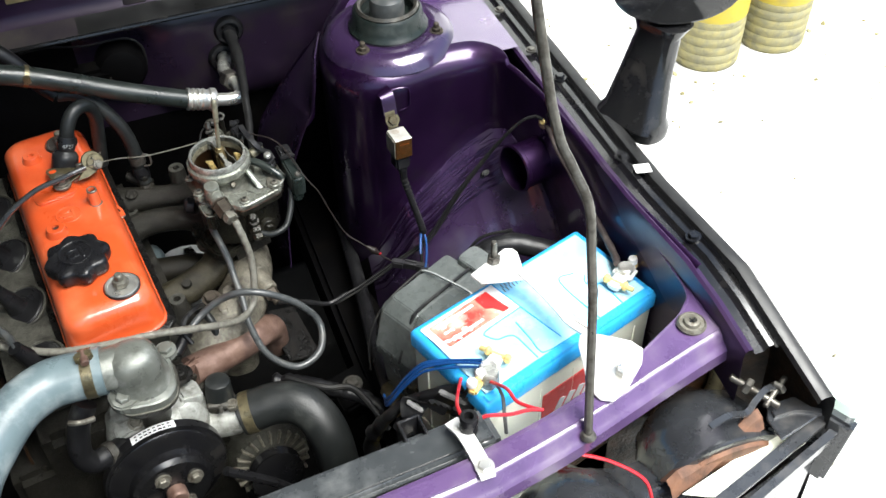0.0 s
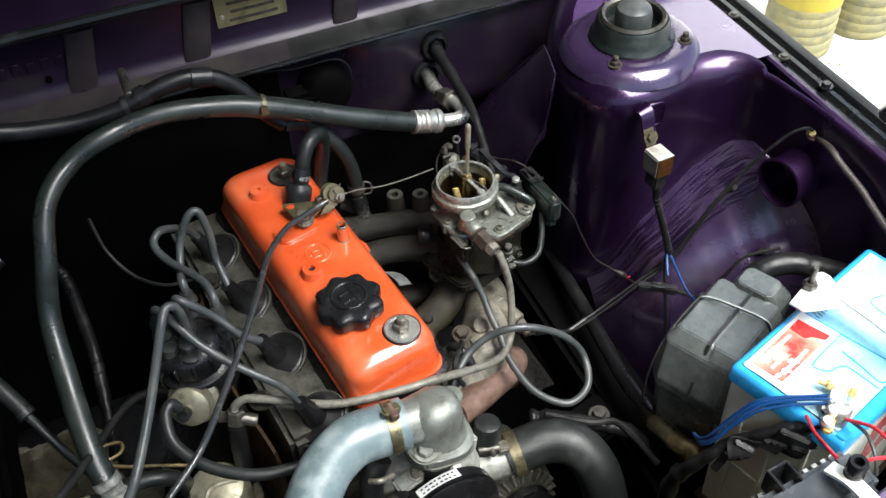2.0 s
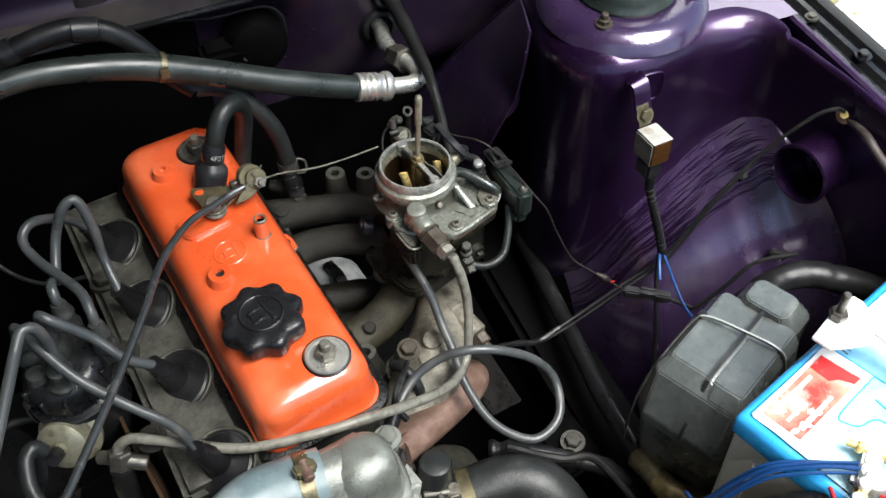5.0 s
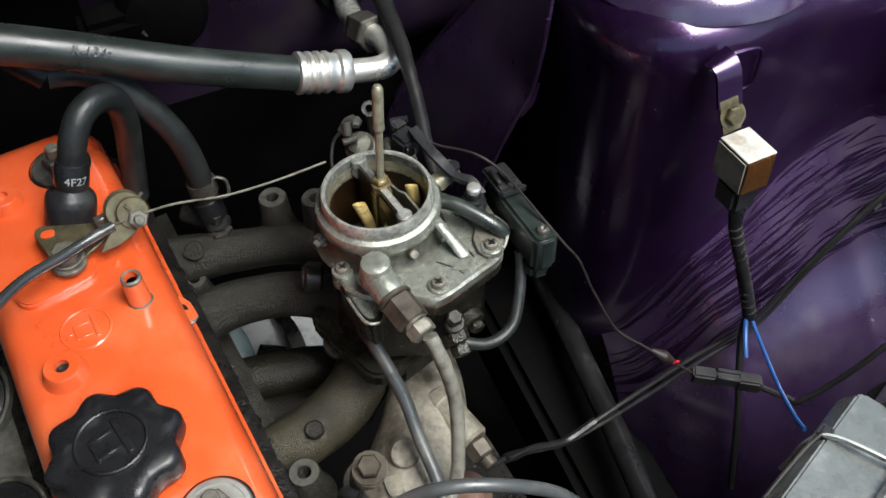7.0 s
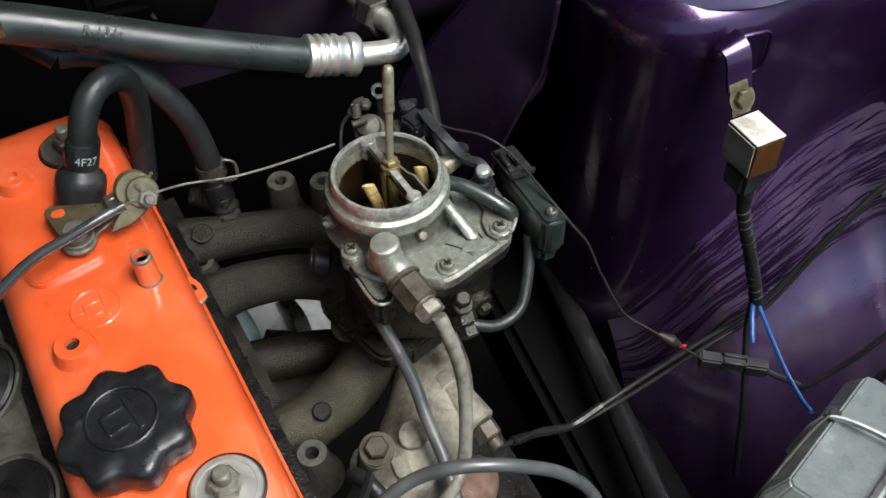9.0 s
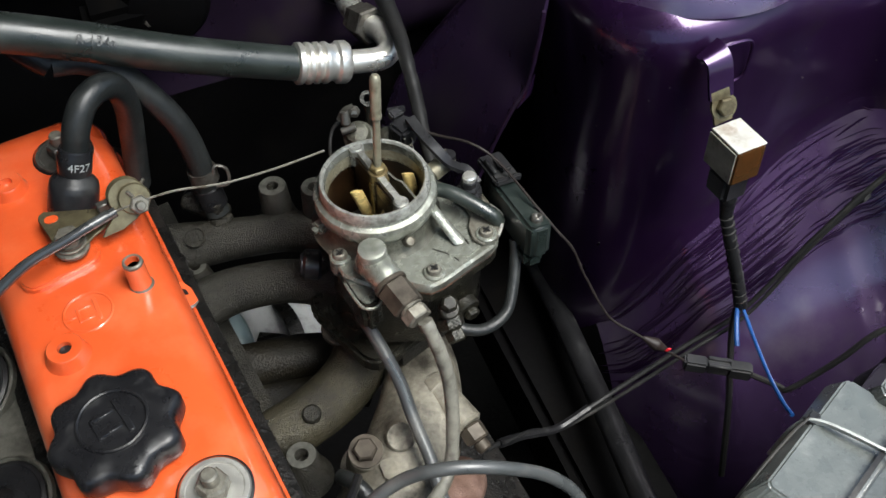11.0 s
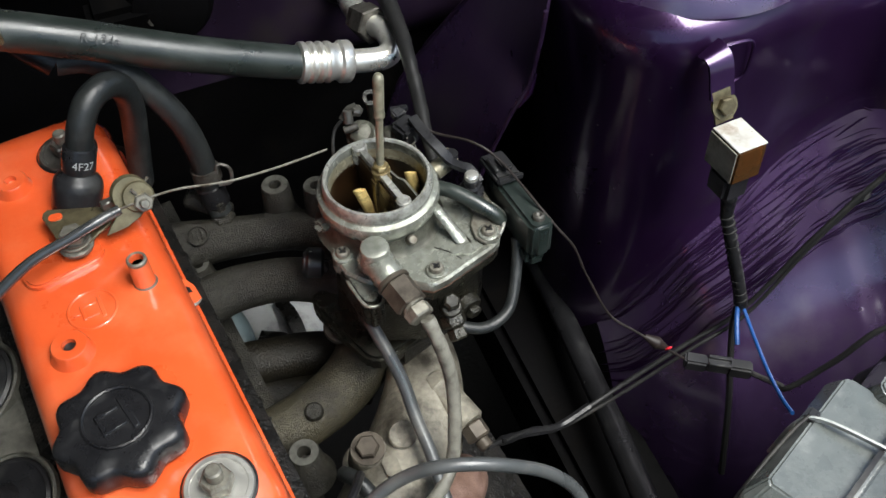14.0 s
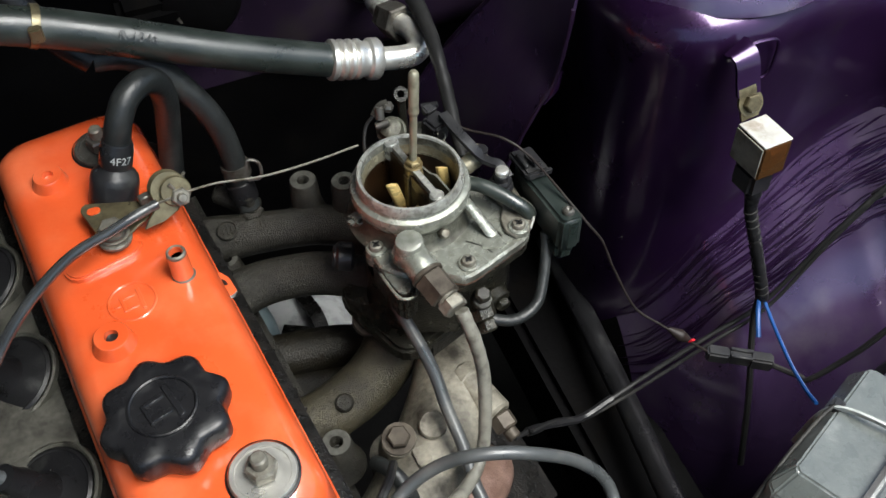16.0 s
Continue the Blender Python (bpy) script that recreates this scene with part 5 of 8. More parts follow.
def valve_cover():
    ob = thing("valve_cover", "bright orange painted valve cover", "valve cover")
    def ring(sx, sy, z, r, dx=0.0, dy=0.0):
        return [(a, b, z) for a, b in rounded(sx, sy, r, 7, dx, dy)]
    W, L = 0.112, 0.368
    lp = [ring(W, L, 0.0, 0.020), ring(W, L, 0.003, 0.020), ring(W - 0.003, L - 0.003, 0.0045, 0.020), ring(W - 0.0045, L - 0.006, 0.012, 0.021)]
    for k in range(10):
        a = radians(90 * k / 9)
        ins = 0.008 + 0.034 * (1 - math.cos(a))
        lp.append(ring(W - ins, L - ins * 1.25, 0.028 + 0.023 * math.sin(a), 0.022))
    lp.append(ring(0.04, 0.27, 0.0516, 0.012))
    part("shell", moved(loft(lp), COVER), M_ORANGE, ob, "glossy orange shell")
    part("gasket", moved(loft([ring(W + 0.016, L + 0.010, -0.006, 0.024), ring(W + 0.015, L + 0.009, -0.002, 0.024), ring(W + 0.003, L + 0.003, 0.0005, 0.021)]), COVER), M_BLACK_CRUST, ob, "black gasket")
    rng = random.Random(12)
    bms = []
    for k in range(150):
        b = bmesh.new()
        bmesh.ops.create_icosphere(b, subdivisions=1, radius=rng.uniform(0.0010, 0.0030))
        for v in b.verts:
            v.co *= rng.uniform(0.8, 1.25)
        bms.append(moved(b, COVER @ pose(W / 2 + 0.0020 + rng.random() ** 2 * 0.006, rng.uniform(-0.45, 0.45) * L, -0.0035 - rng.random() * 0.006)))
    tagged(part("oily_crust", join(*bms), M_BLACK_CRUST, ob), "black oily crust along the gasket", kind="stuff")
    top = 0.787
    # bosses
    for x, y, r, h in ((-0.056, 0.951, 0.0108, 0.009), (-0.073, 1.098, 0.010, 0.008)):
        part("boss", moved(lathe([(r * 1.35, -0.002), (r * 1.05, 0.003), (r, h - 0.001), (r * 0.92, h), (r * 0.38, h), (r * 0.35, h - 0.004), (0, h - 0.004)], 26), on_cover(x, y, top)), M_ORANGE, ob)
    part("boss_hole", moved(lathe([(0.0038, 0), (0.0038, 0.0008), (0, 0.0008)], 14), on_cover(-0.056, 0.951, top + 0.0052)), M_BLACK_MATT, ob)
    at = on_cover(-0.008, 0.987, top - 0.001)
    part("breather_stub", moved(lathe([(0.0085, -0.002), (0.0066, 0.002), (0.0062, 0.020), (0.0058, 0.0225), (0.0040, 0.0225), (0.0038, 0.006), (0, 0.006)], 24), at), M_ORANGE, ob, "orange breather stub with worn rim")
    part("stub_bore", moved(lathe([(0.0038, 0.018), (0, 0.018)], 18), at), M_RUSTSIDE, ob, "dark bore")
    part("stub_rim", moved(lathe([(0.0041, 0.0215), (0.0061, 0.0205), (0.0060, 0.0225), (0.0052, 0.0233), (0.0043, 0.0230), (0.0041, 0.0215)], 24, False), at), M_STEEL, ob, "bare metal rim")
    part("stub_scuff", moved(lathe([(0.0080, 0.0002), (0.0070, 0.0018), (0.0066, 0.0026), (0.0064, 0.0018)], 20, False), at), M_STEEL, ob)
    # embossed round badge, kept to plain shapes
    c = Matrix.Translation((-0.041, 0.978, top)) @ pose(0, 0, 0, 0, 0, 7)
    part("badge_ring", moved(lathe([(0.0150, 0), (0.0150, 0.0010), (0.0142, 0.0014), (0.0134, 0.0010), (0.0134, 0)], 36), c), M_ORANGE, ob)
    for x, y, sx, sy in ((0.0055, 0, 0.0025, 0.017), (-0.001, 0.0045, 0.008, 0.002), (-0.001, -0.0045, 0.008, 0.002), (-0.0055, 0.0, 0.002, 0.012), (-0.009, 0.0, 0.004, 0.002)):
        part("badge_bar", moved(rbox(sx, sy, 0.0013, 0.0004, 1), c @ pose(x, y, 0)), M_ORANGE, ob)
    # pads under the cable bracket and the lug at the edge
    part("pad", moved(prism(rounded(0.050, 0.030, 0.010, 4), 0, 0.006, 0.0015), on_cover(-0.052, 1.022, top - 0.001) @ pose(0, 0, 0, 0, 0, 14)), M_ORANGE, ob)
    lug = Matrix.Translation((0.012, 0.988, 0.766)) @ pose(0, 0, 0, 12, 34, 10)
    part("edge_lug", moved(prism([(-0.010, -0.010), (0.004, -0.011), (0.009, -0.006), (0.007, 0.004), (0.002, 0.009), (-0.010, 0.008)], -0.002, 0.0014, 0.0005, 1), lug), M_ORANGE, ob, "torn edge lug")
    part("lug_hole", moved(prism([(-0.003, 0.0005), (0.0, -0.002), (0.0035, -0.0015), (0.0025, 0.002), (-0.001, 0.0030)], 0.0012, 0.0018, 0), lug), M_BLACK_MATT, ob, "dark torn hole")
    part("lug_scuff", moved(tube([(-0.002, -0.0105, 0.0012), (0.003, -0.0108, 0.0016), (0.008, -0.0068, 0.0014)], [0.0004, 0.0011, 0.0005], 6), lug), M_ALU, ob)
    # studs with washers
    for x, y in ((0.002, 0.838), (-0.036, 1.118)):
        p = Vector((x, y, top))
        st = part("stud_washer", moved(lathe([(0.0188, -0.001), (0.0188, 0.0012), (0.0178, 0.0026), (0.0155, 0.0026), (0.015, 0.0016), (0.008, 0.0016)], 34), Matrix.Translation(p)), M_ALU if y < 1 else M_DARKSTEEL, ob, "bright cup washer")
        part("rubber_seal", moved(lathe([(0.0186, -0.001), (0.0200, -0.001), (0.0202, 0.0010), (0.0190, 0.0018)], 34, False), Matrix.Translation(p)), M_RUBBER, st)
        part("nut", hexagon(p + UP * 0.002, p + UP * 0.011, 0.0088, 0.0012), M_STEEL if y < 1 else M_DARKSTEEL, st, "plated nut")
        part("stud", rod(p, p + UP * 0.019, 0.0045, 14, 0.001), M_STEEL, st)


valve_cover()


def oil_cap():
    ob = thing("oil_filler_cap", "black plastic oil filler cap with scalloped edge", "oil cap")
    m = pose(-0.0365, 0.884, 0.787, 0, 0, 10)
    n, lobes = 96, 8
    def ring(r, z, amp):
        return [((r + amp * math.cos(lobes * a)) * math.cos(a), (r + amp * math.cos(lobes * a)) * math.sin(a), z) for a in (2 * math.pi * k / n for k in range(n))]
    R = 0.0335
    lp = [ring(R - 0.006, 0.0, 0.001), ring(R - 0.001, 0.004, 0.0022), ring(R, 0.007, 0.0026), ring(R, 0.017, 0.0026), ring(R - 0.0015, 0.0200, 0.0024), ring(R - 0.004, 0.0215, 0.0020), ring(R - 0.010, 0.0222, 0.0006), ring(0.0185, 0.0225, 0.0)]
    part("cap", moved(loft(lp), m), M_CAP, ob)
    part("ring", moved(lathe([(0.0188, 0.022), (0.0188, 0.0240), (0.0178, 0.0244), (0.0170, 0.0238), (0.0170, 0.022)], 40), m), M_CAP, ob)
    for x, y, sx, sy in ((0.006, 0.0, 0.0035, 0.023), (-0.003, 0.006, 0.012, 0.003), (-0.003, -0.005, 0.012, 0.003), (-0.009, 0.0, 0.0025, 0.014)):
        part("mark_bar", moved(rbox(sx, sy, 0.0018, 0.0005, 1), m @ pose(0, 0, 0, 0, 0, 6) @ pose(x, y, 0.0220)), M_CAP, ob)


oil_cap()


def round_lettering(name, body, size, m, r, material, parent):
    """Lettering bent round a collar of radius r about the z axis of m."""
    ob = lettering(name, body, size, Matrix.Identity(4), material, parent, 0.00012)
    for v in ob.data.vertices:
        a = -v.co.x / r
        v.co = m @ Vector(((r + v.co.z) * math.sin(a), -(r + v.co.z) * math.cos(a), v.co.y))
    return ob


def breather_hose():
    ob = thing("breather_hose", "black rubber breather hose with moulded boot", "hose")
    m = axis((-0.0375, 1.0655, 0.786), (-0.0200, 1.0785, 0.832))
    part("boot", moved(lathe([(0.0150, -0.003), (0.0156, 0.002), (0.0156, 0.0165), (0.0150, 0.0205), (0.0128, 0.0235), (0.0106, 0.0250), (0.0098, 0.0265), (0.0100, 0.0275), (0.0106, 0.0285), (0.0106, 0.0395), (0.0100, 0.0408), (0.0102, 0.0425), (0.0096, 0.0440), (0, 0.0440)], 36), m), M_BLACKPLASTIC, ob, "moulded rubber boot")
    part("hose", tube([(-0.0225, 1.0768, 0.826), (-0.0170, 1.0800, 0.839), (-0.0085, 1.0870, 0.8490), (0.003, 1.096, 0.850), (0.012, 1.104, 0.840), (0.0140, 1.111, 0.818), (0.010, 1.118, 0.785), (0.003, 1.122, 0.740)], 0.0086, 18, 8), M_RUBBER_GREY, ob)
    c = m @ Vector((0, 0, 0.034))
    up = (m.to_3x3() @ Vector((0, 0, 1))).normalized()
    front = Vector((0.12, -0.99, 0.0))
    front = (front - up * front.dot(up)).normalized()
    side = up.cross(-front).normalized()
    t = Matrix(((side.x, -front.x, up.x), (side.y, -front.y, up.y), (side.z, -front.z, up.z))).to_4x4()
    round_lettering("print", "4F27", 0.0072, Matrix.Translation(c) @ t, 0.0107, M_ZIPTIE, ob)


breather_hose()


def cable_bracket():
    ob = thing("throttle_cable_bracket", "yellow zinc throttle cable bracket with a small pulley", "bracket")
    z = 0.7990
    poly = [(-0.0570, 1.0500), (-0.0560, 1.0540), (-0.0530, 1.0560), (-0.0410, 1.0520), (-0.0190, 1.0450), (-0.0150, 1.0350), (-0.0180, 1.0290), (-0.0260, 1.0240), (-0.0330, 1.0180), (-0.0460, 1.0180), (-0.0500, 1.0260)]
    part("base", prism(poly, z, z + 0.0018, 0.0005, 1), M_GOLDZINC, ob, "flat plated base")
    part("hole", moved(prism(rounded(0.0085, 0.0062, 0.0030, 4), 0, 0.0006, 0), Matrix.Translation((-0.0490, 1.0470, z + 0.0018))), M_ORANGE, ob)
    b = part("bolt", join(rod((-0.0405, 1.0235, z + 0.0015), (-0.0405, 1.0235, z + 0.0030), 0.0098, 26, 0.0004), hexagon((-0.0405, 1.0235, z + 0.0032), (-0.0405, 1.0235, z + 0.0100), 0.0078, 0.0010)), M_STEEL, ob)
    part("spring_washer", moved(lathe([(0.0060, 0), (0.0086, 0), (0.0086, 0.0016), (0.0060, 0.0016)], 24), Matrix.Translation((-0.0405, 1.0235, z + 0.0028))), M_DARKSTEEL, b)
    part("cup_washer", moved(lathe([(0.0070, -0.004), (0.0100, -0.004), (0.0108, -0.0012), (0.0100, -0.0002), (0.0070, -0.0002)], 28), Matrix.Translation((-0.0405, 1.0225, z + 0.0010))), M_STEEL, ob)
    # upright blade that carries the pulley
    n = Vector((0.15, -0.82, 0.55)).normalized()
    u = Vector((1, 0.18, 0)).normalized()
    u = (u - n * u.dot(n)).normalized()
    v = n.cross(u)
    c = Vector((0.0025, 1.0345, 0.8110))
    m = Matrix.Translation(c) @ Matrix(((u.x, v.x, n.x), (u.y, v.y, n.y), (u.z, v.z, n.z))).to_4x4()
    arc = [(0.0084 * math.cos(radians(a)), 0.0084 * math.sin(radians(a))) for a in range(-30, 200, 23)]
    blade = [(-0.0265, -0.0150), (-0.0130, -0.0150), (-0.0030, -0.0120)] + arc + [(-0.0150, -0.0050), (-0.0220, -0.0105)]
    part("arm", moved(prism(blade, -0.0012, 0.0010, 0.0005, 1), m), M_GOLDZINC, ob, "bent plated arm")
    part("pulley", moved(lathe([(0.0, -0.0125), (0.0112, -0.0125), (0.0118, -0.0112), (0.0112, -0.0100), (0.0085, -0.0085), (0.0085, -0.0050), (0.0112, -0.0036), (0.0118, -0.0024), (0.0112, -0.0014), (0.0, -0.0014)], 34), m @ pose(-0.0030, 0.0020, 0)), M_GOLDZINC, ob, "grooved plated pulley")
    part("front_disc", moved(lathe([(0.0095, 0.0010), (0.0098, 0.0016), (0.0090, 0.0024), (0.0, 0.0024)], 30), m), M_GOLDZINC, ob)
    part("axle", moved(join(lathe([(0.0060, 0.0024), (0.0062, 0.0060), (0.0052, 0.0070), (0, 0.0070)], 6), lathe([(0.0030, 0.0065), (0.0030, 0.0110), (0.0024, 0.0116), (0, 0.0116)], 14)), m @ pose(0.0012, -0.0040, 0)), M_STEEL, ob, "axle nut")
    part("split_pin", moved(join(rod((-0.0005, 0.0015, 0.0024), (-0.0025, 0.0060, 0.0045), 0.0011, 8), rod((0.0080, 0.0062, -0.004), (0.0100, 0.0080, -0.003), 0.0011, 8)), m), M_STEEL, ob)
    part("tab", moved(rbox(0.0090, 0.0060, 0.0085, 0.0008, 1), pose(-0.0160, 1.0395, z + 0.0015, -10, 0, 12)), M_DARKSTEEL, ob, "square folded tab")
    cab = thing("throttle_cable", "black sheathed throttle cable with bare inner wire", "cable")
    part("sheath", tube([(-0.0100, 1.0300, 0.8090), (-0.022, 1.0265, 0.8085), (-0.040, 1.0170, 0.8105), (-0.068, 0.997, 0.818), (-0.098, 0.958, 0.825), (-0.124, 0.905, 0.830), (-0.157, 0.848, 0.830), (-0.185, 0.803, 0.830), (-0.219, 0.752, 0.830), (-0.258, 0.721, 0.820), (-0.30, 0.69, 0.805), (-0.40, 0.62, 0.76)], 0.0033, 12, 8), M_SHEATH, cab)
    part("inner_wire", tube([(-0.012, 1.030, 0.8090), (0.004, 1.030, 0.8110), (0.0145, 1.0330, 0.8090), (0.030, 1.0350, 0.8065), (0.059, 1.035, 0.801), (0.092, 1.037, 0.799), (0.125, 1.043, 0.796)], 0.0008, 8, 5), M_STEEL, cab, "bare steel inner wire")


cable_bracket()


def cylinder_head():
    ob = thing("engine_block", "grimy cast engine block and cylinder head", "engine")
    m = COVER
    part("head", moved(moved(prism([(-0.125, -0.180), (0.050, -0.180), (0.050, 0.185), (-0.120, 0.185)], -0.075, -0.006, 0.006), pose(0, 0, 0)), m), M_HEAD, ob, "grey cast cylinder head")
    part("block", moved(moved(rbox(0.20, 0.42, 0.34, 0.012), pose(-0.02, 0.0, -0.42)), m), M_CAST, ob, "oily iron block")
    part("timing_cover", moved(lathe([(0.085, 0), (0.095, 0.008), (0.095, 0.020), (0.08, 0.030), (0.04, 0.034), (0, 0.034)], 36), axis((-0.035, 0.795, 0.53), (-0.055, 0.60, 0.53))), M_CAST, ob, "oily timing cover")
    # raised plug wells
    for x, y in ((-0.104, 0.812), (-0.117, 0.905), (-0.129, 0.996), (-0.141, 1.084)):
        p = Vector((x, y, 0.728))
        d = Vector((-0.35, -0.10, 1)).normalized()
        part("plug_well", moved(lathe([(0.0325, -0.02), (0.0320, 0.0015), (0.0305, 0.0025), (0.0290, 0.0015), (0.029, -0.01)], 34), axis(p, p + d)), M_HEAD, ob)
    for y in (0.855, 0.95, 1.04):
        part("head_bolt", bolt((-0.155 + 0.03 * (1 - y), y, 0.733), (-0.155, y, 1), 0.009, 0.008), M_CAST, ob)
    side = [[(-0.168 + 0.10 * (0.90 - y) * 0.13 - 0.006 * math.sin(28 * y) * math.sin(40 * z) + 0.012 * math.sin(17 * y + 1), y, z) for y in np.linspace(0.80, 1.08, 34)] for z in np.linspace(0.715, 0.54, 20)]
    part("side_rust", sheet(side, 0.003), M_RUSTSIDE, ob, "rust-brown oily engine side", 60)
    part("sump_side", moved(rbox(0.06, 0.34, 0.16, 0.01), pose(-0.175, 0.95, 0.42, 0, 0, 7.5)), M_CAST, ob)


cylinder_head()


def spark_leads():
    boots = ((-0.104, 0.812), (-0.117, 0.905), (-0.129, 0.996), (-0.141, 1.084))
    d = Vector((-0.35, -0.10, 1)).normalized()
    runs = (
        [(-0.118, 0.817, 0.768), (-0.130, 0.838, 0.766), (-0.162, 0.865, 0.782), (-0.191, 0.891, 0.803), (-0.212, 0.922, 0.822), (-0.2215, 0.938, 0.822), (-0.222, 0.944, 0.810)],
        [(-0.133, 0.902, 0.767), (-0.150, 0.903, 0.785), (-0.168, 0.917, 0.806), (-0.194, 0.926, 0.834), (-0.2005, 0.934, 0.832), (-0.201, 0.935, 0.818)],
        [(-0.144, 1.000, 0.765), (-0.146, 1.018, 0.790), (-0.145, 1.023, 0.820), (-0.150, 1.032, 0.848), (-0.163, 1.030, 0.845), (-0.177, 1.023, 0.820), (-0.186, 0.998, 0.803), (-0.188, 0.972, 0.822), (-0.188, 0.961, 0.818), (-0.188, 0.960, 0.808)],
        [(-0.155, 1.082, 0.763), (-0.168, 1.065, 0.800), (-0.191, 1.047, 0.824), (-0.203, 1.032, 0.822), (-0.195, 1.009, 0.815), (-0.169, 0.960, 0.820), (-0.164, 0.938, 0.816), (-0.164, 0.932, 0.804)],
    )
    for (x, y), pts in zip(boots, runs):
        ob = thing("spark_plug_lead", "grey spark plug lead with black rubber boot", "ignition lead", "spark plug leads")
        p = Vector((x, y, 0.728))
        part("boot", moved(lathe([(0.028, 0.0005), (0.0285, 0.002), (0.0265, 0.0035), (0.0255, 0.0030), (0.020, 0.0045), (0.0125, 0.0075), (0.0100, 0.014), (0.0092, 0.030), (0.0080, 0.035), (0.0076, 0.044), (0, 0.044)], 30), axis(p, p + d)), M_RUBBER, ob, "round black rubber boot")
        part("lead", tube([p + d * 0.040] + pts[1:], 0.0044, 12, 8), M_LEAD, ob)
    ob = solo("coil_lead", tube([(-0.199, 0.909, 0.804), (-0.199, 0.911, 0.828), (-0.203, 0.911, 0.846), (-0.212, 0.908, 0.850), (-0.220, 0.895, 0.844), (-0.230, 0.868, 0.840), (-0.254, 0.807, 0.830), (-0.277, 0.763, 0.815), (-0.294, 0.744, 0.800), (-0.33, 0.70, 0.775)], 0.0046, 12, 8), M_LEAD, "thick grey coil lead rising from the distributor", "ignition lead")


spark_leads()


def distributor():
    ob = thing("distributor", "black distributor with sooty cap towers", "distributor")
    c = Vector((-0.199, 0.926, 0.748))
    m = pose(*c, 4, -6, 0)
    part("body", moved(lathe([(0.025, -0.14), (0.027, -0.06), (0.037, -0.040), (0.038, -0.004)], 30), m), M_BLACKPLASTIC, ob, "sooty body")
    part("cap", moved(lathe([(0.0375, -0.004), (0.0395, -0.002), (0.0395, 0.004), (0.0355, 0.006), (0.0350, 0.020), (0.0325, 0.028), (0.026, 0.033), (0, 0.034)], 40), m), M_CAP, ob, "glossy black cap")
    part("cap_rim", moved(lathe([(0.0390, -0.0035), (0.0408, -0.002), (0.0408, 0.002), (0.0390, 0.0035)], 40), m), M_RUBBER_GREY, ob, "dusty rim")
    towers = (((-0.188, 0.960, 0.812), (-0.186, 0.957, 0.770), 0.0088), ((-0.164, 0.932, 0.806), (-0.164, 0.928, 0.765), 0.0088), ((-0.199, 0.909, 0.806), (-0.204, 0.904, 0.762), 0.0098), ((-0.222, 0.944, 0.812), (-0.224, 0.942, 0.764), 0.0088), ((-0.201, 0.935, 0.822), (-0.197, 0.935, 0.775), 0.0084))
    for top, low, r in towers:
        top, low = Vector(top), Vector(low)
        h = (top - low).length
        prof = [(r * 1.2, 0.0), (r * 1.12, h * 0.25), (r * 1.22, h * 0.28), (r * 1.22, h * 0.36), (r, h * 0.42), (r * 0.96, h * 0.60), (r * 1.08, h * 0.64), (r * 1.08, h * 0.72), (r * 0.86, h * 0.78), (r * 0.80, h * 0.92), (r * 0.66, h), (0, h)]
        part("tower_boot", moved(lathe(prof, 20), axis(low, top)), M_BOOT, ob, "sooty grey rubber tower boot")
    part("spare_post", moved(lathe([(0.0092, -0.01), (0.0090, 0.006), (0.0080, 0.009), (0.004, 0.010), (0, 0.009)], 20), axis((-0.2205, 0.918, 0.776), (-0.219, 0.918, 0.80))), M_BOOT, ob, "round rubber-capped post")
    for k in range(6):
        a = radians(200 + 32 * k)
        part("cap_rib", moved(rbox(0.005, 0.0030, 0.022, 0.001, 1), m @ pose(0.0350 * math.cos(a), 0.0350 * math.sin(a), 0.006, 0, 0, math.degrees(a))), M_CAP, ob)
    for a in (195, 15):
        part("clip", moved(strip([(0.039, 0, -0.030), (0.0425, 0, -0.012), (0.0420, 0, 0.006), (0.0365, 0, 0.012)], 0.009, 0.001, (1, 0, 0)), m @ pose(0, 0, 0, 0, 0, a)), M_DARKSTEEL, ob, "spring clip")
    v = thing("vacuum_advance", "yellow zinc vacuum advance canister", "vacuum canister")
    mv = axis((-0.214, 0.894, 0.722), (-0.232, 0.858, 0.742))
    part("canister", moved(lathe([(0.0, -0.012), (0.024, -0.010), (0.0275, -0.003), (0.0275, 0.001), (0.0225, 0.004), (0.0215, 0.018), (0.016, 0.022), (0.007, 0.023), (0.006, 0.030), (0, 0.030)], 32), mv), M_PALEBRASS, v)
    part("nipple", moved(lathe([(0.0065, 0.022), (0.0065, 0.038), (0, 0.038)], 14), mv), M_RUBBER, v, "black rubber nipple")
    part("hose", tube([(-0.230, 0.862, 0.757), (-0.236, 0.862, 0.766), (-0.244, 0.852, 0.762), (-0.243, 0.826, 0.748), (-0.217, 0.795, 0.736), (-0.178, 0.773, 0.730), (-0.130, 0.767, 0.725), (-0.08, 0.772, 0.71)], 0.0062, 12, 8), M_RUBBER_GREY, v, "dusty rubber vacuum hose")


distributor()


def lathe_at(p, q, r):
    return rod(p, q, r, 18, 0.0008)


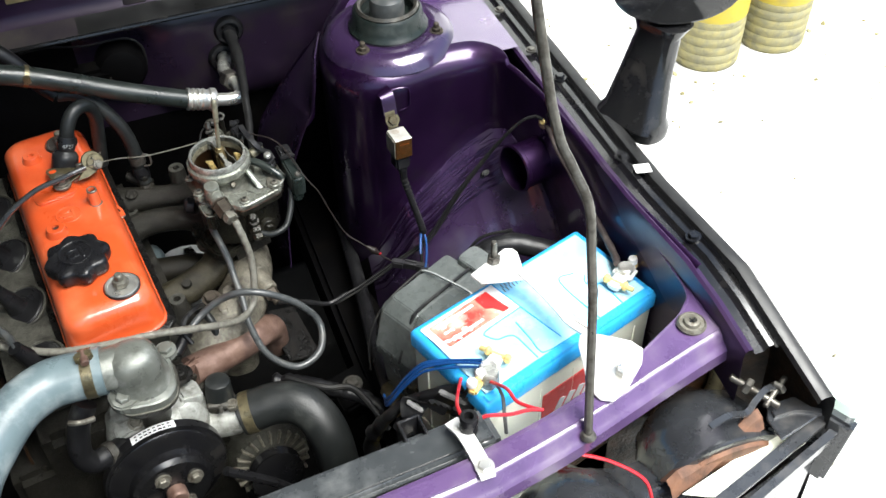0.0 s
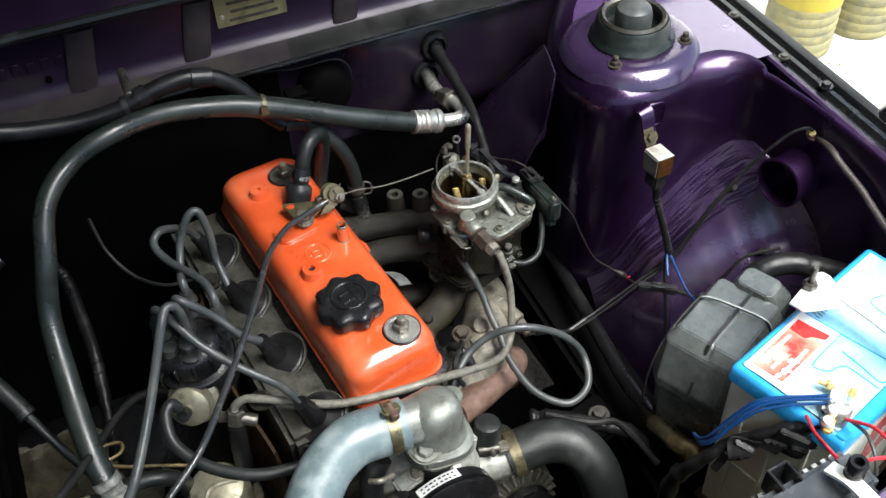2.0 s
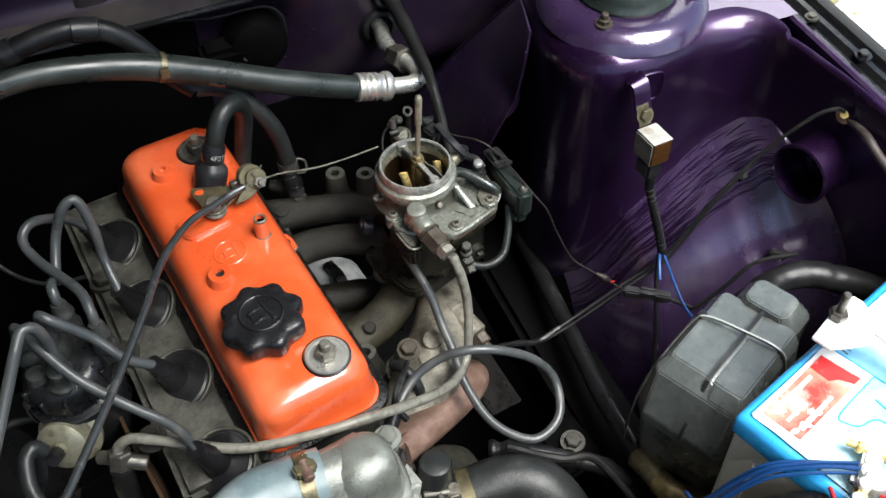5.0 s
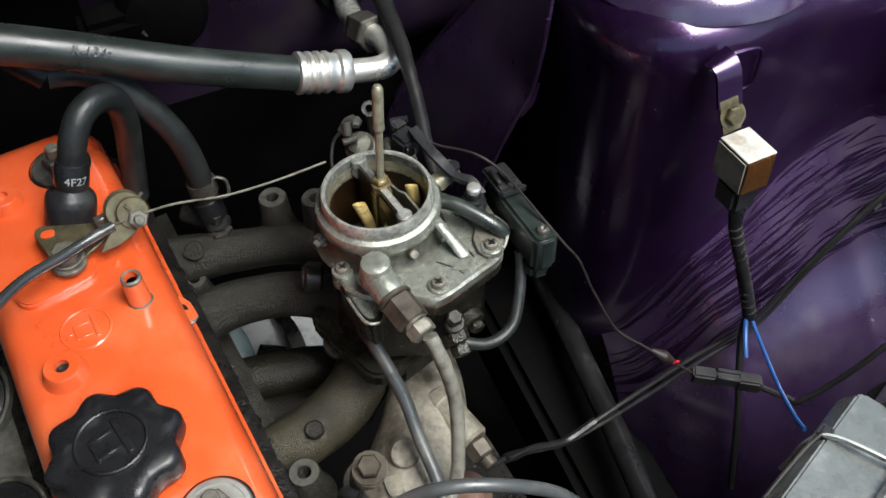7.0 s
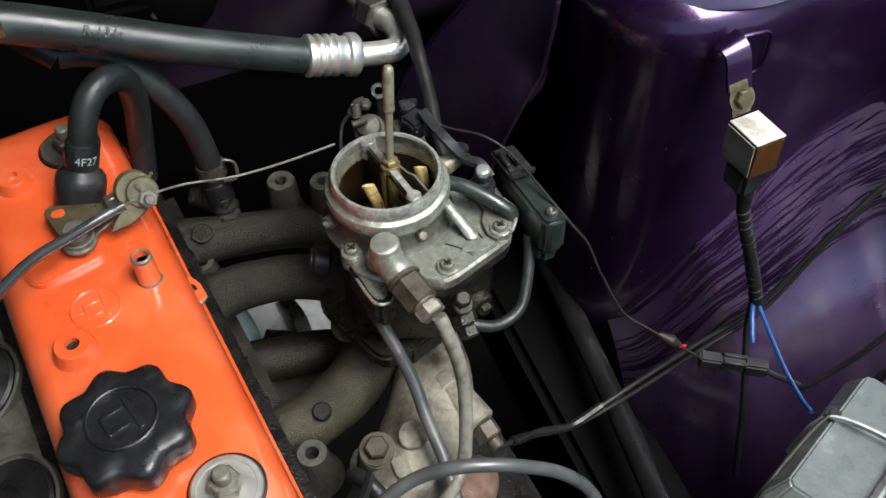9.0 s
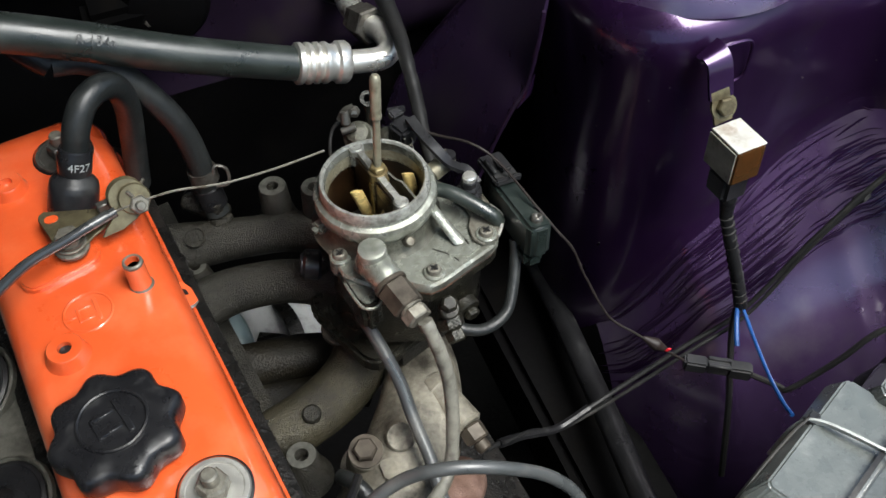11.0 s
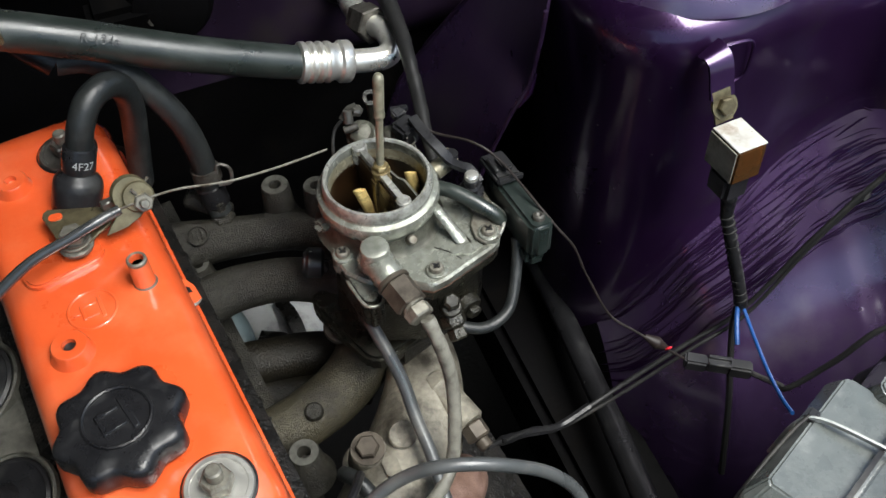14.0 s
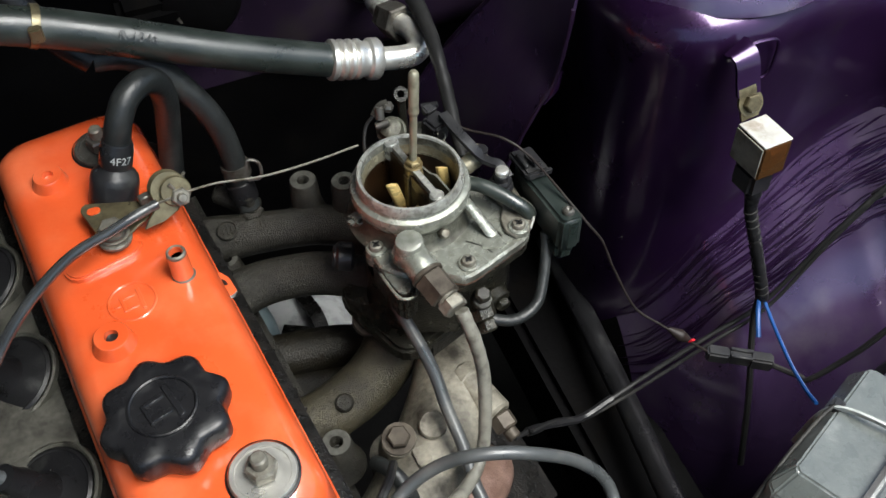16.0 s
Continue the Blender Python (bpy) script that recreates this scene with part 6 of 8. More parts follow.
def left_side_items():
    f = thing("oil_filter", "black spin-on oil filter with faded print", "oil filter")
    mo = axis((-0.245, 0.980, 0.575), (-0.300, 0.935, 0.640))
    part("can", moved(lathe([(0.036, -0.02), (0.040, 0.0), (0.040, 0.060), (0.038, 0.070), (0.030, 0.075), (0.012, 0.076), (0, 0.074)], 34), mo), M_BLACKPLASTIC, f)
    for k in range(5):
        part("print_bar", moved(rbox(0.004, 0.0008, 0.009, 0.0002, 1), mo @ pose(-0.014 + 0.007 * k, -0.0402 + 0.0008 * abs(k - 2), 0.030)), M_BLUEHOSE, f)
    p = thing("fuel_filter", "scuffed bare metal fuel pump bowl", "fuel pump")
    mp = axis((-0.217, 0.838, 0.600), (-0.224, 0.820, 0.70))
    part("bowl", moved(lathe([(0.036, -0.03), (0.037, 0.0), (0.0385, 0.004), (0.0385, 0.010), (0.034, 0.013), (0.0335, 0.040), (0.028, 0.052), (0.018, 0.057), (0, 0.058)], 34), mp), M_PALEBRASS, p)
    part("band", moved(lathe([(0.0392, 0.003), (0.0410, 0.003), (0.0410, 0.008), (0.0392, 0.008)], 34), mp), M_PALEBRASS, p)
    part("rib", moved(tube([(-0.010, -0.02, 0.050), (-0.006, -0.004, 0.058), (0.012, 0.004, 0.058), (0.024, 0.004, 0.050)], 0.003, 8), mp), M_PALEBRASS, p)
    part("base", moved(rbox(0.075, 0.05, 0.03, 0.004), pose(-0.212, 0.86, 0.56, 0, 0, 20)), M_CAST, p, "oily pump base")
    u = thing("fuel_union", "bare metal hose union with rubber elbow", "fuel union")
    part("union", join(hexagon((-0.182, 0.850, 0.715), (-0.178, 0.856, 0.731), 0.010), rod((-0.180, 0.853, 0.722), (-0.160, 0.845, 0.716), 0.007, 14, 0.001), rod((-0.184, 0.858, 0.720), (-0.197, 0.866, 0.716), 0.006, 14, 0.001)), M_DARKSTEEL, u)
    part("elbow", tube([(-0.182, 0.850, 0.716), (-0.184, 0.846, 0.690), (-0.186, 0.842, 0.655), (-0.188, 0.838, 0.63)], 0.010, 12), M_RUBBER, u, "black rubber elbow")
    # coolant pipes at the far side
    solo("heater_pipe", join(tube([(-0.47, 1.10, 0.735), (-0.416, 1.025, 0.720), (-0.392, 0.989, 0.700), (-0.384, 0.975, 0.690)], 0.0095, 14), lathe_at((-0.387, 0.980, 0.694), (-0.3835, 0.974, 0.689), 0.0103), tube([(-0.384, 0.975, 0.690), (-0.363, 0.943, 0.660), (-0.341, 0.918, 0.620), (-0.32, 0.89, 0.58)], 0.0050, 12)), M_RUBBER_GREY, "dusty grey hose sleeved over a thin pipe", "hose")
    b = thing("braided_hose", "dirty cream braided hose joined to dark rubber", "hose")
    part("braid", tube([(-0.44, 0.80, 0.702), (-0.401, 0.818, 0.700), (-0.369, 0.834, 0.690), (-0.334, 0.844, 0.682)], 0.0088, 14, 10), M_BRAID, b, "dirty cream braided sleeve")
    for k in range(6):
        q = Vector((-0.41, 0.815, 0.700)).lerp(Vector((-0.338, 0.843, 0.683)), k / 5)
        part("wrap", moved(lathe([(0.0086, -0.0009), (0.0094, -0.0009), (0.0094, 0.0009), (0.0086, 0.0009)], 16), axis(q, q + Vector((0.93, 0.33, -0.18)))), M_WIRE_BLACK, b)
    part("rubber", tube([(-0.340, 0.842, 0.684), (-0.318, 0.846, 0.680), (-0.290, 0.848, 0.682), (-0.266, 0.846, 0.676), (-0.250, 0.846, 0.655), (-0.245, 0.846, 0.61)], 0.0088, 14), M_RUBBER_GREY, b, "dark blue-black rubber end")
    solo("black_cable", tube([(-0.44, 0.75, 0.765), (-0.401, 0.779, 0.760), (-0.360, 0.811, 0.750), (-0.319, 0.869, 0.730), (-0.283, 0.925, 0.710), (-0.255, 0.941, 0.700), (-0.225, 0.935, 0.695)], 0.0042, 10), M_WIRE_BLACK, "black sheathed cable to the distributor", "cable")
    solo("wire_loop", tube([(-0.335, 0.890, 0.69), (-0.318, 0.880, 0.692), (-0.300, 0.886, 0.690), (-0.300, 0.900, 0.688), (-0.320, 0.902, 0.688), (-0.334, 0.893, 0.690), (-0.31, 0.875, 0.685), (-0.26, 0.86, 0.675), (-0.215, 0.85, 0.66)], 0.0018, 8), M_VENTURI, "thin coppery pipe with an end loop", "pipe")
    solo("dipstick_wire", tube([(-0.262, 1.128, 0.80), (-0.255, 1.105, 0.765), (-0.235, 1.08, 0.74), (-0.205, 1.06, 0.73), (-0.17, 1.05, 0.735)], 0.0022, 8), M_WIRE_BLACK, "thin black wire down the bulkhead", "wire")
    corr = [(-0.335, 1.25, 0.640), (-0.323, 1.227, 0.630), (-0.318, 1.18, 0.610), (-0.315, 1.125, 0.590), (-0.318, 1.085, 0.566), (-0.325, 1.0, 0.53)]
    solo("corrugated_conduit", tube(corr, [0.009 if k % 2 else 0.0075 for k in range(61)], 12, 15), M_RUBBER, "black corrugated wiring conduit", "conduit")
    r = thing("ignition_coil", "dark cylindrical solenoid on the far inner wing", "solenoid")
    part("body", rod((-0.46, 1.10, 0.745), (-0.40, 1.13, 0.755), 0.022, 20, 0.003), M_BLACKPLASTIC, r)
    part("spring", tube([(-0.40, 1.13, 0.755), (-0.37, 1.15, 0.76)], 0.008, 12, 6), M_RUBBER, r)


left_side_items()


def thermostat():
    ob = thing("thermostat_housing", "stained cast alloy thermostat elbow", "thermostat housing")
    c = Vector((-0.004, 0.744, 0))
    part("dome", loft([[c + Vector((a, b + 0.10 * (0.76 - z), z)) for a, b in rounded(sx, sy, r, 6)] for z, sx, sy, r in ((0.738, 0.064, 0.066, 0.027), (0.744, 0.060, 0.060, 0.026), (0.752, 0.057, 0.056, 0.025), (0.766, 0.056, 0.054, 0.025), (0.778, 0.051, 0.049, 0.022), (0.786, 0.040, 0.038, 0.017), (0.7895, 0.024, 0.022, 0.010), (0.790, 0.010, 0.010, 0.004))]), M_THERMO, ob, sharp=60)
    part("outlet", tube([(0.000, 0.748, 0.763), (-0.016, 0.746, 0.765), (-0.034, 0.744, 0.768), (-0.060, 0.744, 0.770)], [0.025, 0.0235, 0.022, 0.0215], 22), M_THERMO, ob)
    part("flange", loft([[Vector((-0.004, 0.745, z)) + Vector((a, b, -0.12 * a)) for a, b in rounded(s, s + 0.006, 0.026, 6)] for z, s in ((0.727, 0.068), (0.728, 0.070), (0.737, 0.070), (0.7385, 0.067))]), M_THERMO, ob)
    part("bolt_ear", prism([(-0.040, 0.732), (-0.036, 0.715), (-0.028, 0.708), (-0.016, 0.708), (-0.004, 0.716), (0.002, 0.732)], 0.731, 0.742, 0.002), M_THERMO, ob)
    part("bolt_ear", prism([(0.016, 0.770), (0.030, 0.764), (0.040, 0.772), (0.038, 0.786), (0.024, 0.790)], 0.727, 0.736, 0.002), M_THERMO, ob)
    part("lower_body", loft([[Vector((-0.002, 0.750 + 0.006 * (0.72 - z) / 0.06, z)) + Vector((a, b, 0)) for a, b in rounded(sx, sx, sx * 0.42, 6)] for z, sx in ((0.640, 0.034), (0.686, 0.036), (0.693, 0.052), (0.703, 0.066), (0.714, 0.071), (0.722, 0.072), (0.7265, 0.069))]), M_HEAD, ob, "grimy cast water outlet", 60)
    part("gasket", loft([[Vector((-0.004, 0.745, z)) + Vector((a, b, -0.12 * a)) for a, b in rounded(0.0715, 0.0775, 0.027, 6)] for z in (0.7255, 0.7270)]), M_PALEPIPE, ob, "pale gasket edge")
    part("bolt", bolt((-0.023, 0.721, 0.742), (-0.020, 0.700, 1), 0.0080, 0.007), M_THERMO, ob)
    part("bolt", bolt((0.028, 0.776, 0.736), (0.036, 0.765, 1), 0.0080, 0.007), M_THERMO, ob)
    h = thing("upper_radiator_hose", "faded blue-grey upper radiator hose with clamp", "hose")
    part("hose", tube([(-0.034, 0.744, 0.768), (-0.060, 0.745, 0.769), (-0.090, 0.743, 0.770), (-0.122, 0.724, 0.769), (-0.150, 0.690, 0.763), (-0.172, 0.650, 0.755), (-0.18, 0.59, 0.74), (-0.18, 0.53, 0.735)], 0.0255, 24, 8), M_BLUEHOSE, h)
    m = axis((-0.043, 0.744, 0.7685), (-0.060, 0.745, 0.769))
    c = part("clamp", moved(lathe([(0.0250, 0), (0.0266, 0), (0.0266, 0.011), (0.0250, 0.011)], 30), m), M_GOLDZINC, h, "worm-drive clamp")
    part("worm", moved(rbox(0.018, 0.010, 0.010, 0.002), pose(-0.047, 0.742, 0.793, 0, 0, 10)), M_GOLDZINC, c)
    part("worm_screw", rod((-0.047, 0.748, 0.799), (-0.046, 0.731, 0.799), 0.0045, 10, 0.001), M_RUSTPIPE, c)


thermostat()


def water_pump():
    ob = thing("water_pump", "water pump with a large black pulley", "water pump")
    a0, d = Vector((-0.014, 0.749, 0.598)), Vector((0.16, -0.95, 0.06)).normalized()
    m = axis(a0, a0 + d) @ Matrix.Scale(0.945, 4)
    part("housing", moved(lathe([(0.055, -0.06), (0.050, -0.02), (0.032, 0.0), (0.025, 0.02)], 26), m), M_ALLOY, ob, "cast alloy housing")
    part("pulley", moved(lathe([(0.030, 0.018), (0.068, 0.016), (0.070, 0.019), (0.064, 0.027), (0.070, 0.035), (0.072, 0.038), (0.069, 0.041), (0.056, 0.043), (0.050, 0.046), (0.049, 0.058), (0.044, 0.063), (0.018, 0.065), (0, 0.065)], 48), m), M_BLACK_PAINT, ob, "black belt pulley")
    part("belt", moved(lathe([(0.0655, 0.021), (0.0735, 0.021), (0.0735, 0.033), (0.0655, 0.033)], 48), m), M_RUBBER, ob, "rubber fan belt")
    u = d.cross(Vector((0, 0, 1))).normalized()
    v = u.cross(d)
    rim = lambda deg, z, r: a0 + (u * math.cos(radians(deg)) + v * math.sin(radians(deg))) * r * 0.945 + d * z * 0.945
    part("sticker", sheet([[rim(a, z, 0.0738) for a in np.linspace(70, 112, 16)] for z in (0.0215, 0.0328)]), M_LABEL, ob, "white belt print panel")
    for k in range(8):
        a = 74 + 4.4 * k
        for z in (0.0238, 0.0288):
            part("print_bar", sheet([[rim(q, z + dz, 0.0741) for q in (a, a + 2.2 + 0.5 * (k % 3))] for dz in (0, 0.0020)]), M_WIRE_BLACK, ob)
    for k in range(4):
        a = radians(20 + 90 * k)
        p = m @ Vector((0.028 * math.cos(a), 0.028 * math.sin(a), 0.065))
        part("pulley_bolt", bolt(p, p + d, 0.0065, 0.006), M_STEEL, ob)
    part("hub", moved(lathe([(0.012, 0.06), (0.012, 0.078), (0.010, 0.080), (0, 0.080)], 20), m), M_RUSTPIPE, ob, "rust-tinted hub nose")
    # inlet neck and sender
    part("inlet", tube([(0.030, 0.775, 0.600), (0.060, 0.768, 0.600), (0.092, 0.762, 0.603)], 0.0215, 20), M_BRIGHTCAST, ob)
    part("cap", moved(lathe([(0.0160, 0), (0.0165, 0.004), (0.0150, 0.034), (0.0140, 0.0365), (0.011, 0.0380), (0, 0.0375)], 30), axis((0.068, 0.776, 0.620), (0.0715, 0.780, 0.66))), M_RUBBER_GREY, ob, "dark grey rubber blanking cap")
    part("cap_clip", moved(lathe([(0.0166, 0.003), (0.0180, 0.003), (0.0180, 0.0055), (0.0166, 0.0055)], 24), axis((0.068, 0.776, 0.620), (0.0715, 0.780, 0.66))), M_DARKSTEEL, ob)
    part("cap_neck", tube([(0.040, 0.785, 0.590), (0.055, 0.782, 0.606), (0.068, 0.776, 0.622)], [0.020, 0.019, 0.0165], 18), M_HEAD, ob, "grimy cast neck")
    part("pump_body", loft([[Vector((-0.006, 0.774, z)) + Vector((a, b, 0)) for a, b in rounded(sx, sy, 0.016, 5)] for z, sx, sy in ((0.54, 0.12, 0.056), (0.63, 0.116, 0.056), (0.652, 0.104, 0.050), (0.660, 0.090, 0.038))]), M_BRIGHTCAST, ob, "bright cast pump body")
    for x, y, z, sx, sy, sz, a, b in ((-0.034, 0.752, 0.646, 0.030, 0.020, 0.016, 12, -8), (-0.006, 0.756, 0.652, 0.010, 0.034, 0.016, 8, 0), (0.034, 0.772, 0.644, 0.026, 0.030, 0.020, -8, 14), (0.014, 0.750, 0.648, 0.014, 0.022, 0.014, 15, 6), (-0.045, 0.762, 0.60, 0.020, 0.03, 0.03, 0, -20)):
        part("casting_rib", moved(rbox(sx, sy, sz, 0.003, 2), pose(x, y, z, a, b, 10)), M_BRIGHTCAST, ob)
    part("casting_bolt", bolt((-0.026, 0.750, 0.662), (-0.02, 0.70, 0.80), 0.006, 0.005), M_STEEL, ob)
    h = thing("lower_radiator_hose", "fat black lower radiator hose with clamp", "hose")
    part("hose", tube([(0.086, 0.763, 0.602), (0.105, 0.762, 0.606), (0.135, 0.758, 0.610), (0.163, 0.742, 0.606), (0.179, 0.715, 0.580), (0.182, 0.690, 0.53), (0.180, 0.66, 0.45), (0.178, 0.60, 0.40)], 0.0252, 24, 8), M_RUBBER_GREY, h)
    m = axis((0.091, 0.763, 0.603), (0.120, 0.760, 0.608))
    c = part("clamp", moved(lathe([(0.0245, 0), (0.0262, 0), (0.0262, 0.012), (0.0245, 0.012)], 30), m), M_GOLDZINC, h, "worm-drive clamp")
    part("worm", join(rod((0.053, 0.766, 0.632), (0.080, 0.759, 0.632), 0.0042, 12, 0.001), hexagon((0.064, 0.757, 0.632), (0.069, 0.757, 0.632), 0.0055)), M_DARKSTEEL, c)
    part("worm_saddle", moved(rbox(0.012, 0.014, 0.010, 0.002), pose(0.080, 0.759, 0.626, 0, 0, -10)), M_STEEL, c)
    # heater stub elbow
    e = thing("bypass_hose", "short black bypass hose elbow with clamp", "hose")
    part("elbow", tube([(-0.064, 0.742, 0.728), (-0.078, 0.732, 0.706), (-0.085, 0.722, 0.676), (-0.078, 0.720, 0.656), (-0.060, 0.728, 0.650), (-0.035, 0.745, 0.640)], 0.0125, 16), M_RUBBER, e)
    part("clamp", moved(lathe([(0.0128, 0), (0.0146, 0), (0.0146, 0.009), (0.0128, 0.009)], 24), axis((-0.064, 0.726, 0.651), (-0.050, 0.735, 0.646))), M_DARKSTEEL, e)
    part("spring_clip", tube([(-0.082, 0.722, 0.728), (-0.074, 0.716, 0.732), (-0.066, 0.718, 0.728), (-0.058, 0.722, 0.724)], 0.003, 8), M_STEEL, e)


water_pump()


def alternator():
    ob = thing("alternator", "finned alloy alternator below the hoses", "alternator")
    a, d = Vector((0.104, 0.806, 0.476)), Vector((0.1, -0.95, 0.25)).normalized()
    m = axis(a, a + d)
    part("case", moved(lathe([(0.045, -0.06), (0.052, -0.05), (0.052, 0.03), (0.046, 0.043), (0.028, 0.047), (0, 0.047)], 36), m), M_HEAD, ob)
    for k in range(22):
        t = 2 * math.pi * k / 22
        part("fin", moved(rbox(0.018, 0.0035, 0.008, 0.001, 1), m @ pose(0.040 * math.cos(t), 0.040 * math.sin(t), 0.040, 0, 0, math.degrees(t))), M_SHOULDER, ob, "alloy vent fin" if k == 0 else "")
    part("pulley", moved(lathe([(0.012, 0.05), (0.034, 0.056), (0.030, 0.064), (0.034, 0.072), (0.012, 0.074), (0, 0.074)], 30), m), M_BLACK_PAINT, ob)
    part("belt", tube([(0.055, 0.667, 0.640), (0.110, 0.670, 0.575), (0.140, 0.672, 0.510)], 0.0055, 8), M_RUBBER, ob, "rubber belt run")


alternator()


def exhaust_and_intake():
    ob = thing("intake_manifold", "sooty cast intake manifold with curved runners", "intake manifold")
    part("runner", tube([(-0.010, 1.096, 0.688), (0.004, 1.095, 0.690), (0.021, 1.0940, 0.690), (0.046, 1.0900, 0.690), (0.071, 1.0850, 0.690), (0.096, 1.0790, 0.690), (0.117, 1.0660, 0.690), (0.135, 1.040, 0.690)], [0.0215, 0.0205, 0.0185, 0.0160, 0.0150, 0.0155, 0.0165, 0.018], 28, 10), M_CAST, ob, "rear runner")
    part("runner", tube([(-0.004, 1.024, 0.684), (0.011, 1.0330, 0.689), (0.036, 1.0390, 0.691), (0.061, 1.0370, 0.692), (0.084, 1.0310, 0.692), (0.106, 1.0190, 0.691), (0.128, 1.000, 0.690)], [0.0205, 0.0185, 0.0168, 0.0160, 0.0160, 0.0165, 0.018], 28, 10), M_CAST, ob, "middle runner")
    part("runner", tube([(0.004, 0.936, 0.634), (0.022, 0.9400, 0.640), (0.041, 0.9410, 0.645), (0.063, 0.9440, 0.650), (0.087, 0.9530, 0.652), (0.108, 0.9670, 0.655), (0.121, 0.9810, 0.665), (0.128, 0.990, 0.682)], [0.024, 0.0215, 0.0200, 0.0200, 0.0205, 0.0210, 0.0215, 0.022], 28, 10), M_CAST_TAN, ob, "front runner")
    part("head_flange", moved(prism([(-0.006, -0.120), (0.010, -0.120), (0.013, -0.06), (0.010, 0.0), (0.015, 0.055), (0.010, 0.118), (-0.006, 0.122)], -0.055, -0.028, 0.004), COVER @ pose(0.050, 0.010, 0)), M_BLACK_CRUST, ob, "crusted black head flange")
    part("riser", moved(rbox(0.066, 0.085, 0.03, 0.008), pose(0.144, 0.988, 0.672, 0, 0, 20)), M_CAST, ob, "carburettor flange")
    for x, y, z, h, r in ((0.0925, 1.0965, 0.698, 0.0260, 0.0104), (0.1195, 1.0780, 0.700, 0.0300, 0.0098), (0.0222, 1.0755, 0.677, 0.0105, 0.0086), (0.0510, 0.9000, 0.668, 0.0145, 0.0102)):
        bore = part("boss", moved(lathe([(r * 1.75, -0.016), (r * 1.38, -0.006), (r * 1.14, 0.004), (r, h - 0.0012), (r * 0.94, h), (r * 0.46, h), (r * 0.40, h - 0.0015), (r * 0.38, h - 0.010), (0, h - 0.010)], 32), pose(x, y, z)), M_CAST, ob)
        part("machined_face", moved(lathe([(r * 0.42, h - 0.0006), (r * 0.46, h + 0.0004), (r * 0.92, h + 0.0004), (r * 0.96, h - 0.0006)], 30, False), pose(x, y, z)), M_FACE, bore, "scuffed machined face")
    part("casting_dot", moved(lathe([(0.0068, -0.001), (0.0060, 0.0010), (0.0057, 0.0034), (0.0048, 0.0042), (0, 0.0042)], 24), axis((0.0665, 0.9345, 0.6690), (0.060, 0.910, 0.73))), M_CAST, ob)
    mk = axis((0.0285, 1.0845, 0.7075), (0.028, 1.06, 0.78))
    part("oval_mark", moved(lathe([(0.0078, -0.001), (0.0078, 0.0014), (0.0068, 0.0018), (0.0062, 0.0006), (0, 0.0006)], 24), mk), M_CAST, ob)
    for k in range(3):
        part("mark_bar", moved(rbox(0.0012, 0.0082, 0.0014, 0.0003, 1), mk @ pose(-0.0030 + 0.0030 * k, 0, 0.0004)), M_CAST, ob)
    part("flange_nut", join(rod((0.1035, 0.9880, 0.676), (0.1030, 0.9860, 0.682), 0.0120, 20, 0.001), hexagon((0.1030, 0.9860, 0.682), (0.1024, 0.9835, 0.692), 0.0090), rod((0.1024, 0.9835, 0.690), (0.1020, 0.982, 0.698), 0.0050, 14, 0.001)), M_BROWNNUT, ob, "oily flange nut and stud")
    part("vacuum_port", join(rod((0.0500, 1.0960, 0.690), (0.0500, 1.0985, 0.7080), 0.0075, 16, 0.001), hexagon((0.0500, 1.0970, 0.7010), (0.0500, 1.0982, 0.7070), 0.0095), rod((0.0500, 1.0990, 0.707), (0.0495, 1.1000, 0.722), 0.0056, 14, 0.001), rod((0.056, 1.104, 0.700), (0.030, 1.128, 0.706), 0.0085, 14, 0.002)), M_CAST, ob)
    # exhaust side
    ex = thing("exhaust_manifold", "stained grey-beige exhaust manifold casting", "exhaust manifold")
    part("casting", loft([[Vector(c) + Vector((a, b, 0)) for a, b in rounded(sx, sy, 0.02, 5)] for c, sx, sy in (((0.105, 0.915, 0.520), 0.05, 0.05), ((0.106, 0.912, 0.575), 0.06, 0.06), ((0.108, 0.908, 0.600), 0.065, 0.065))]), M_SHOULDER, ex)
    part("shoulder", tube([(0.048, 0.838, 0.606), (0.075, 0.852, 0.630), (0.102, 0.872, 0.642), (0.128, 0.902, 0.650), (0.148, 0.942, 0.652), (0.154, 0.985, 0.640)], [0.028, 0.032, 0.034, 0.032, 0.027, 0.026], 28, 10), M_SHOULDER, ex)
    part("web", prism([(0.078, 0.876), (0.096, 0.866), (0.142, 0.905), (0.160, 0.935), (0.142, 0.938), (0.112, 0.912)], 0.650, 0.6725, 0.006, 3), M_SHOULDER, ex)
    part("web", prism([(0.132, 0.880), (0.146, 0.872), (0.152, 0.900), (0.156, 0.930), (0.146, 0.930)], 0.640, 0.6665, 0.005, 3), M_SHOULDER, ex)
    part("hollow", moved(lathe([(0.0085, 0.0002), (0.0075, 0.0010), (0.006, -0.001), (0, -0.002)], 20), axis((0.1440, 0.9350, 0.6735), (0.135, 0.90, 0.74)) @ Matrix.Diagonal((0.8, 1.3, 1, 1))), M_CARB_DARK, ex, "dark hollow in the web")
    part("runner", tube([(-0.004, 1.034, 0.615), (0.021, 1.0290, 0.615), (0.051, 1.0240, 0.615), (0.089, 1.0170, 0.613), (0.120, 1.000, 0.610)], 0.0175, 22), M_OLIVE, ex, "olive-brown exhaust runner")
    part("runner", tube([(0.000, 1.012, 0.600), (0.022, 1.0060, 0.598), (0.052, 1.0000, 0.598), (0.085, 0.9940, 0.598), (0.115, 0.980, 0.605)], 0.0150, 22), M_OLIVE, ex, "olive-brown exhaust runner")
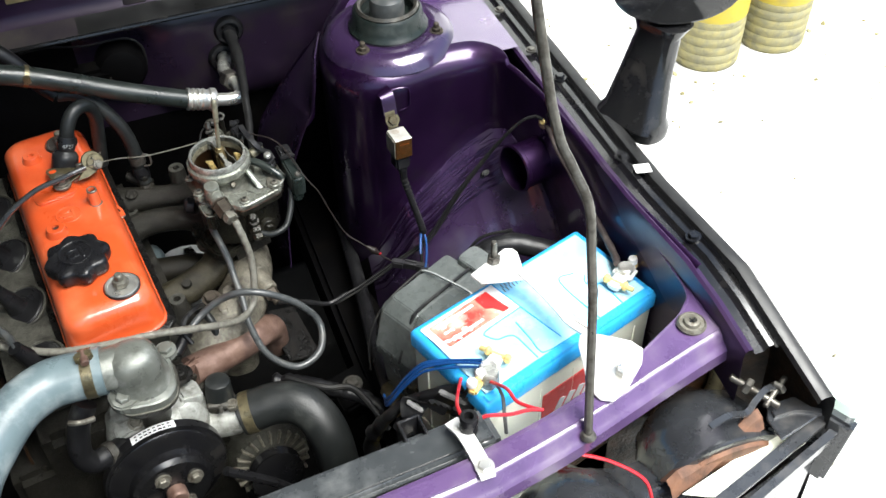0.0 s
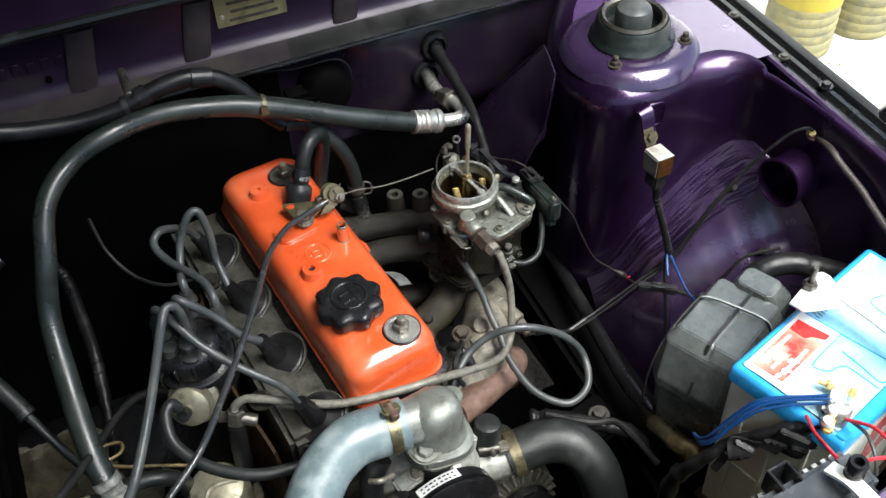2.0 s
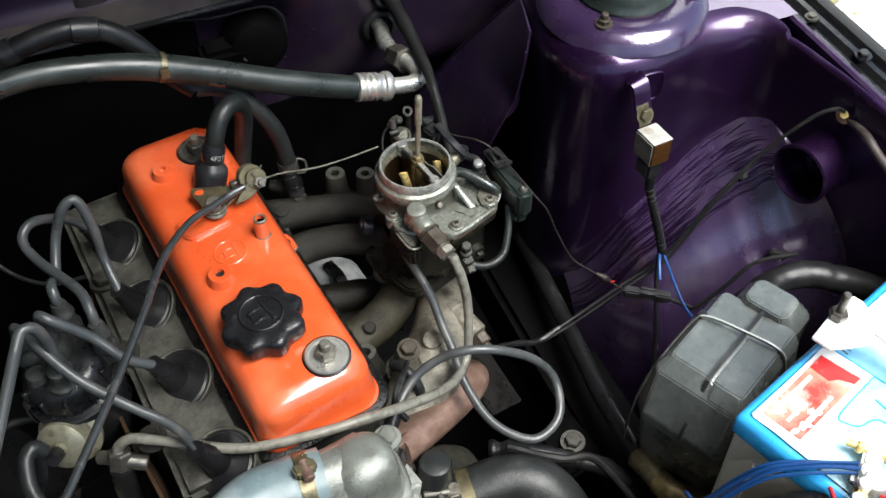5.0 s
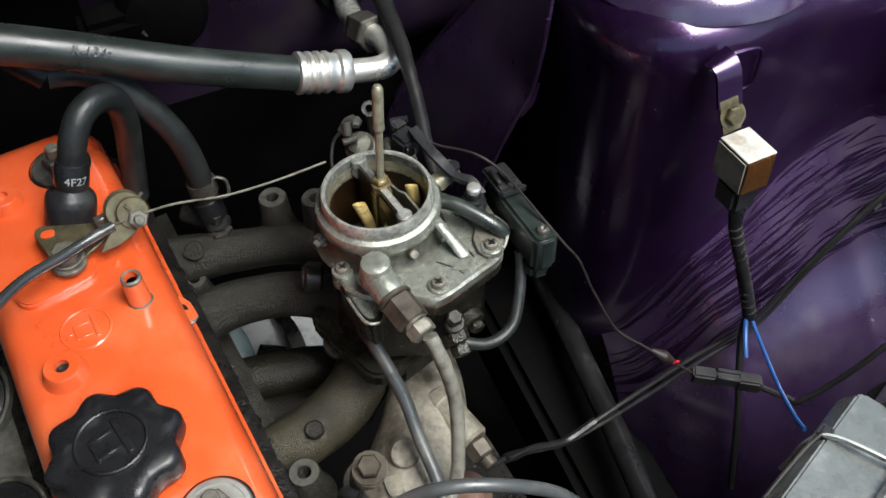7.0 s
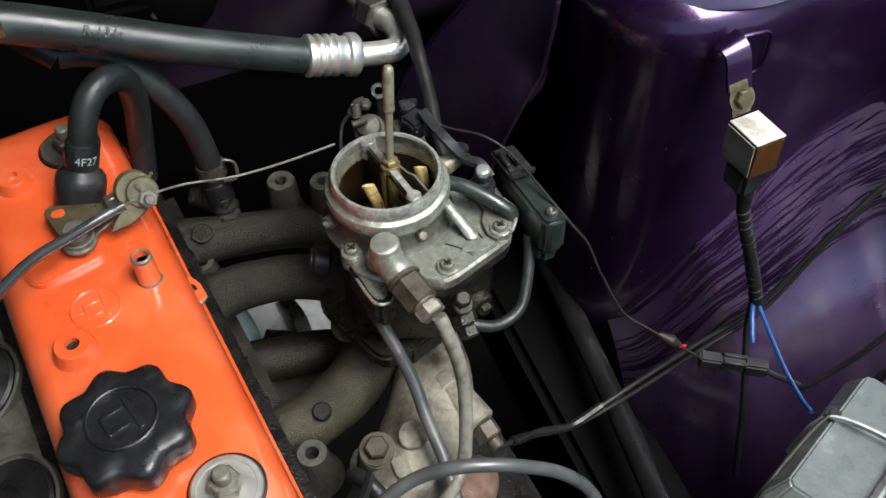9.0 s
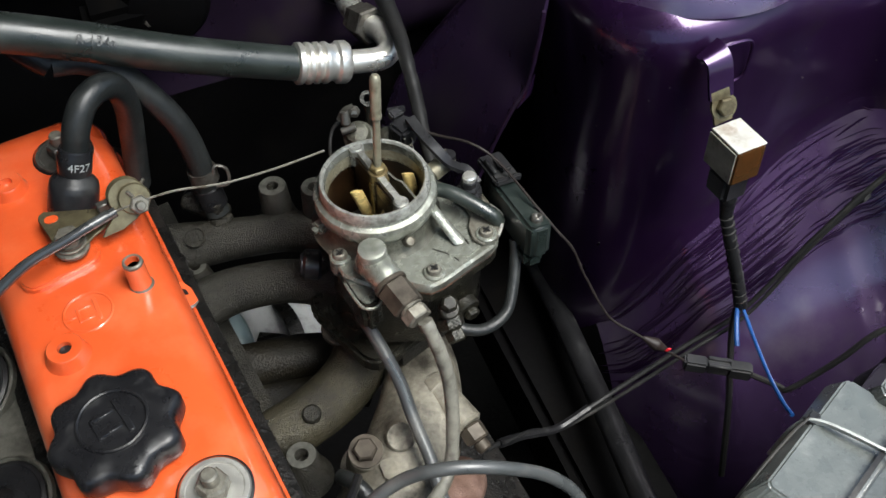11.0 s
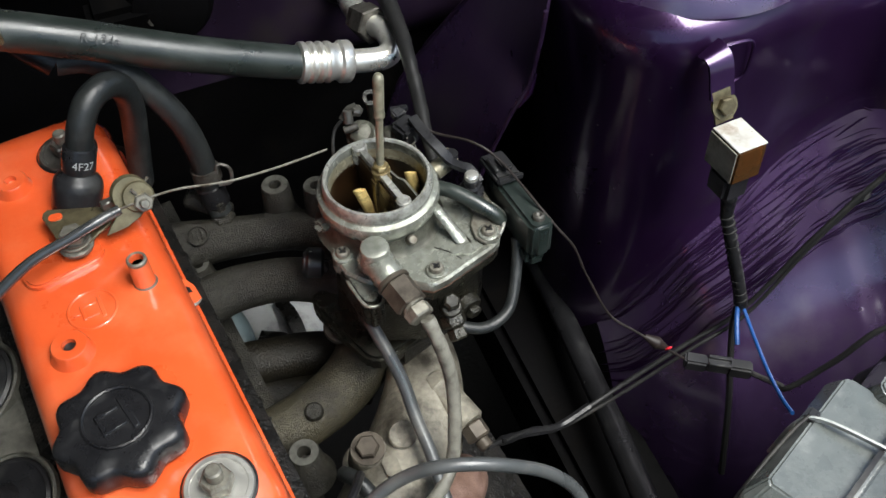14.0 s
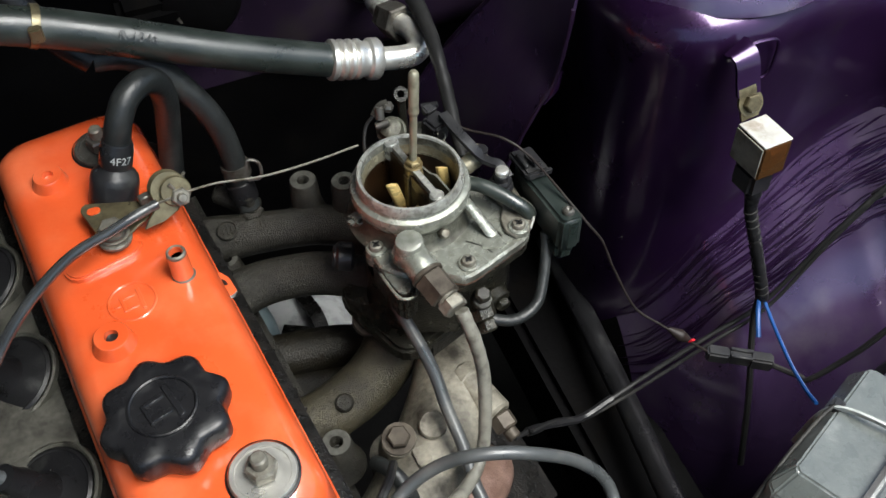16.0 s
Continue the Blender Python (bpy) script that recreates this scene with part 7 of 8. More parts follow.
    part("plug", moved(lathe([(0.0098, -0.008), (0.0096, 0.0036), (0.0086, 0.0046), (0, 0.0050)], 30), axis((0.1145, 0.8885, 0.6800), (0.108, 0.868, 0.75))), M_SHOULDER, ex, "round core plug")
    part("stud_boss", moved(lathe([(0.0150, -0.02), (0.0125, -0.002), (0.0118, 0.0025), (0.0105, 0.0036), (0, 0.0036)], 28), axis((0.0905, 0.8895, 0.6745), (0.086, 0.874, 0.75))), M_SHOULDER, ex)
    part("bolt", bolt((0.0903, 0.8888, 0.6785), (0.086, 0.874, 0.75), 0.0078, 0.0075), M_BROWNNUT, ex)
    part("small_tube", tube([(0.0705, 0.8790, 0.676), (0.0740, 0.8720, 0.682), (0.0800, 0.8615, 0.681), (0.0845, 0.8510, 0.670), (0.084, 0.84, 0.65)], 0.0052, 12), M_RUBBER_GREY, ex, "short black rubber tube")
    part("lug_rib", loft([[Vector(c) + Vector((a, b, 0)) for a, b in rounded(0.010, sy, 0.003, 3)] for c, sy in (((0.104, 0.862, 0.640), 0.034), ((0.102, 0.868, 0.668), 0.026), ((0.1005, 0.872, 0.678), 0.014))]), M_SHOULDER, ex)
    part("lug_rib", moved(rbox(0.020, 0.030, 0.010, 0.003), pose(0.084, 0.862, 0.658, 18, -12, 25)), M_SHOULDER, ex, "grimy cast lug")
    sn = part("sensor_housing", join(rod((0.1500, 0.9200, 0.672), (0.1615, 0.8860, 0.6670), 0.0110, 24, 0.002), rod((0.1480, 0.926, 0.670), (0.1530, 0.912, 0.671), 0.0125, 24, 0.003)), M_SHOULDER, ex, "grey cast sender housing")
    part("sensor_nut", hexagon((0.1612, 0.8868, 0.6670), (0.1640, 0.8760, 0.6625), 0.0088), M_BROWNNUT, sn, "plated sender nut")
    part("sensor_tip", rod((0.1640, 0.8760, 0.6625), (0.1665, 0.8690, 0.6600), 0.0050, 14, 0.001), M_BROWNNUT, sn)
    pp = thing("heat_pipe", "rust-bloomed coolant pipe with a bolted flange", "pipe")
    part("pipe", tube([(0.044, 0.808, 0.652), (0.075, 0.824, 0.642), (0.110, 0.842, 0.634), (0.138, 0.860, 0.626), (0.152, 0.880, 0.604), (0.156, 0.90, 0.55)], 0.0185, 24), M_RUSTPIPE, pp)
    part("flange", moved(rbox(0.042, 0.010, 0.052, 0.005), pose(0.040, 0.802, 0.622, 0, 0, 30)), M_RUSTPIPE, pp, "rusty bolted flange")
    part("bolt", bolt((0.034, 0.790, 0.672), (0.034, 0.78, 0.78), 0.0095, 0.012), M_BLACK_CRUST, pp)
    part("bolt", bolt((0.028, 0.788, 0.648), (0.020, 0.75, 0.70), 0.009, 0.012), M_BLACK_CRUST, pp)
    # added casing whose pale colour stands for the bright ground below
    gb = thing("pale_gap_casing", "added pale casing for the bright gap below the manifold", "gearbox")
    part("casing", loft([[Vector((0.070, y, 0.49)) + Vector((math.cos(a) * r, 0, math.sin(a) * r * 0.9)) for a in (2 * math.pi * k / 20 for k in range(20))] for y, r in ((1.075, 0.035), (1.085, 0.052), (1.115, 0.055), (1.150, 0.050))]), M_WALL_PALE, gb)
    part("casing_rib", strip([(0.052, 1.10, 0.545), (0.075, 1.085, 0.546), (0.098, 1.065, 0.53)], 0.010, 0.006), M_BLACK_CRUST, gb)
    part("casing_rib", strip([(0.078, 1.135, 0.540), (0.084, 1.100, 0.548), (0.084, 1.065, 0.53)], 0.012, 0.006), M_BLACK_CRUST, gb)
    part("hose", tube([(0.022, 1.15, 0.52), (0.027, 1.12, 0.565), (0.034, 1.095, 0.572), (0.036, 1.06, 0.56)], 0.0125, 16), M_BLUEHOSE, gb, "faded blue hose")
    sh = thing("catch_plate", "crusty dark plate under the manifold", "plate")
    part("plate", moved(rbox(0.05, 0.08, 0.004, 0.001), pose(0.178, 0.900, 0.560, 20, 25, 20)), M_BLACK_CRUST, sh)


exhaust_and_intake()


def slant_nozzle(tip, base, r):
    """A thin tube whose mouth is cut on the slant."""
    m = axis(base, tip)
    h = (Vector(tip) - Vector(base)).length
    n = 20
    ring = lambda rad, z, cut: [m @ Vector((rad * math.cos(a), rad * math.sin(a), z - cut * math.sin(a - 0.6))) for a in (2 * math.pi * k / n for k in range(n))]
    return loft([ring(r, 0, 0), ring(r, h - r, r * 1.1), ring(r * 0.93, h - r * 0.9, r * 1.1), ring(r * 0.62, h - r * 0.95, r * 1.0), ring(r * 0.55, h - r * 2.2, 0.0), ring(r * 0.1, h - r * 2.3, 0.0)], True)


def carburettor():
    ob = thing("carburetor", "stained alloy carburetor with open air horn", "carburetor")
    C = Vector((0.1425, 0.990, 0.0))
    # air horn: an upright thin lip on a wider stepped flange
    prof = [(0.0345, 0.790), (0.0362, 0.7945), (0.0382, 0.797), (0.0386, 0.799), (0.0386, 0.8035), (0.0378, 0.8055), (0.0350, 0.8068), (0.0342, 0.8085), (0.0338, 0.8135), (0.0330, 0.8150), (0.0318, 0.8150), (0.0312, 0.8138), (0.0308, 0.808), (0.0306, 0.806)]
    part("air_horn", moved(lathe(prof, 60, False), Matrix.Translation(C)), M_CARB, ob, "grey alloy air horn ring")
    part("horn_lip", moved(lathe([(0.0343, 0.8085), (0.0341, 0.8138), (0.0332, 0.8153), (0.0316, 0.8153), (0.0309, 0.8138)], 60, False), Matrix.Translation(C)), M_ALLOY, ob, "bright worn lip")
    # lit band of the bore painted paler, the shaded throat below darker
    part("bore", moved(lathe([(0.0307, 0.808), (0.0304, 0.803), (0.0300, 0.800)], 52, False), Matrix.Translation(C)), M_BORE, ob, "inner bore, its lit band painted pale")
    part("throat", moved(lathe([(0.0301, 0.801), (0.0298, 0.785), (0.0285, 0.770), (0.0240, 0.745), (0.0200, 0.715), (0.0, 0.712)], 44, False), Matrix.Translation(C)), M_VARNISH, ob, "varnished throat, darkened for its shade")
    # bridge bar with its feet, the wall below it and the choke plate stood on edge
    b0, b1 = Vector((0.1410, 1.0195, 0.8120)), Vector((0.1510, 0.9650, 0.8120))
    part("bridge", strip([b0, b0.lerp(b1, 0.5), b1], 0.0040, 0.0045), M_ALLOY, ob)
    for q, w in ((b0, 0.0052), (b1, 0.0050)):
        part("bridge_foot", moved(lathe([(w, -0.010), (w * 0.95, 0.0018), (w * 0.75, 0.003), (0, 0.003)], 16), Matrix.Translation(q)), M_ALLOY, ob)
    d = (b1 - b0).normalized()
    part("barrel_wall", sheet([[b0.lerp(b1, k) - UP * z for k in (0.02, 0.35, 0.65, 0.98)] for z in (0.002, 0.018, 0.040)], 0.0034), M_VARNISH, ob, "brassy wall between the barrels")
    top = [Vector((0.1545, 1.012, 0.804)), Vector((0.1555, 1.000, 0.804)), Vector((0.1585, 0.995, 0.802)), Vector((0.1610, 0.991, 0.803)), Vector((0.1640, 0.972, 0.804))]
    part("choke_plate", sheet([top, [p - UP * 0.026 + Vector((0.003, 0, 0)) for p in top]], 0.0013), M_CARB, ob, "choke plate on edge")
    cc = Vector((0.1468, 0.9945, 0.8105))
    part("column", join(moved(rbox(0.012, 0.013, 0.050, 0.004), Matrix.Translation(cc - UP * 0.050) @ pose(0, 0, 0, 0, 0, 8)), rod(cc - UP * 0.004, cc + UP * 0.003, 0.0056, 22, 0.0008)), M_VENTURI, ob, "brassy venturi column")
    part("venturi", moved(lathe([(0.0072, -0.006), (0.0078, 0.008), (0.0068, 0.011), (0.0052, 0.010), (0.005, -0.004)], 20, False), Matrix.Translation((0.1485, 0.977, 0.782))), M_VENTURI, ob, "small booster venturi")
    part("stud_nut", join(rod(cc + UP * 0.003, cc + UP * 0.0045, 0.0060, 22, 0.0004), hexagon(cc + UP * 0.0045, cc + UP * 0.0085, 0.0050, 0.0008)), M_VENTURI, ob)
    tip = Vector((0.1535, 1.0040, 0.8785))
    base = cc + UP * 0.006
    mid = base.lerp(tip, 0.55)
    part("stem", join(rod(base, mid, 0.0024, 16), moved(lathe([(0.0024, 0), (0.0035, 0.0015), (0.0036, 0.0035), (0.0033, 0.0050), (0.0034, 0.0265), (0.0031, 0.0290), (0.0020, 0.0305), (0, 0.0310)], 18), axis(mid, tip))), M_PALEBRASS, ob, "tarnished air cleaner stud")
    for q, b in ((Vector((0.1305, 0.9935, 0.8060)), Vector((0.1392, 0.9985, 0.772))), (Vector((0.1655, 0.9955, 0.8065)), Vector((0.1715, 0.9985, 0.772)))):
        part("discharge_nozzle", slant_nozzle(q, b, 0.0039), M_BRASS, ob, "angled brass nozzle")
    # cover plate of the float bowl
    poly = [(0.1040, 0.975), (0.1065, 0.952), (0.1170, 0.940), (0.1360, 0.9360), (0.1460, 0.9270), (0.1530, 0.9225), (0.1620, 0.9240), (0.1990, 0.9370), (0.2045, 0.9410), (0.2110, 0.9530), (0.2085, 0.9750), (0.1970, 0.9950), (0.1800, 1.0150), (0.1500, 1.0280), (0.1250, 1.0220), (0.1100, 1.000)]
    part("bowl_cover", plate_with_hole(poly, C, 0.0300, 0.7735, 0.7800), M_CARB, ob, "grey alloy bowl cover")
    part("gasket", plate_with_hole([(C.x + (x - C.x) * 0.99, C.y + (y - C.y) * 0.99) for x, y in poly], C, 0.030, 0.7712, 0.7737, 0.0002), M_RUST, ob)
    rim = [(C.x + (x - C.x) * 0.985, C.y + (y - C.y) * 0.985) for x, y in poly]
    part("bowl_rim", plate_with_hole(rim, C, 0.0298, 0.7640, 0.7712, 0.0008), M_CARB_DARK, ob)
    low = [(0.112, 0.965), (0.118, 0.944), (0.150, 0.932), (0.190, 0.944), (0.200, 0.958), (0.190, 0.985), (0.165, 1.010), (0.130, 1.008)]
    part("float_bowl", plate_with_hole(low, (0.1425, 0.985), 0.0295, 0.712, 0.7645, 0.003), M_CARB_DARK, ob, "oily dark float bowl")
    part("bowl_plug", join(rod((0.178, 0.936, 0.735), (0.180, 0.929, 0.734), 0.0085, 20, 0.001), hexagon((0.180, 0.929, 0.734), (0.181, 0.924, 0.733), 0.0055)), M_CARB_DARK, ob, "bowl drain plug")
    part("throttle_body", moved(lathe([(0.036, 0.0), (0.038, 0.004), (0.034, 0.012), (0.033, 0.05)], 30, False), Matrix.Translation((0.140, 0.985, 0.690))), M_CARB_DARK, ob)
    part("base_flange", moved(prism(rounded(0.09, 0.08, 0.014, 4), 0.686, 0.700, 0.003), Matrix.Translation((0.141, 0.985, 0)) @ pose(0, 0, 0, 0, 0, 20)), M_CARB_DARK, ob)
    # neck under the ring, its ribs and casting marks
    part("neck", moved(lathe([(0.0425, 0.7785), (0.0385, 0.781), (0.0362, 0.786), (0.0350, 0.792), (0.0345, 0.797)], 48, False), Matrix.Translation(C)), M_CARB_MID, ob, "grimy neck")
    part("rib", loft([[Vector((0.171 + 0.010 * k, 0.9665 - 0.0165 * k, 0.7985 - 0.017 * k)) + Vector((a, b, 0)) for a, b in rounded(0.0062 + 0.002 * k, 0.0085, 0.003, 3)] for k in (0, 0.35, 0.7, 1.0)]), M_CARB, ob)
    part("rib", tube([(0.1240, 0.9585, 0.797), (0.1235, 0.9535, 0.790), (0.1235, 0.9490, 0.7835)], [0.0040, 0.0045, 0.0055], 12), M_CARB, ob)
    part("ring_pin", moved(lathe([(0.0036, -0.004), (0.0034, 0.0015), (0.0024, 0.003), (0, 0.0034)], 14), axis((0.1505, 0.9520, 0.7915), (0.1512, 0.940, 0.805))), M_STEEL, ob, "bright ball plug")
    part("ear", moved(rbox(0.012, 0.010, 0.008, 0.003), pose(0.1045, 0.988, 0.784, 0, 0, 25)), M_CARB, ob)
    for x, y, z in ((0.1585, 0.9325, 0.780), (0.1985, 0.9455, 0.783), (0.1095, 0.9660, 0.780)):
        s = part("screw_boss", moved(lathe([(0.0072, -0.010), (0.0068, 0.001), (0.0060, 0.0018), (0, 0.0018)], 22), Matrix.Translation((x, y, z))), M_CARB, ob)
        part("screw", cross_screw((x, y, z + 0.0012), (x, y, 1), 0.0046), M_STEEL, s, "cross-head screw")
        for a in (30, 120):
            part("slot", moved(rbox(0.0056, 0.0011, 0.0006, 0), pose(x, y, z + 0.0046, 0, 0, a)), M_WIRE_BLACK, s)
    # stepped pocket beside the inlet, with a worn rim
    pk = [(0.1045, 0.9640), (0.1060, 0.9480), (0.1085, 0.9330), (0.1110, 0.9260), (0.1165, 0.9235), (0.1215, 0.9260), (0.1240, 0.9340), (0.1200, 0.9500), (0.1120, 0.9620)]
    part("side_pocket", prism(pk, 0.752, 0.7755, 0.0025), M_CARB_DARK, ob, "oily brown pocket casting")
    part("pocket_rim", tube([(x, y, 0.7765) for x, y in pk[1:7]], 0.0011, 8, 6), M_CARB, ob)
    part("pocket_floor", prism([(0.114 + (x - 0.114) * 0.72, 0.944 + (y - 0.944) * 0.78) for x, y in pk], 0.7750, 0.7768, 0.0006), M_CARB, ob)
    # fuel inlet: plug, casting, large brown nut and pipe nut
    part("inlet_body", tube([(0.1232, 0.9500, 0.786), (0.1245, 0.9440, 0.792), (0.1270, 0.9330, 0.7925), (0.1292, 0.9250, 0.7905)], [0.0095, 0.0102, 0.0100, 0.0096], 22), M_CARB, ob, "fuel inlet casting")
    part("inlet_cap", moved(lathe([(0.0092, -0.008), (0.0090, 0.0035), (0.0082, 0.0048), (0.0060, 0.0054), (0, 0.0056)], 30), axis((0.1245, 0.9440, 0.8010), (0.1240, 0.9425, 0.84))), M_CARB, ob, "round plug")
    part("inlet_nut", join(rod((0.1285, 0.9272, 0.7912), (0.1292, 0.9245, 0.7905), 0.0108, 26, 0.0006), hexagon((0.1292, 0.9248, 0.7905), (0.1342, 0.9085, 0.7862), 0.0105, 0.0010)), M_BROWNNUT, ob, "large brown-stained hexagon nut")
    part("pipe_nut", join(hexagon((0.1350, 0.9072, 0.7858), (0.1372, 0.8998, 0.7838), 0.0086, 0.0010), rod((0.1340, 0.9092, 0.7862), (0.1352, 0.9068, 0.7858), 0.0078, 20, 0.0005)), M_STEEL, ob, "pipe nut")
    # solenoid, hoses and hose plate on the wing side
    ms = Matrix.Translation((0.2218, 0.9560, 0.772)) @ pose(0, 0, 0, 0, 0, 4) @ pose(0, 0, 0, -4, 4, 0)
    body = prism([(-0.0082, -0.031), (-0.0050, -0.0345), (0.0058, -0.0345), (0.0085, -0.030), (0.0078, 0.014), (0.0066, 0.032), (-0.0062, 0.032), (-0.0080, 0.012)], 0, 0.0255, 0.0022, 3)
    sol = part("solenoid", moved(body, ms), M_GREENPLASTIC, ob, "dark grey-green solenoid box")
    part("solenoid_foot", moved(rbox(0.0130, 0.016, 0.012, 0.003), ms @ pose(-0.0015, -0.024, -0.010)), M_GREENPLASTIC, sol)
    part("solenoid_plug", moved(join(moved(rbox(0.0170, 0.026, 0.0055, 0.0015), pose(0, 0.004, 0)), moved(rbox(0.0070, 0.013, 0.0040, 0.001), pose(0.002, 0.002, 0.0050)), moved(rbox(0.0180, 0.0028, 0.0050, 0.001), pose(0, -0.0105, 0.002)), moved(rbox(0.0026, 0.014, 0.0036, 0.0008, 1), pose(-0.0058, 0.003, 0.0050))), ms @ pose(0, 0.020, 0.0250)), M_BLACKPLASTIC, sol, "black plug")
    for y in (-0.026, 0.034):
        part("solenoid_screw", moved(cross_screw((0.0005 if y < 0 else -0.004, y, 0.0253), (0.0005 if y < 0 else -0.004, y, 1), 0.0040), ms), M_DARKSTEEL, sol)
    part("vent_hose", tube([(0.1770, 0.9840, 0.7950), (0.1830, 0.9780, 0.7975), (0.1900, 0.9712, 0.7965), (0.2000, 0.9605, 0.7925), (0.2070, 0.9545, 0.7875), (0.2100, 0.9520, 0.7820)], 0.0047, 14), M_HOSE, ob, "grey rubber vent hose")
    hp = [(0.1930, 0.9860), (0.2050, 0.9860), (0.2105, 0.9810), (0.2112, 0.9680), (0.2090, 0.9640), (0.2135, 0.9560), (0.2110, 0.9490), (0.2040, 0.9400), (0.1935, 0.9390), (0.1895, 0.9450), (0.1905, 0.9560), (0.1960, 0.9650)]
    part("hose_plate", prism(hp, 0.7805, 0.7832, 0.0007, 1), M_STEEL, ob, "pitted pale hose plate")
    part("plate_edge", tube([(0.2100, 0.9660, 0.7845), (0.2128, 0.9585, 0.7848), (0.2132, 0.9540, 0.7845), (0.2095, 0.9470, 0.7840), (0.2045, 0.9412, 0.7835)], 0.0011, 8, 5), M_ALU, ob)
    part("idle_cut_off", join(rod((0.2005, 0.9790, 0.780), (0.2003, 0.9780, 0.792), 0.0085, 20, 0.002), hexagon((0.2003, 0.9780, 0.792), (0.2001, 0.9772, 0.797), 0.0072), rod((0.2001, 0.9770, 0.796), (0.2000, 0.9762, 0.803), 0.0048, 16, 0.001)), M_BLACKPLASTIC, ob, "dark idle cut-off plug")
    part("idle_tip", moved(lathe([(0.0044, 0), (0.0045, 0.003), (0.0036, 0.0042), (0, 0.0045)], 16), Matrix.Translation((0.2000, 0.976, 0.8025))), M_ALU, ob, "bright screw tip")
    part("gold_spacer", join(rod((0.1830, 0.9990, 0.7930), (0.1965, 1.0020, 0.7975), 0.0062, 18, 0.001), rod((0.1960, 1.0020, 0.7975), (0.1990, 1.0025, 0.7985), 0.0072, 18, 0.001)), M_PALEBRASS, ob, "brass spacer")
    part("cast_ridge", tube([(0.1830, 0.9570, 0.7803), (0.1860, 0.9480, 0.7802), (0.1875, 0.9380, 0.7798)], 0.0006, 6), M_CARB_DARK, ob)
    part("cast_ridge", tube([(0.1640, 0.9500, 0.7802), (0.1720, 0.9420, 0.7802), (0.1760, 0.9350, 0.7798)], 0.0005, 6), M_CARB_DARK, ob)
    part("cast_step", prism([(0.1700, 0.9400), (0.1830, 0.9350), (0.1930, 0.9390), (0.1900, 0.9440), (0.1760, 0.9460)], 0.7798, 0.7812, 0.0006), M_CARB, ob)
    # vacuum hose and its stacked unions
    part("vacuum_union", join(hexagon((0.1625, 0.9220, 0.757), (0.1628, 0.9180, 0.765), 0.0056), rod((0.1628, 0.9240, 0.750), (0.1630, 0.9195, 0.757), 0.0068, 14, 0.001), hexagon((0.1635, 0.9240, 0.744), (0.1640, 0.9170, 0.738), 0.0085), hexagon((0.1640, 0.9170, 0.738), (0.1645, 0.9100, 0.733), 0.0066)), M_CARB_DARK, ob, "stained vacuum unions")
    part("vacuum_hose", tube([(0.1655, 0.9175, 0.7380), (0.1700, 0.9150, 0.7370), (0.1780, 0.9110, 0.7362), (0.1860, 0.9100, 0.7370), (0.1950, 0.9120, 0.7390), (0.2020, 0.9165, 0.7430), (0.2090, 0.9260, 0.7530), (0.2150, 0.9370, 0.7660), (0.2165, 0.9420, 0.7740)], 0.0038, 14), M_RUBBER_GREY, ob, "curved black vacuum hose")
    # linkage and choke housings at the back
    part("lever_box", join(moved(rbox(0.015, 0.014, 0.018, 0.002), pose(0.1745, 1.0300, 0.7965, 8, 0, 25)), moved(rbox(0.010, 0.006, 0.006, 0.001), pose(0.1735, 1.0370, 0.8140, 20, 0, 20)), rod((0.170, 1.040, 0.8170), (0.180, 1.036, 0.8190), 0.0022, 10)), M_BLACKPLASTIC, ob, "dark choke lever box")
    part("linkage", join(strip([(0.1800, 1.0270, 0.8180), (0.1825, 1.0150, 0.8155), (0.1880, 1.0005, 0.8105), (0.1930, 0.9930, 0.8045), (0.1985, 0.9905, 0.8000), (0.2030, 0.9880, 0.7980), (0.2060, 0.9780, 0.7940)], 0.0065, 0.0030), moved(lathe([(0.0046, 0), (0.0046, 0.003), (0, 0.0034)], 14), Matrix.Translation((0.1950, 0.9985, 0.8030)))), M_BLACKPLASTIC, ob, "dark choke linkage lever")
    for x, y, r, z in ((0.1500, 1.0470, 0.0092, 0.797), (0.1670, 1.0370, 0.0075, 0.797)):
        part("choke_housing", moved(lathe([(r, -0.03), (r * 1.02, -0.004), (r * 1.12, -0.003), (r * 1.12, 0.000), (r * 0.95, 0.001), (r * 0.80, 0.0055), (r * 0.35, 0.0080), (0, 0.0084)], 26), axis((x, y, z), (x - 0.01, y - 0.02, z + 0.05))), M_CARB_MID, ob, "domed choke housing")
    part("choke_clamp", join(strip([(0.1390, 1.0490, 0.812), (0.1440, 1.0510, 0.8175), (0.1500, 1.0510, 0.8190)], 0.004, 0.002), rod((0.1425, 1.0460, 0.8100), (0.1435, 1.0500, 0.8180), 0.0032, 12, 0.0006), hexagon((0.1490, 1.0500, 0.8130), (0.1500, 1.0490, 0.8190), 0.0042), rod((0.1385, 1.0450, 0.8060), (0.1480, 1.0440, 0.8080), 0.0028, 10, 0.0006)), M_DARKSTEEL, ob, "cable clamp on the choke")
    part("choke_wire", tube([(0.1390, 1.0490, 0.812), (0.1330, 1.0480, 0.806), (0.1285, 1.0410, 0.797), (0.1270, 1.0320, 0.785)], 0.0012, 7, 6), M_WIRE_BLACK, ob)
    part("link_eye", join(moved(lathe([(0.0026, -0.0012), (0.0050, -0.0012), (0.0050, 0.0012), (0.0026, 0.0012)], 20, False), axis((0.1612, 1.0560, 0.8180), (0.162, 0.90, 0.95))), rod((0.1612, 1.0560, 0.8130), (0.1615, 1.0540, 0.785), 0.0030, 12)), M_CARB_DARK, ob, "small link eye")
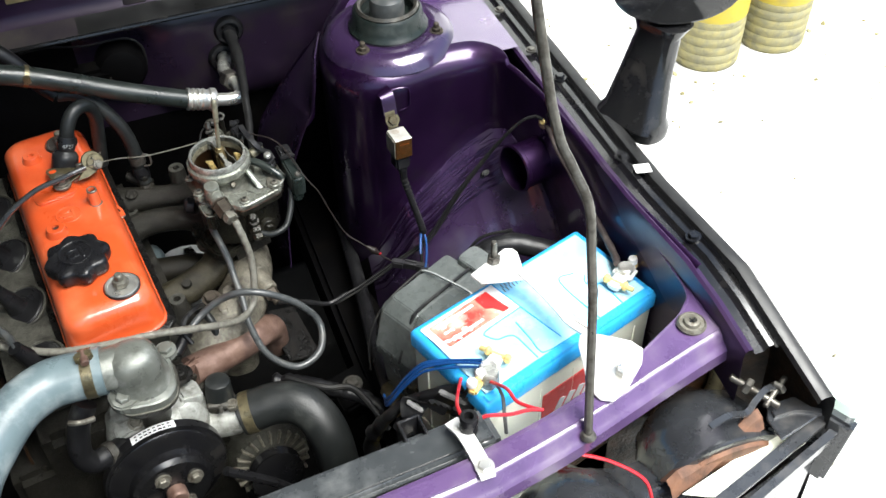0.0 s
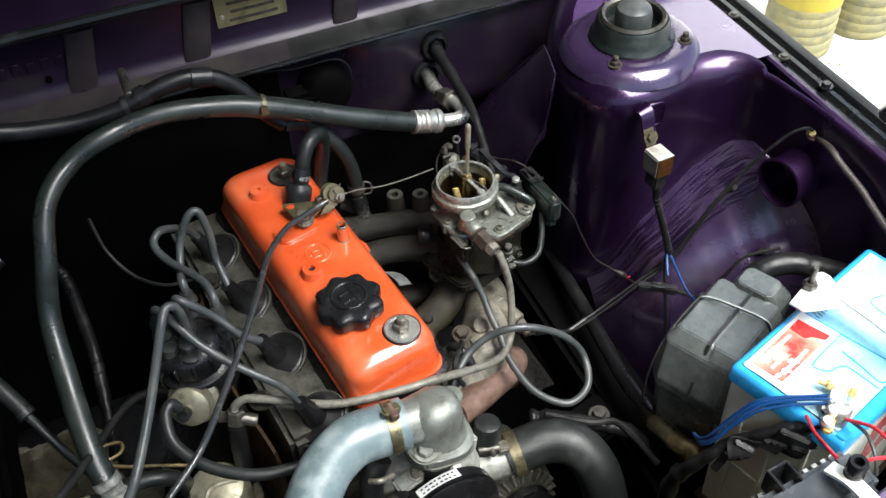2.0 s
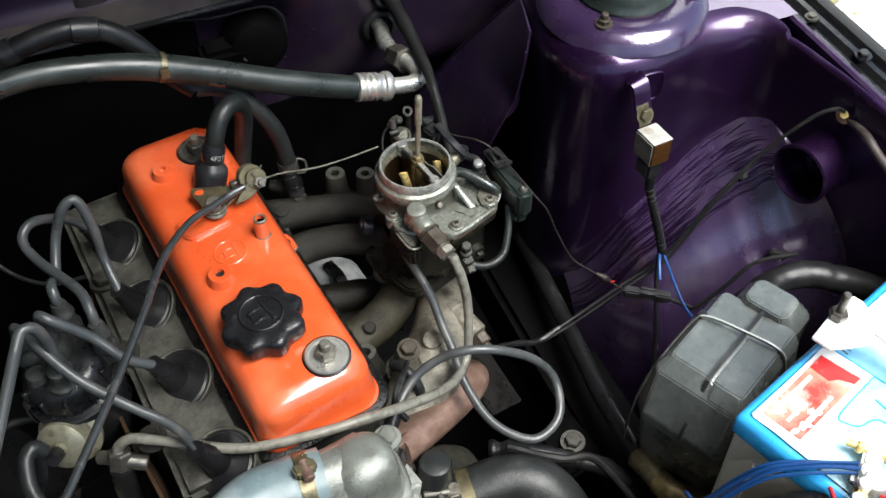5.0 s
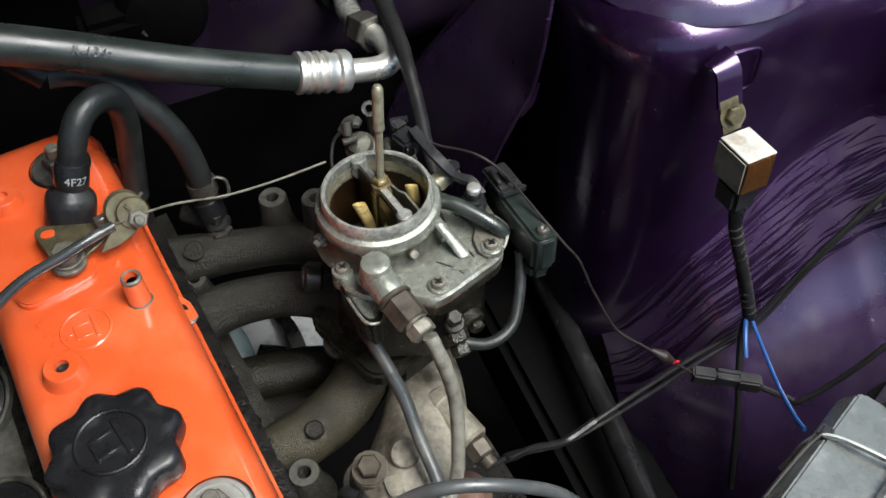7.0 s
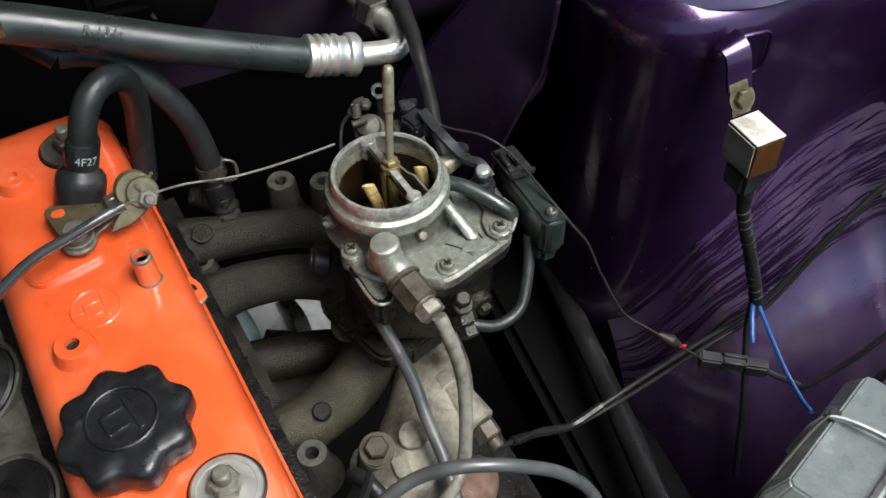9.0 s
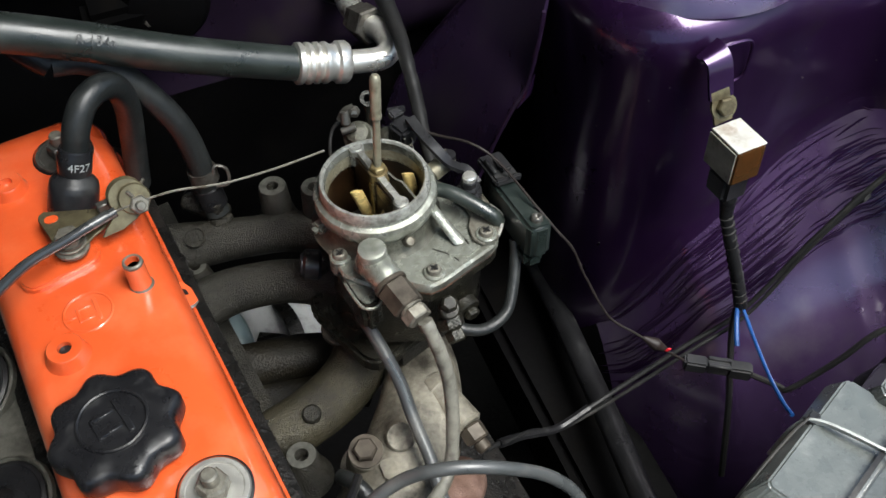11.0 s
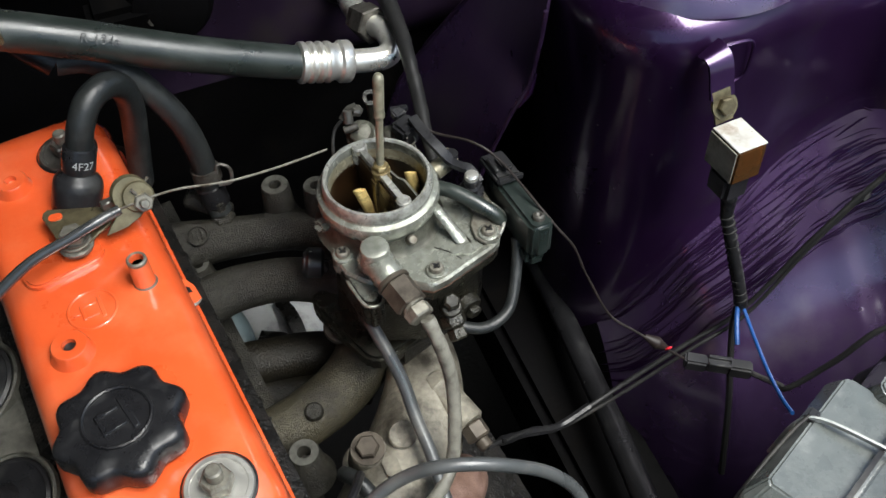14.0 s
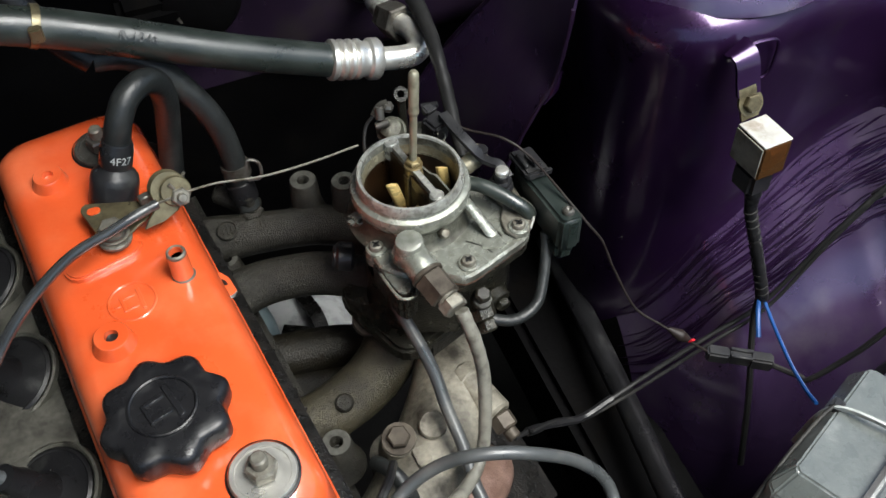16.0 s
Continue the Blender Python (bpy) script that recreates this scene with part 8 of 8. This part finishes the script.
    part("side_lever", join(rod((0.104, 1.010, 0.725), (0.092, 1.014, 0.727), 0.0105, 18, 0.002), rod((0.096, 1.012, 0.727), (0.090, 1.014, 0.728), 0.0075, 16, 0.001), strip([(0.110, 1.004, 0.735), (0.118, 0.996, 0.728), (0.118, 0.98, 0.712)], 0.010, 0.003, (1, 0, 0))), M_BLACKPLASTIC, ob, "throttle lever")
    part("linkage_rod", join(rod((0.1030, 1.0150, 0.690), (0.1015, 1.0240, 0.7145), 0.0042, 14, 0.001), hexagon((0.1028, 1.0160, 0.696), (0.1022, 1.0195, 0.703), 0.0075), hexagon((0.1024, 1.0200, 0.7045), (0.1020, 1.0225, 0.7095), 0.0070)), M_BROWNNUT, ob, "oily throttle stop stud")
    part("spring", tube([(0.176 + 0.003 * math.cos(k * 0.9), 1.021 + 0.003 * math.sin(k * 0.9), 0.77 + 0.0010 * k) for k in range(40)], 0.0006, 5, 2), M_STEEL, ob, "return spring")


carburettor()


def fuel_pipe():
    solo("fuel_pipe", tube([(0.1395, 0.898, 0.784), (0.1435, 0.888, 0.766), (0.147, 0.881, 0.735), (0.143, 0.868, 0.705), (0.135, 0.855, 0.684), (0.116, 0.836, 0.686), (0.083, 0.813, 0.712), (0.029, 0.796, 0.742), (-0.030, 0.797, 0.7475), (-0.086, 0.808, 0.7475), (-0.138, 0.838, 0.747), (-0.165, 0.853, 0.746), (-0.178, 0.856, 0.736), (-0.180, 0.853, 0.728)], 0.0044, 12, 8, wob=0.12), M_PALEPIPE, "stained metal fuel pipe curling round the valve cover", "pipe")
    vl = thing("vacuum_line", "looped grey rubber vacuum line", "hose")
    part("sleeve", tube([(0.036, 0.800, 0.698), (0.046, 0.812, 0.702), (0.054, 0.820, 0.705)], 0.0068, 12, 6), M_RUBBER, vl, "thicker end sleeve")
    part("print_stripe", tube([(0.1185, 0.9135, 0.7365), (0.1225, 0.9005, 0.7235), (0.1235, 0.888, 0.711)], 0.0012, 6, 6), M_GREYPLASTIC, vl, "faint printed stripe")
    part("line", tube([(0.112, 0.945, 0.748), (0.118, 0.919, 0.735), (0.122, 0.902, 0.720), (0.123, 0.885, 0.705), (0.125, 0.862, 0.690), (0.125, 0.832, 0.674), (0.135, 0.792, 0.662), (0.163, 0.766, 0.656), (0.194, 0.777, 0.658), (0.204, 0.806, 0.672), (0.186, 0.817, 0.702), (0.152, 0.822, 0.730), (0.122, 0.830, 0.736), (0.098, 0.838, 0.724), (0.074, 0.835, 0.712), (0.052, 0.818, 0.704), (0.036, 0.800, 0.698)], 0.0042, 12, 8), M_LEAD, vl)
    solo("thin_loop_wire", tube([(0.078, 0.862, 0.700), (0.070, 0.845, 0.715), (0.055, 0.825, 0.722), (0.050, 0.815, 0.712), (0.056, 0.806, 0.700)], 0.003, 8), M_RUBBER, "short rusty wire tie", "wire")


fuel_pipe()


def ac_lines():
    ob = thing("air_con_hose", "thick black air conditioning hose with alloy end fitting", "hose")
    part("hose", tube([(0.136, 1.113, 0.811), (0.060, 1.115, 0.843), (-0.003, 1.120, 0.871), (-0.049, 1.122, 0.891), (-0.094, 1.122, 0.906), (-0.153, 1.115, 0.921), (-0.209, 1.092, 0.930), (-0.255, 1.080, 0.918), (-0.290, 1.050, 0.898), (-0.307, 1.014, 0.858), (-0.322, 0.988, 0.808), (-0.325, 0.935, 0.765), (-0.324, 0.880, 0.735), (-0.319, 0.845, 0.708)], [0.0118, 0.0122, 0.0126, 0.0126, 0.0118, 0.0108, 0.0105, 0.0105, 0.0105, 0.0108, 0.0112, 0.012, 0.0125, 0.0125], 22, 8), M_HOSE, ob)
    m = axis((0.128, 1.113, 0.8145), (0.166, 1.113, 0.8035))
    part("crimp", moved(lathe([(0.0125, 0), (0.0145, 0.001), (0.0145, 0.004), (0.0124, 0.006), (0.0145, 0.008), (0.0145, 0.010), (0.0124, 0.012), (0.0145, 0.014), (0.0145, 0.016), (0.0124, 0.018), (0.0145, 0.020), (0.0145, 0.022), (0.0128, 0.025), (0.0130, 0.028), (0.0150, 0.030), (0.0150, 0.036), (0.0135, 0.038), (0.009, 0.038)], 30), m), M_ALU, ob, "crimped alloy ferrule")
    part("elbow", tube([(0.160, 1.113, 0.805), (0.180, 1.113, 0.800), (0.192, 1.114, 0.799), (0.199, 1.120, 0.801), (0.198, 1.134, 0.804), (0.194, 1.150, 0.801)], 0.0085, 16), M_ALU, ob, "bright alloy elbow")
    part("nut", join(hexagon((0.1945, 1.145, 0.8025), (0.191, 1.162, 0.797), 0.0140, 0.0012), hexagon((0.191, 1.162, 0.797), (0.190, 1.170, 0.794), 0.0125, 0.0012)), M_DARKSTEEL, ob, "dull union nut")
    part("tube", tube([(0.190, 1.166, 0.7965), (0.190, 1.195, 0.7930), (0.196, 1.225, 0.7860), (0.198, 1.255, 0.782)], 0.0090, 16), M_ALLOY, ob, "dull alloy pipe through the bulkhead")
    mt = axis((-0.045, 1.122, 0.890), (-0.050, 1.122, 0.892))
    t = part("tie", moved(lathe([(0.0126, 0), (0.0138, 0), (0.0138, 0.005), (0.0126, 0.005)], 24), mt), M_GOLDZINC, ob, "yellowed cable tie")
    part("tie_head", moved(rbox(0.008, 0.006, 0.010, 0.001), pose(-0.046, 1.1085, 0.889)), M_GOLDZINC, t)
    me = axis((-0.3185, 0.846, 0.7085), (-0.311, 0.826, 0.680))
    part("end_ferrule", moved(lathe([(0.0122, -0.002), (0.0142, -0.001), (0.0142, 0.007), (0.0120, 0.009), (0.0120, 0.016), (0.0138, 0.018), (0.0142, 0.030), (0.0125, 0.034), (0.009, 0.036), (0.009, 0.055), (0, 0.055)], 26), me), M_BRIGHTCAST, ob, "pale alloy end ferrule")
    part("end_joint", moved(lathe([(0.0085, 0.055), (0.010, 0.056), (0.010, 0.075), (0.0, 0.076)], 20), me), M_RUST_PALE, ob, "rusty joint")
    lettering("print", "R-134a", 0.0085, pose(0.010, 1.1078, 0.8752, 52, 24, 0), M_BOOT, ob, 0.0001)
    bh = thing("bulkhead_hose", "black rubber hose clipped under the cowl", "hose")
    part("hose", tube([(-0.022, 1.132, 0.850), (-0.039, 1.140, 0.866), (-0.062, 1.150, 0.901), (-0.086, 1.155, 0.921), (-0.118, 1.156, 0.929), (-0.157, 1.153, 0.925), (-0.190, 1.15, 0.916), (-0.238, 1.15, 0.913), (-0.289, 1.15, 0.920), (-0.36, 1.15, 0.935), (-0.52, 1.16, 0.93)], 0.0098, 16, 8), M_RUBBER, bh)
    part("sleeve", moved(lathe([(0.0100, -0.012), (0.0112, -0.011), (0.0112, 0.011), (0.0100, 0.012)], 20), axis((-0.100, 1.1555, 0.925), (-0.118, 1.156, 0.929))), M_BLACKPLASTIC, bh)
    k = thing("hose_clip", "worn black double hose clip", "clip")
    part("band", moved(lathe([(0.0102, -0.006), (0.0118, -0.006), (0.0118, 0.006), (0.0102, 0.006)], 20), axis((-0.165, 1.1522, 0.9235), (-0.19, 1.15, 0.916))), M_BLACKPLASTIC, k)
    part("stud", rod((-0.178, 1.20, 0.93), (-0.178, 1.152, 0.928), 0.005, 10, 0.001), M_DARKSTEEL, k)
    part("band", moved(lathe([(0.0102, -0.003), (0.0122, -0.003), (0.0122, 0.003), (0.0102, 0.003)], 20), axis((-0.185, 1.1505, 0.917), (-0.20, 1.15, 0.914))), M_BLACKPLASTIC, k)
    hh = thing("heater_hose", "black rubber vacuum hose to the manifold", "hose")
    part("clamp_end", moved(lathe([(0.0092, -0.008), (0.0102, -0.007), (0.0102, 0.007), (0.0092, 0.008)], 20), axis((0.0485, 1.106, 0.722), (0.0500, 1.101, 0.708))), M_RUBBER, hh, "swollen hose end")
    part("hose", tube([(-0.022, 1.132, 0.850), (-0.004, 1.132, 0.846), (0.014, 1.126, 0.836), (0.030, 1.120, 0.814), (0.042, 1.114, 0.788), (0.047, 1.110, 0.758), (0.048, 1.108, 0.726), (0.050, 1.101, 0.708)], 0.0088, 16, 8), M_RUBBER_GREY, hh)
    c = thing("spring_clamp", "dark spring hose clamp", "clamp")
    part("band", moved(lathe([(0.0092, -0.005), (0.0106, -0.005), (0.0106, 0.005), (0.0092, 0.005)], 20), axis((0.0478, 1.1095, 0.742), (0.0485, 1.106, 0.722))), M_DARKSTEEL, c)
    part("ear", tube([(0.054, 1.100, 0.736), (0.063, 1.098, 0.738), (0.064, 1.102, 0.748), (0.057, 1.104, 0.752), (0.054, 1.102, 0.746)], 0.0013, 8, 5), M_DARKSTEEL, c, "wire clamp ear")
    w = thing("wiper_motor", "dusty dark wiper motor housing on the bulkhead", "motor")
    part("housing", moved(lathe([(0.034, 0), (0.034, 0.030), (0.028, 0.040), (0.016, 0.044), (0, 0.044)], 28), axis((0.060, 1.262, 0.800), (0.06, 1.0, 0.83))), M_BLACK_DIRTY, w)
    part("cover", moved(rbox(0.060, 0.030, 0.022, 0.006), pose(0.030, 1.236, 0.795, 10, 0, 0)), M_BLACK_DIRTY, w)
    part("screw", bolt((0.045, 1.222, 0.800), (0.045, 1.0, 0.83), 0.004, 0.004), M_DARKSTEEL, w)
    solo("cowl_wire", tube([(-0.060, 1.238, 0.853), (-0.026, 1.240, 0.853), (0.022, 1.240, 0.844), (0.073, 1.240, 0.843), (0.092, 1.238, 0.828), (0.094, 1.238, 0.80)], 0.0016, 6), M_WIRE_BLACK, "thin black wire along the bulkhead", "wire")
    solo("grommet_cable", tube([(0.211, 1.240, 0.822), (0.210, 1.18, 0.815), (0.2035, 1.115, 0.818), (0.199, 1.085, 0.816), (0.1955, 1.060, 0.806), (0.190, 1.030, 0.797), (0.187, 1.010, 0.790)], [0.0085, 0.0075, 0.0055, 0.005, 0.005, 0.0045, 0.004], 12, 8, wob=0.2), M_WIRE_BLACK, "black boot and cable from the bulkhead to the carburetor", "cable")
    v = thing("identification_plate", "tarnished brass identification plate riveted to the cowl", "plate")
    part("plate", moved(rbox(0.086, 0.0014, 0.060, 0.0005, 1), pose(-0.012, 1.2615, 0.912)), M_PLATE, v)
    for k in range(4):
        part("text_bar", moved(rbox(0.060 - 0.006 * (k % 2), 0.0006, 0.004, 0), pose(-0.010, 1.2604, 0.918 + 0.011 * k)), M_DARKSTEEL, v)
    part("rivet", moved(lathe([(0.003, 0), (0.0025, 0.0015), (0, 0.002)], 12), axis((-0.048, 1.2608, 0.926), (-0.048, 1.0, 0.926))), M_ALU, v)


ac_lines()


def wiring():
    h = thing("wiring_run", "twin black wires crossing the bay to the inner wing", "wire")
    pts = [(0.166, 0.869, 0.660), (0.179, 0.876, 0.648), (0.204, 0.884, 0.630), (0.232, 0.8905, 0.609), (0.260, 0.895, 0.613), (0.289, 0.898, 0.622), (0.335, 0.897, 0.648), (0.374, 0.893, 0.676), (0.414, 0.890, 0.742), (0.454, 0.885, 0.798), (0.484, 0.870, 0.844), (0.500, 0.861, 0.857), (0.513, 0.860, 0.850)]
    part("wire", tube(pts, 0.0019, 8, 8), M_WIRE_BLACK, h)
    part("wire", tube([Vector(p) + Vector((0.002, -0.003 + 0.004 * math.sin(k), 0.0045 * math.cos(k * 1.3))) for k, p in enumerate(pts[1:-1])], 0.0015, 8, 8), M_WIRE_BLACK, h)
    part("tape", tube(pts[1:5], 0.0032, 8, 6, wob=0.25), M_RUBBER, h, "black tape wrap")
    part("lug", moved(lathe([(0.0045, 0), (0.009, 0.0), (0.009, 0.003), (0.0045, 0.003)], 20), axis((0.516, 0.860, 0.846), (0.44, 0.84, 0.89))), M_RUSTPIPE, h, "tarnished brass ring lug")
    part("lug_bolt", bolt((0.5145, 0.8595, 0.8468), (0.44, 0.84, 0.89), 0.0045, 0.005), M_BRASS, h)
    part("earth_wire", tube([(0.518, 0.858, 0.843), (0.508, 0.823, 0.851), (0.506, 0.803, 0.847), (0.507, 0.768, 0.838), (0.509, 0.746, 0.827), (0.511, 0.721, 0.816), (0.511, 0.694, 0.811), (0.508, 0.664, 0.810), (0.502, 0.646, 0.814)], 0.0042, 10, 8, wob=0.15), M_TAPED, h, "brown taped earth wire")
    b = thing("sensor_wire", "thin dusty brown wire with a black connector", "wire")
    part("wire", tube([(0.186, 1.020, 0.812), (0.1930, 1.0130, 0.8105), (0.2090, 0.9960, 0.8125), (0.2210, 0.9780, 0.8070), (0.2300, 0.9390, 0.8000), (0.2375, 0.9265, 0.7890), (0.2460, 0.9200, 0.7750), (0.2540, 0.9140, 0.7500), (0.2680, 0.9020, 0.7150), (0.2840, 0.8920, 0.7000), (0.2980, 0.8840, 0.6880), (0.3210, 0.8745, 0.6665)], 0.0009, 7, 8, wob=0.4), M_WIRE_BROWN, b)
    part("knot", tube([(0.2900, 0.8890, 0.6950), (0.2980, 0.8845, 0.6885), (0.3060, 0.8805, 0.6815)], [0.0015, 0.0046, 0.0015], 10), M_WIRE_BROWN, b, "brown taped splice")
    part("splice_mark", moved(rbox(0.003, 0.0015, 0.005, 0.0005, 1), pose(0.3035, 0.8800, 0.6830, 20, 30, 0)), M_WIRE_RED, b)
    m = axis((0.3185, 0.8760, 0.6668), (0.3590, 0.8515, 0.6640))
    cn = part("connector", moved(join(moved(rbox(0.0095, 0.0105, 0.016, 0.0015), pose(0, 0, 0.000)), moved(rbox(0.0078, 0.0090, 0.016, 0.0010), pose(0, 0, 0.015)), moved(rbox(0.0095, 0.0115, 0.0165, 0.0015), pose(0, 0, 0.030)), moved(rbox(0.0030, 0.0028, 0.016, 0.0006, 1), pose(0.0030, 0.0048, 0.016)), moved(rbox(0.0030, 0.0028, 0.016, 0.0006, 1), pose(-0.0030, 0.0048, 0.016))), m), M_BLACKPLASTIC, b, "black plug connector")
    part("wire", tube([(0.3550, 0.8530, 0.6640), (0.3670, 0.8340, 0.6675), (0.3705, 0.8270, 0.6720), (0.3950, 0.8210, 0.7000), (0.4170, 0.8160, 0.7300), (0.450, 0.80, 0.745)], 0.0021, 7, 8), M_WIRE_BLACK, b)
    r = thing("relay_wiring", "taped relay wires ending in loose blue wires", "wire")
    part("loom", tube([(0.3520, 0.9150, 0.796), (0.3518, 0.9125, 0.778), (0.3525, 0.9095, 0.764), (0.3580, 0.8990, 0.7350), (0.3630, 0.8930, 0.712), (0.3665, 0.8885, 0.6910)], [0.0058, 0.0050, 0.0040, 0.0038, 0.0042, 0.0050], 12, 10, wob=0.3), M_RUBBER, r, "black taped loom")
    for k in range(13):
        q = Vector((0.3520, 0.9105, 0.768)).lerp(Vector((0.3655, 0.8895, 0.698)), k / 12)
        part("tape_turn", moved(lathe([(0.0040, -0.0012), (0.0048, -0.0008), (0.0048, 0.0008), (0.0040, 0.0012)], 12, False), axis(q, q + Vector((0.35, -0.26, -1.0)))), M_WIRE_BLACK, r)
    part("blue_wire", tube([(0.3665, 0.8880, 0.693), (0.3665, 0.8800, 0.6880), (0.3610, 0.8620, 0.6890), (0.3490, 0.8300, 0.6980), (0.3370, 0.8030, 0.7140), (0.3320, 0.7890, 0.7230)], 0.0014, 8, 8), M_WIRE_BLUE, r, "bright blue wire")
    part("blue_wire", tube([(0.3640, 0.8895, 0.695), (0.3612, 0.8840, 0.6880), (0.3580, 0.8770, 0.682), (0.3550, 0.8690, 0.6750)], 0.0018, 8, 8), M_WIRE_BLUE, r)
    part("black_wire", tube([(0.3650, 0.8900, 0.696), (0.3615, 0.8850, 0.675), (0.3570, 0.8720, 0.6500), (0.3510, 0.8540, 0.6200), (0.3440, 0.8310, 0.5600)], 0.0024, 8, 8), M_WIRE_BLACK, r)
    bb = thing("battery_cable_bundle", "bundle of blue and black battery wires with torn tape", "wire")
    rng = random.Random(3)
    for k in range(5):
        o = Vector((0.0005 * k, 0.0022 * (k - 2), 0.0022 * (k % 2)))
        part("blue_wire", tube([Vector(p) + o * (1 + 0.4 * math.sin(q + k)) for q, p in enumerate(((0.318, 0.576, 0.812), (0.300, 0.588, 0.808), (0.284, 0.597, 0.803), (0.266, 0.606, 0.793), (0.249, 0.613, 0.768), (0.236, 0.619, 0.742), (0.231, 0.628, 0.726), (0.233, 0.641, 0.718)))], 0.0014, 7, 8), M_WIRE_BLUE, bb)
    part("black_sleeve", tube([(0.310, 0.570, 0.796), (0.297, 0.574, 0.787), (0.283, 0.581, 0.780), (0.266, 0.592, 0.767), (0.250, 0.606, 0.748), (0.234, 0.612, 0.728), (0.221, 0.622, 0.698), (0.214, 0.634, 0.660), (0.210, 0.636, 0.60), (0.20, 0.63, 0.52)], [0.004, 0.005, 0.006, 0.0055, 0.005, 0.006, 0.008, 0.009, 0.009, 0.009], 10, 8, wob=0.35), M_RUBBER, bb, "torn black sleeve")
    for x, y, z, sx, sy, sz, a, c in ((0.306, 0.566, 0.774, 0.003, 0.020, 0.030, 10, 28), (0.299, 0.570, 0.770, 0.016, 0.003, 0.030, 12, -32), (0.283, 0.578, 0.764, 0.030, 0.006, 0.020, 15, -35), (0.268, 0.585, 0.752, 0.028, 0.005, 0.014, -10, -40), (0.290, 0.569, 0.752, 0.018, 0.006, 0.012, 8, -30), (0.254, 0.600, 0.742, 0.020, 0.006, 0.012, 20, -45), (0.236, 0.606, 0.708, 0.012, 0.008, 0.018, 15, 30)):
        part("torn_flap", moved(rbox(sx, sy, sz, 0.0012), pose(x, y, z, a, 22, c)), M_BLACKPLASTIC, bb)
    torn = [[(0.318 - 0.075 * u + 0.004 * math.sin(9 * u + 5 * v), 0.5560 + 0.046 * u + 0.006 * math.sin(14 * u + 6 * v), 0.792 - 0.036 * u - (0.030 + 0.012 * math.sin(7 * u)) * v) for u in np.linspace(0, 1, 18)] for v in np.linspace(0, 1, 7)]
    part("torn_tape", sheet(torn, 0.0012), M_BLACKPLASTIC, bb, "hanging torn black tape")
    yl = thing("washer_cap", "worn yellow cap on a dark bottle", "bottle cap")
    part("cap", moved(lathe([(0.022, 0), (0.024, 0.003), (0.024, 0.020), (0.021, 0.024), (0, 0.024)], 26), axis((0.250, 0.606, 0.535), (0.225, 0.60, 0.575))), M_YELLOW, yl)
    part("bottle", moved(lathe([(0.030, -0.10), (0.034, -0.02), (0.026, 0.0), (0.022, 0.002)], 26), axis((0.250, 0.606, 0.535), (0.225, 0.60, 0.575))), M_BLACKPLASTIC, yl, "dark bottle")
    rd = thing("red_wires", "thin red wires looping from the battery terminal", "wire")
    part("wire", tube([(0.318, 0.552, 0.812), (0.324, 0.530, 0.826), (0.326, 0.510, 0.830), (0.336, 0.495, 0.834), (0.342, 0.488, 0.837)], 0.0018, 7, 8), M_WIRE_RED, rd)
    part("wire", tube([(0.342, 0.488, 0.837), (0.330, 0.492, 0.838), (0.312, 0.494, 0.838), (0.295, 0.498, 0.840), (0.288, 0.500, 0.838)], 0.0018, 7, 8), M_WIRE_RED, rd)
    part("wire", tube([(0.296, 0.575, 0.800), (0.284, 0.552, 0.812), (0.274, 0.528, 0.828), (0.272, 0.515, 0.832)], 0.0018, 7, 8), M_WIRE_RED, rd)
    part("grey_wire", tube([(0.322, 0.556, 0.808), (0.320, 0.530, 0.818), (0.314, 0.510, 0.815), (0.312, 0.500, 0.80)], 0.0018, 7, 8), M_LEAD, rd)
    part("black_wire", tube([(0.476, 0.655, 0.805), (0.470, 0.628, 0.803), (0.455, 0.605, 0.802), (0.440, 0.580, 0.795), (0.425, 0.555, 0.76)], 0.0014, 7, 8), M_WIRE_BLACK, rd)
    hp = thing("coolant_pipe", "dull black coolant pipe along the chassis rail", "pipe")
    part("pipe", tube([(0.302, 1.09, 0.566), (0.296, 1.020, 0.568), (0.284, 0.912, 0.575), (0.277, 0.860, 0.580), (0.271, 0.816, 0.585), (0.264, 0.735, 0.599)], 0.0095, 16, 8), M_RUBBER, hp)
    part("ferrule", moved(lathe([(0.0105, 0), (0.0125, 0.001), (0.0125, 0.012), (0.0115, 0.014), (0.0118, 0.030), (0.0105, 0.032), (0.0105, 0.040), (0, 0.040)], 22), axis((0.2645, 0.738, 0.599), (0.268, 0.70, 0.606))), M_GOLDZINC, hp, "yellow zinc ferrule")
    part("elbow", tube([(0.267, 0.704, 0.605), (0.270, 0.692, 0.607), (0.279, 0.680, 0.606), (0.30, 0.672, 0.60)], 0.0125, 14), M_VENTURI, hp, "tarnished pipe elbow")
    ln = thing("dark_loom", "oily black wiring loom beside the pump", "loom")
    part("sleeve", tube([(0.135, 0.80, 0.60), (0.165, 0.785, 0.602), (0.20, 0.765, 0.595), (0.235, 0.745, 0.585), (0.26, 0.72, 0.56)], 0.009, 10, 12, wob=0.45), M_RUBBER, ln)
    part("strand", tube([(0.15, 0.79, 0.612), (0.19, 0.76, 0.610), (0.225, 0.75, 0.60), (0.25, 0.70, 0.57)], 0.004, 8, 8, wob=0.3), M_WIRE_BLACK, ln)


wiring()
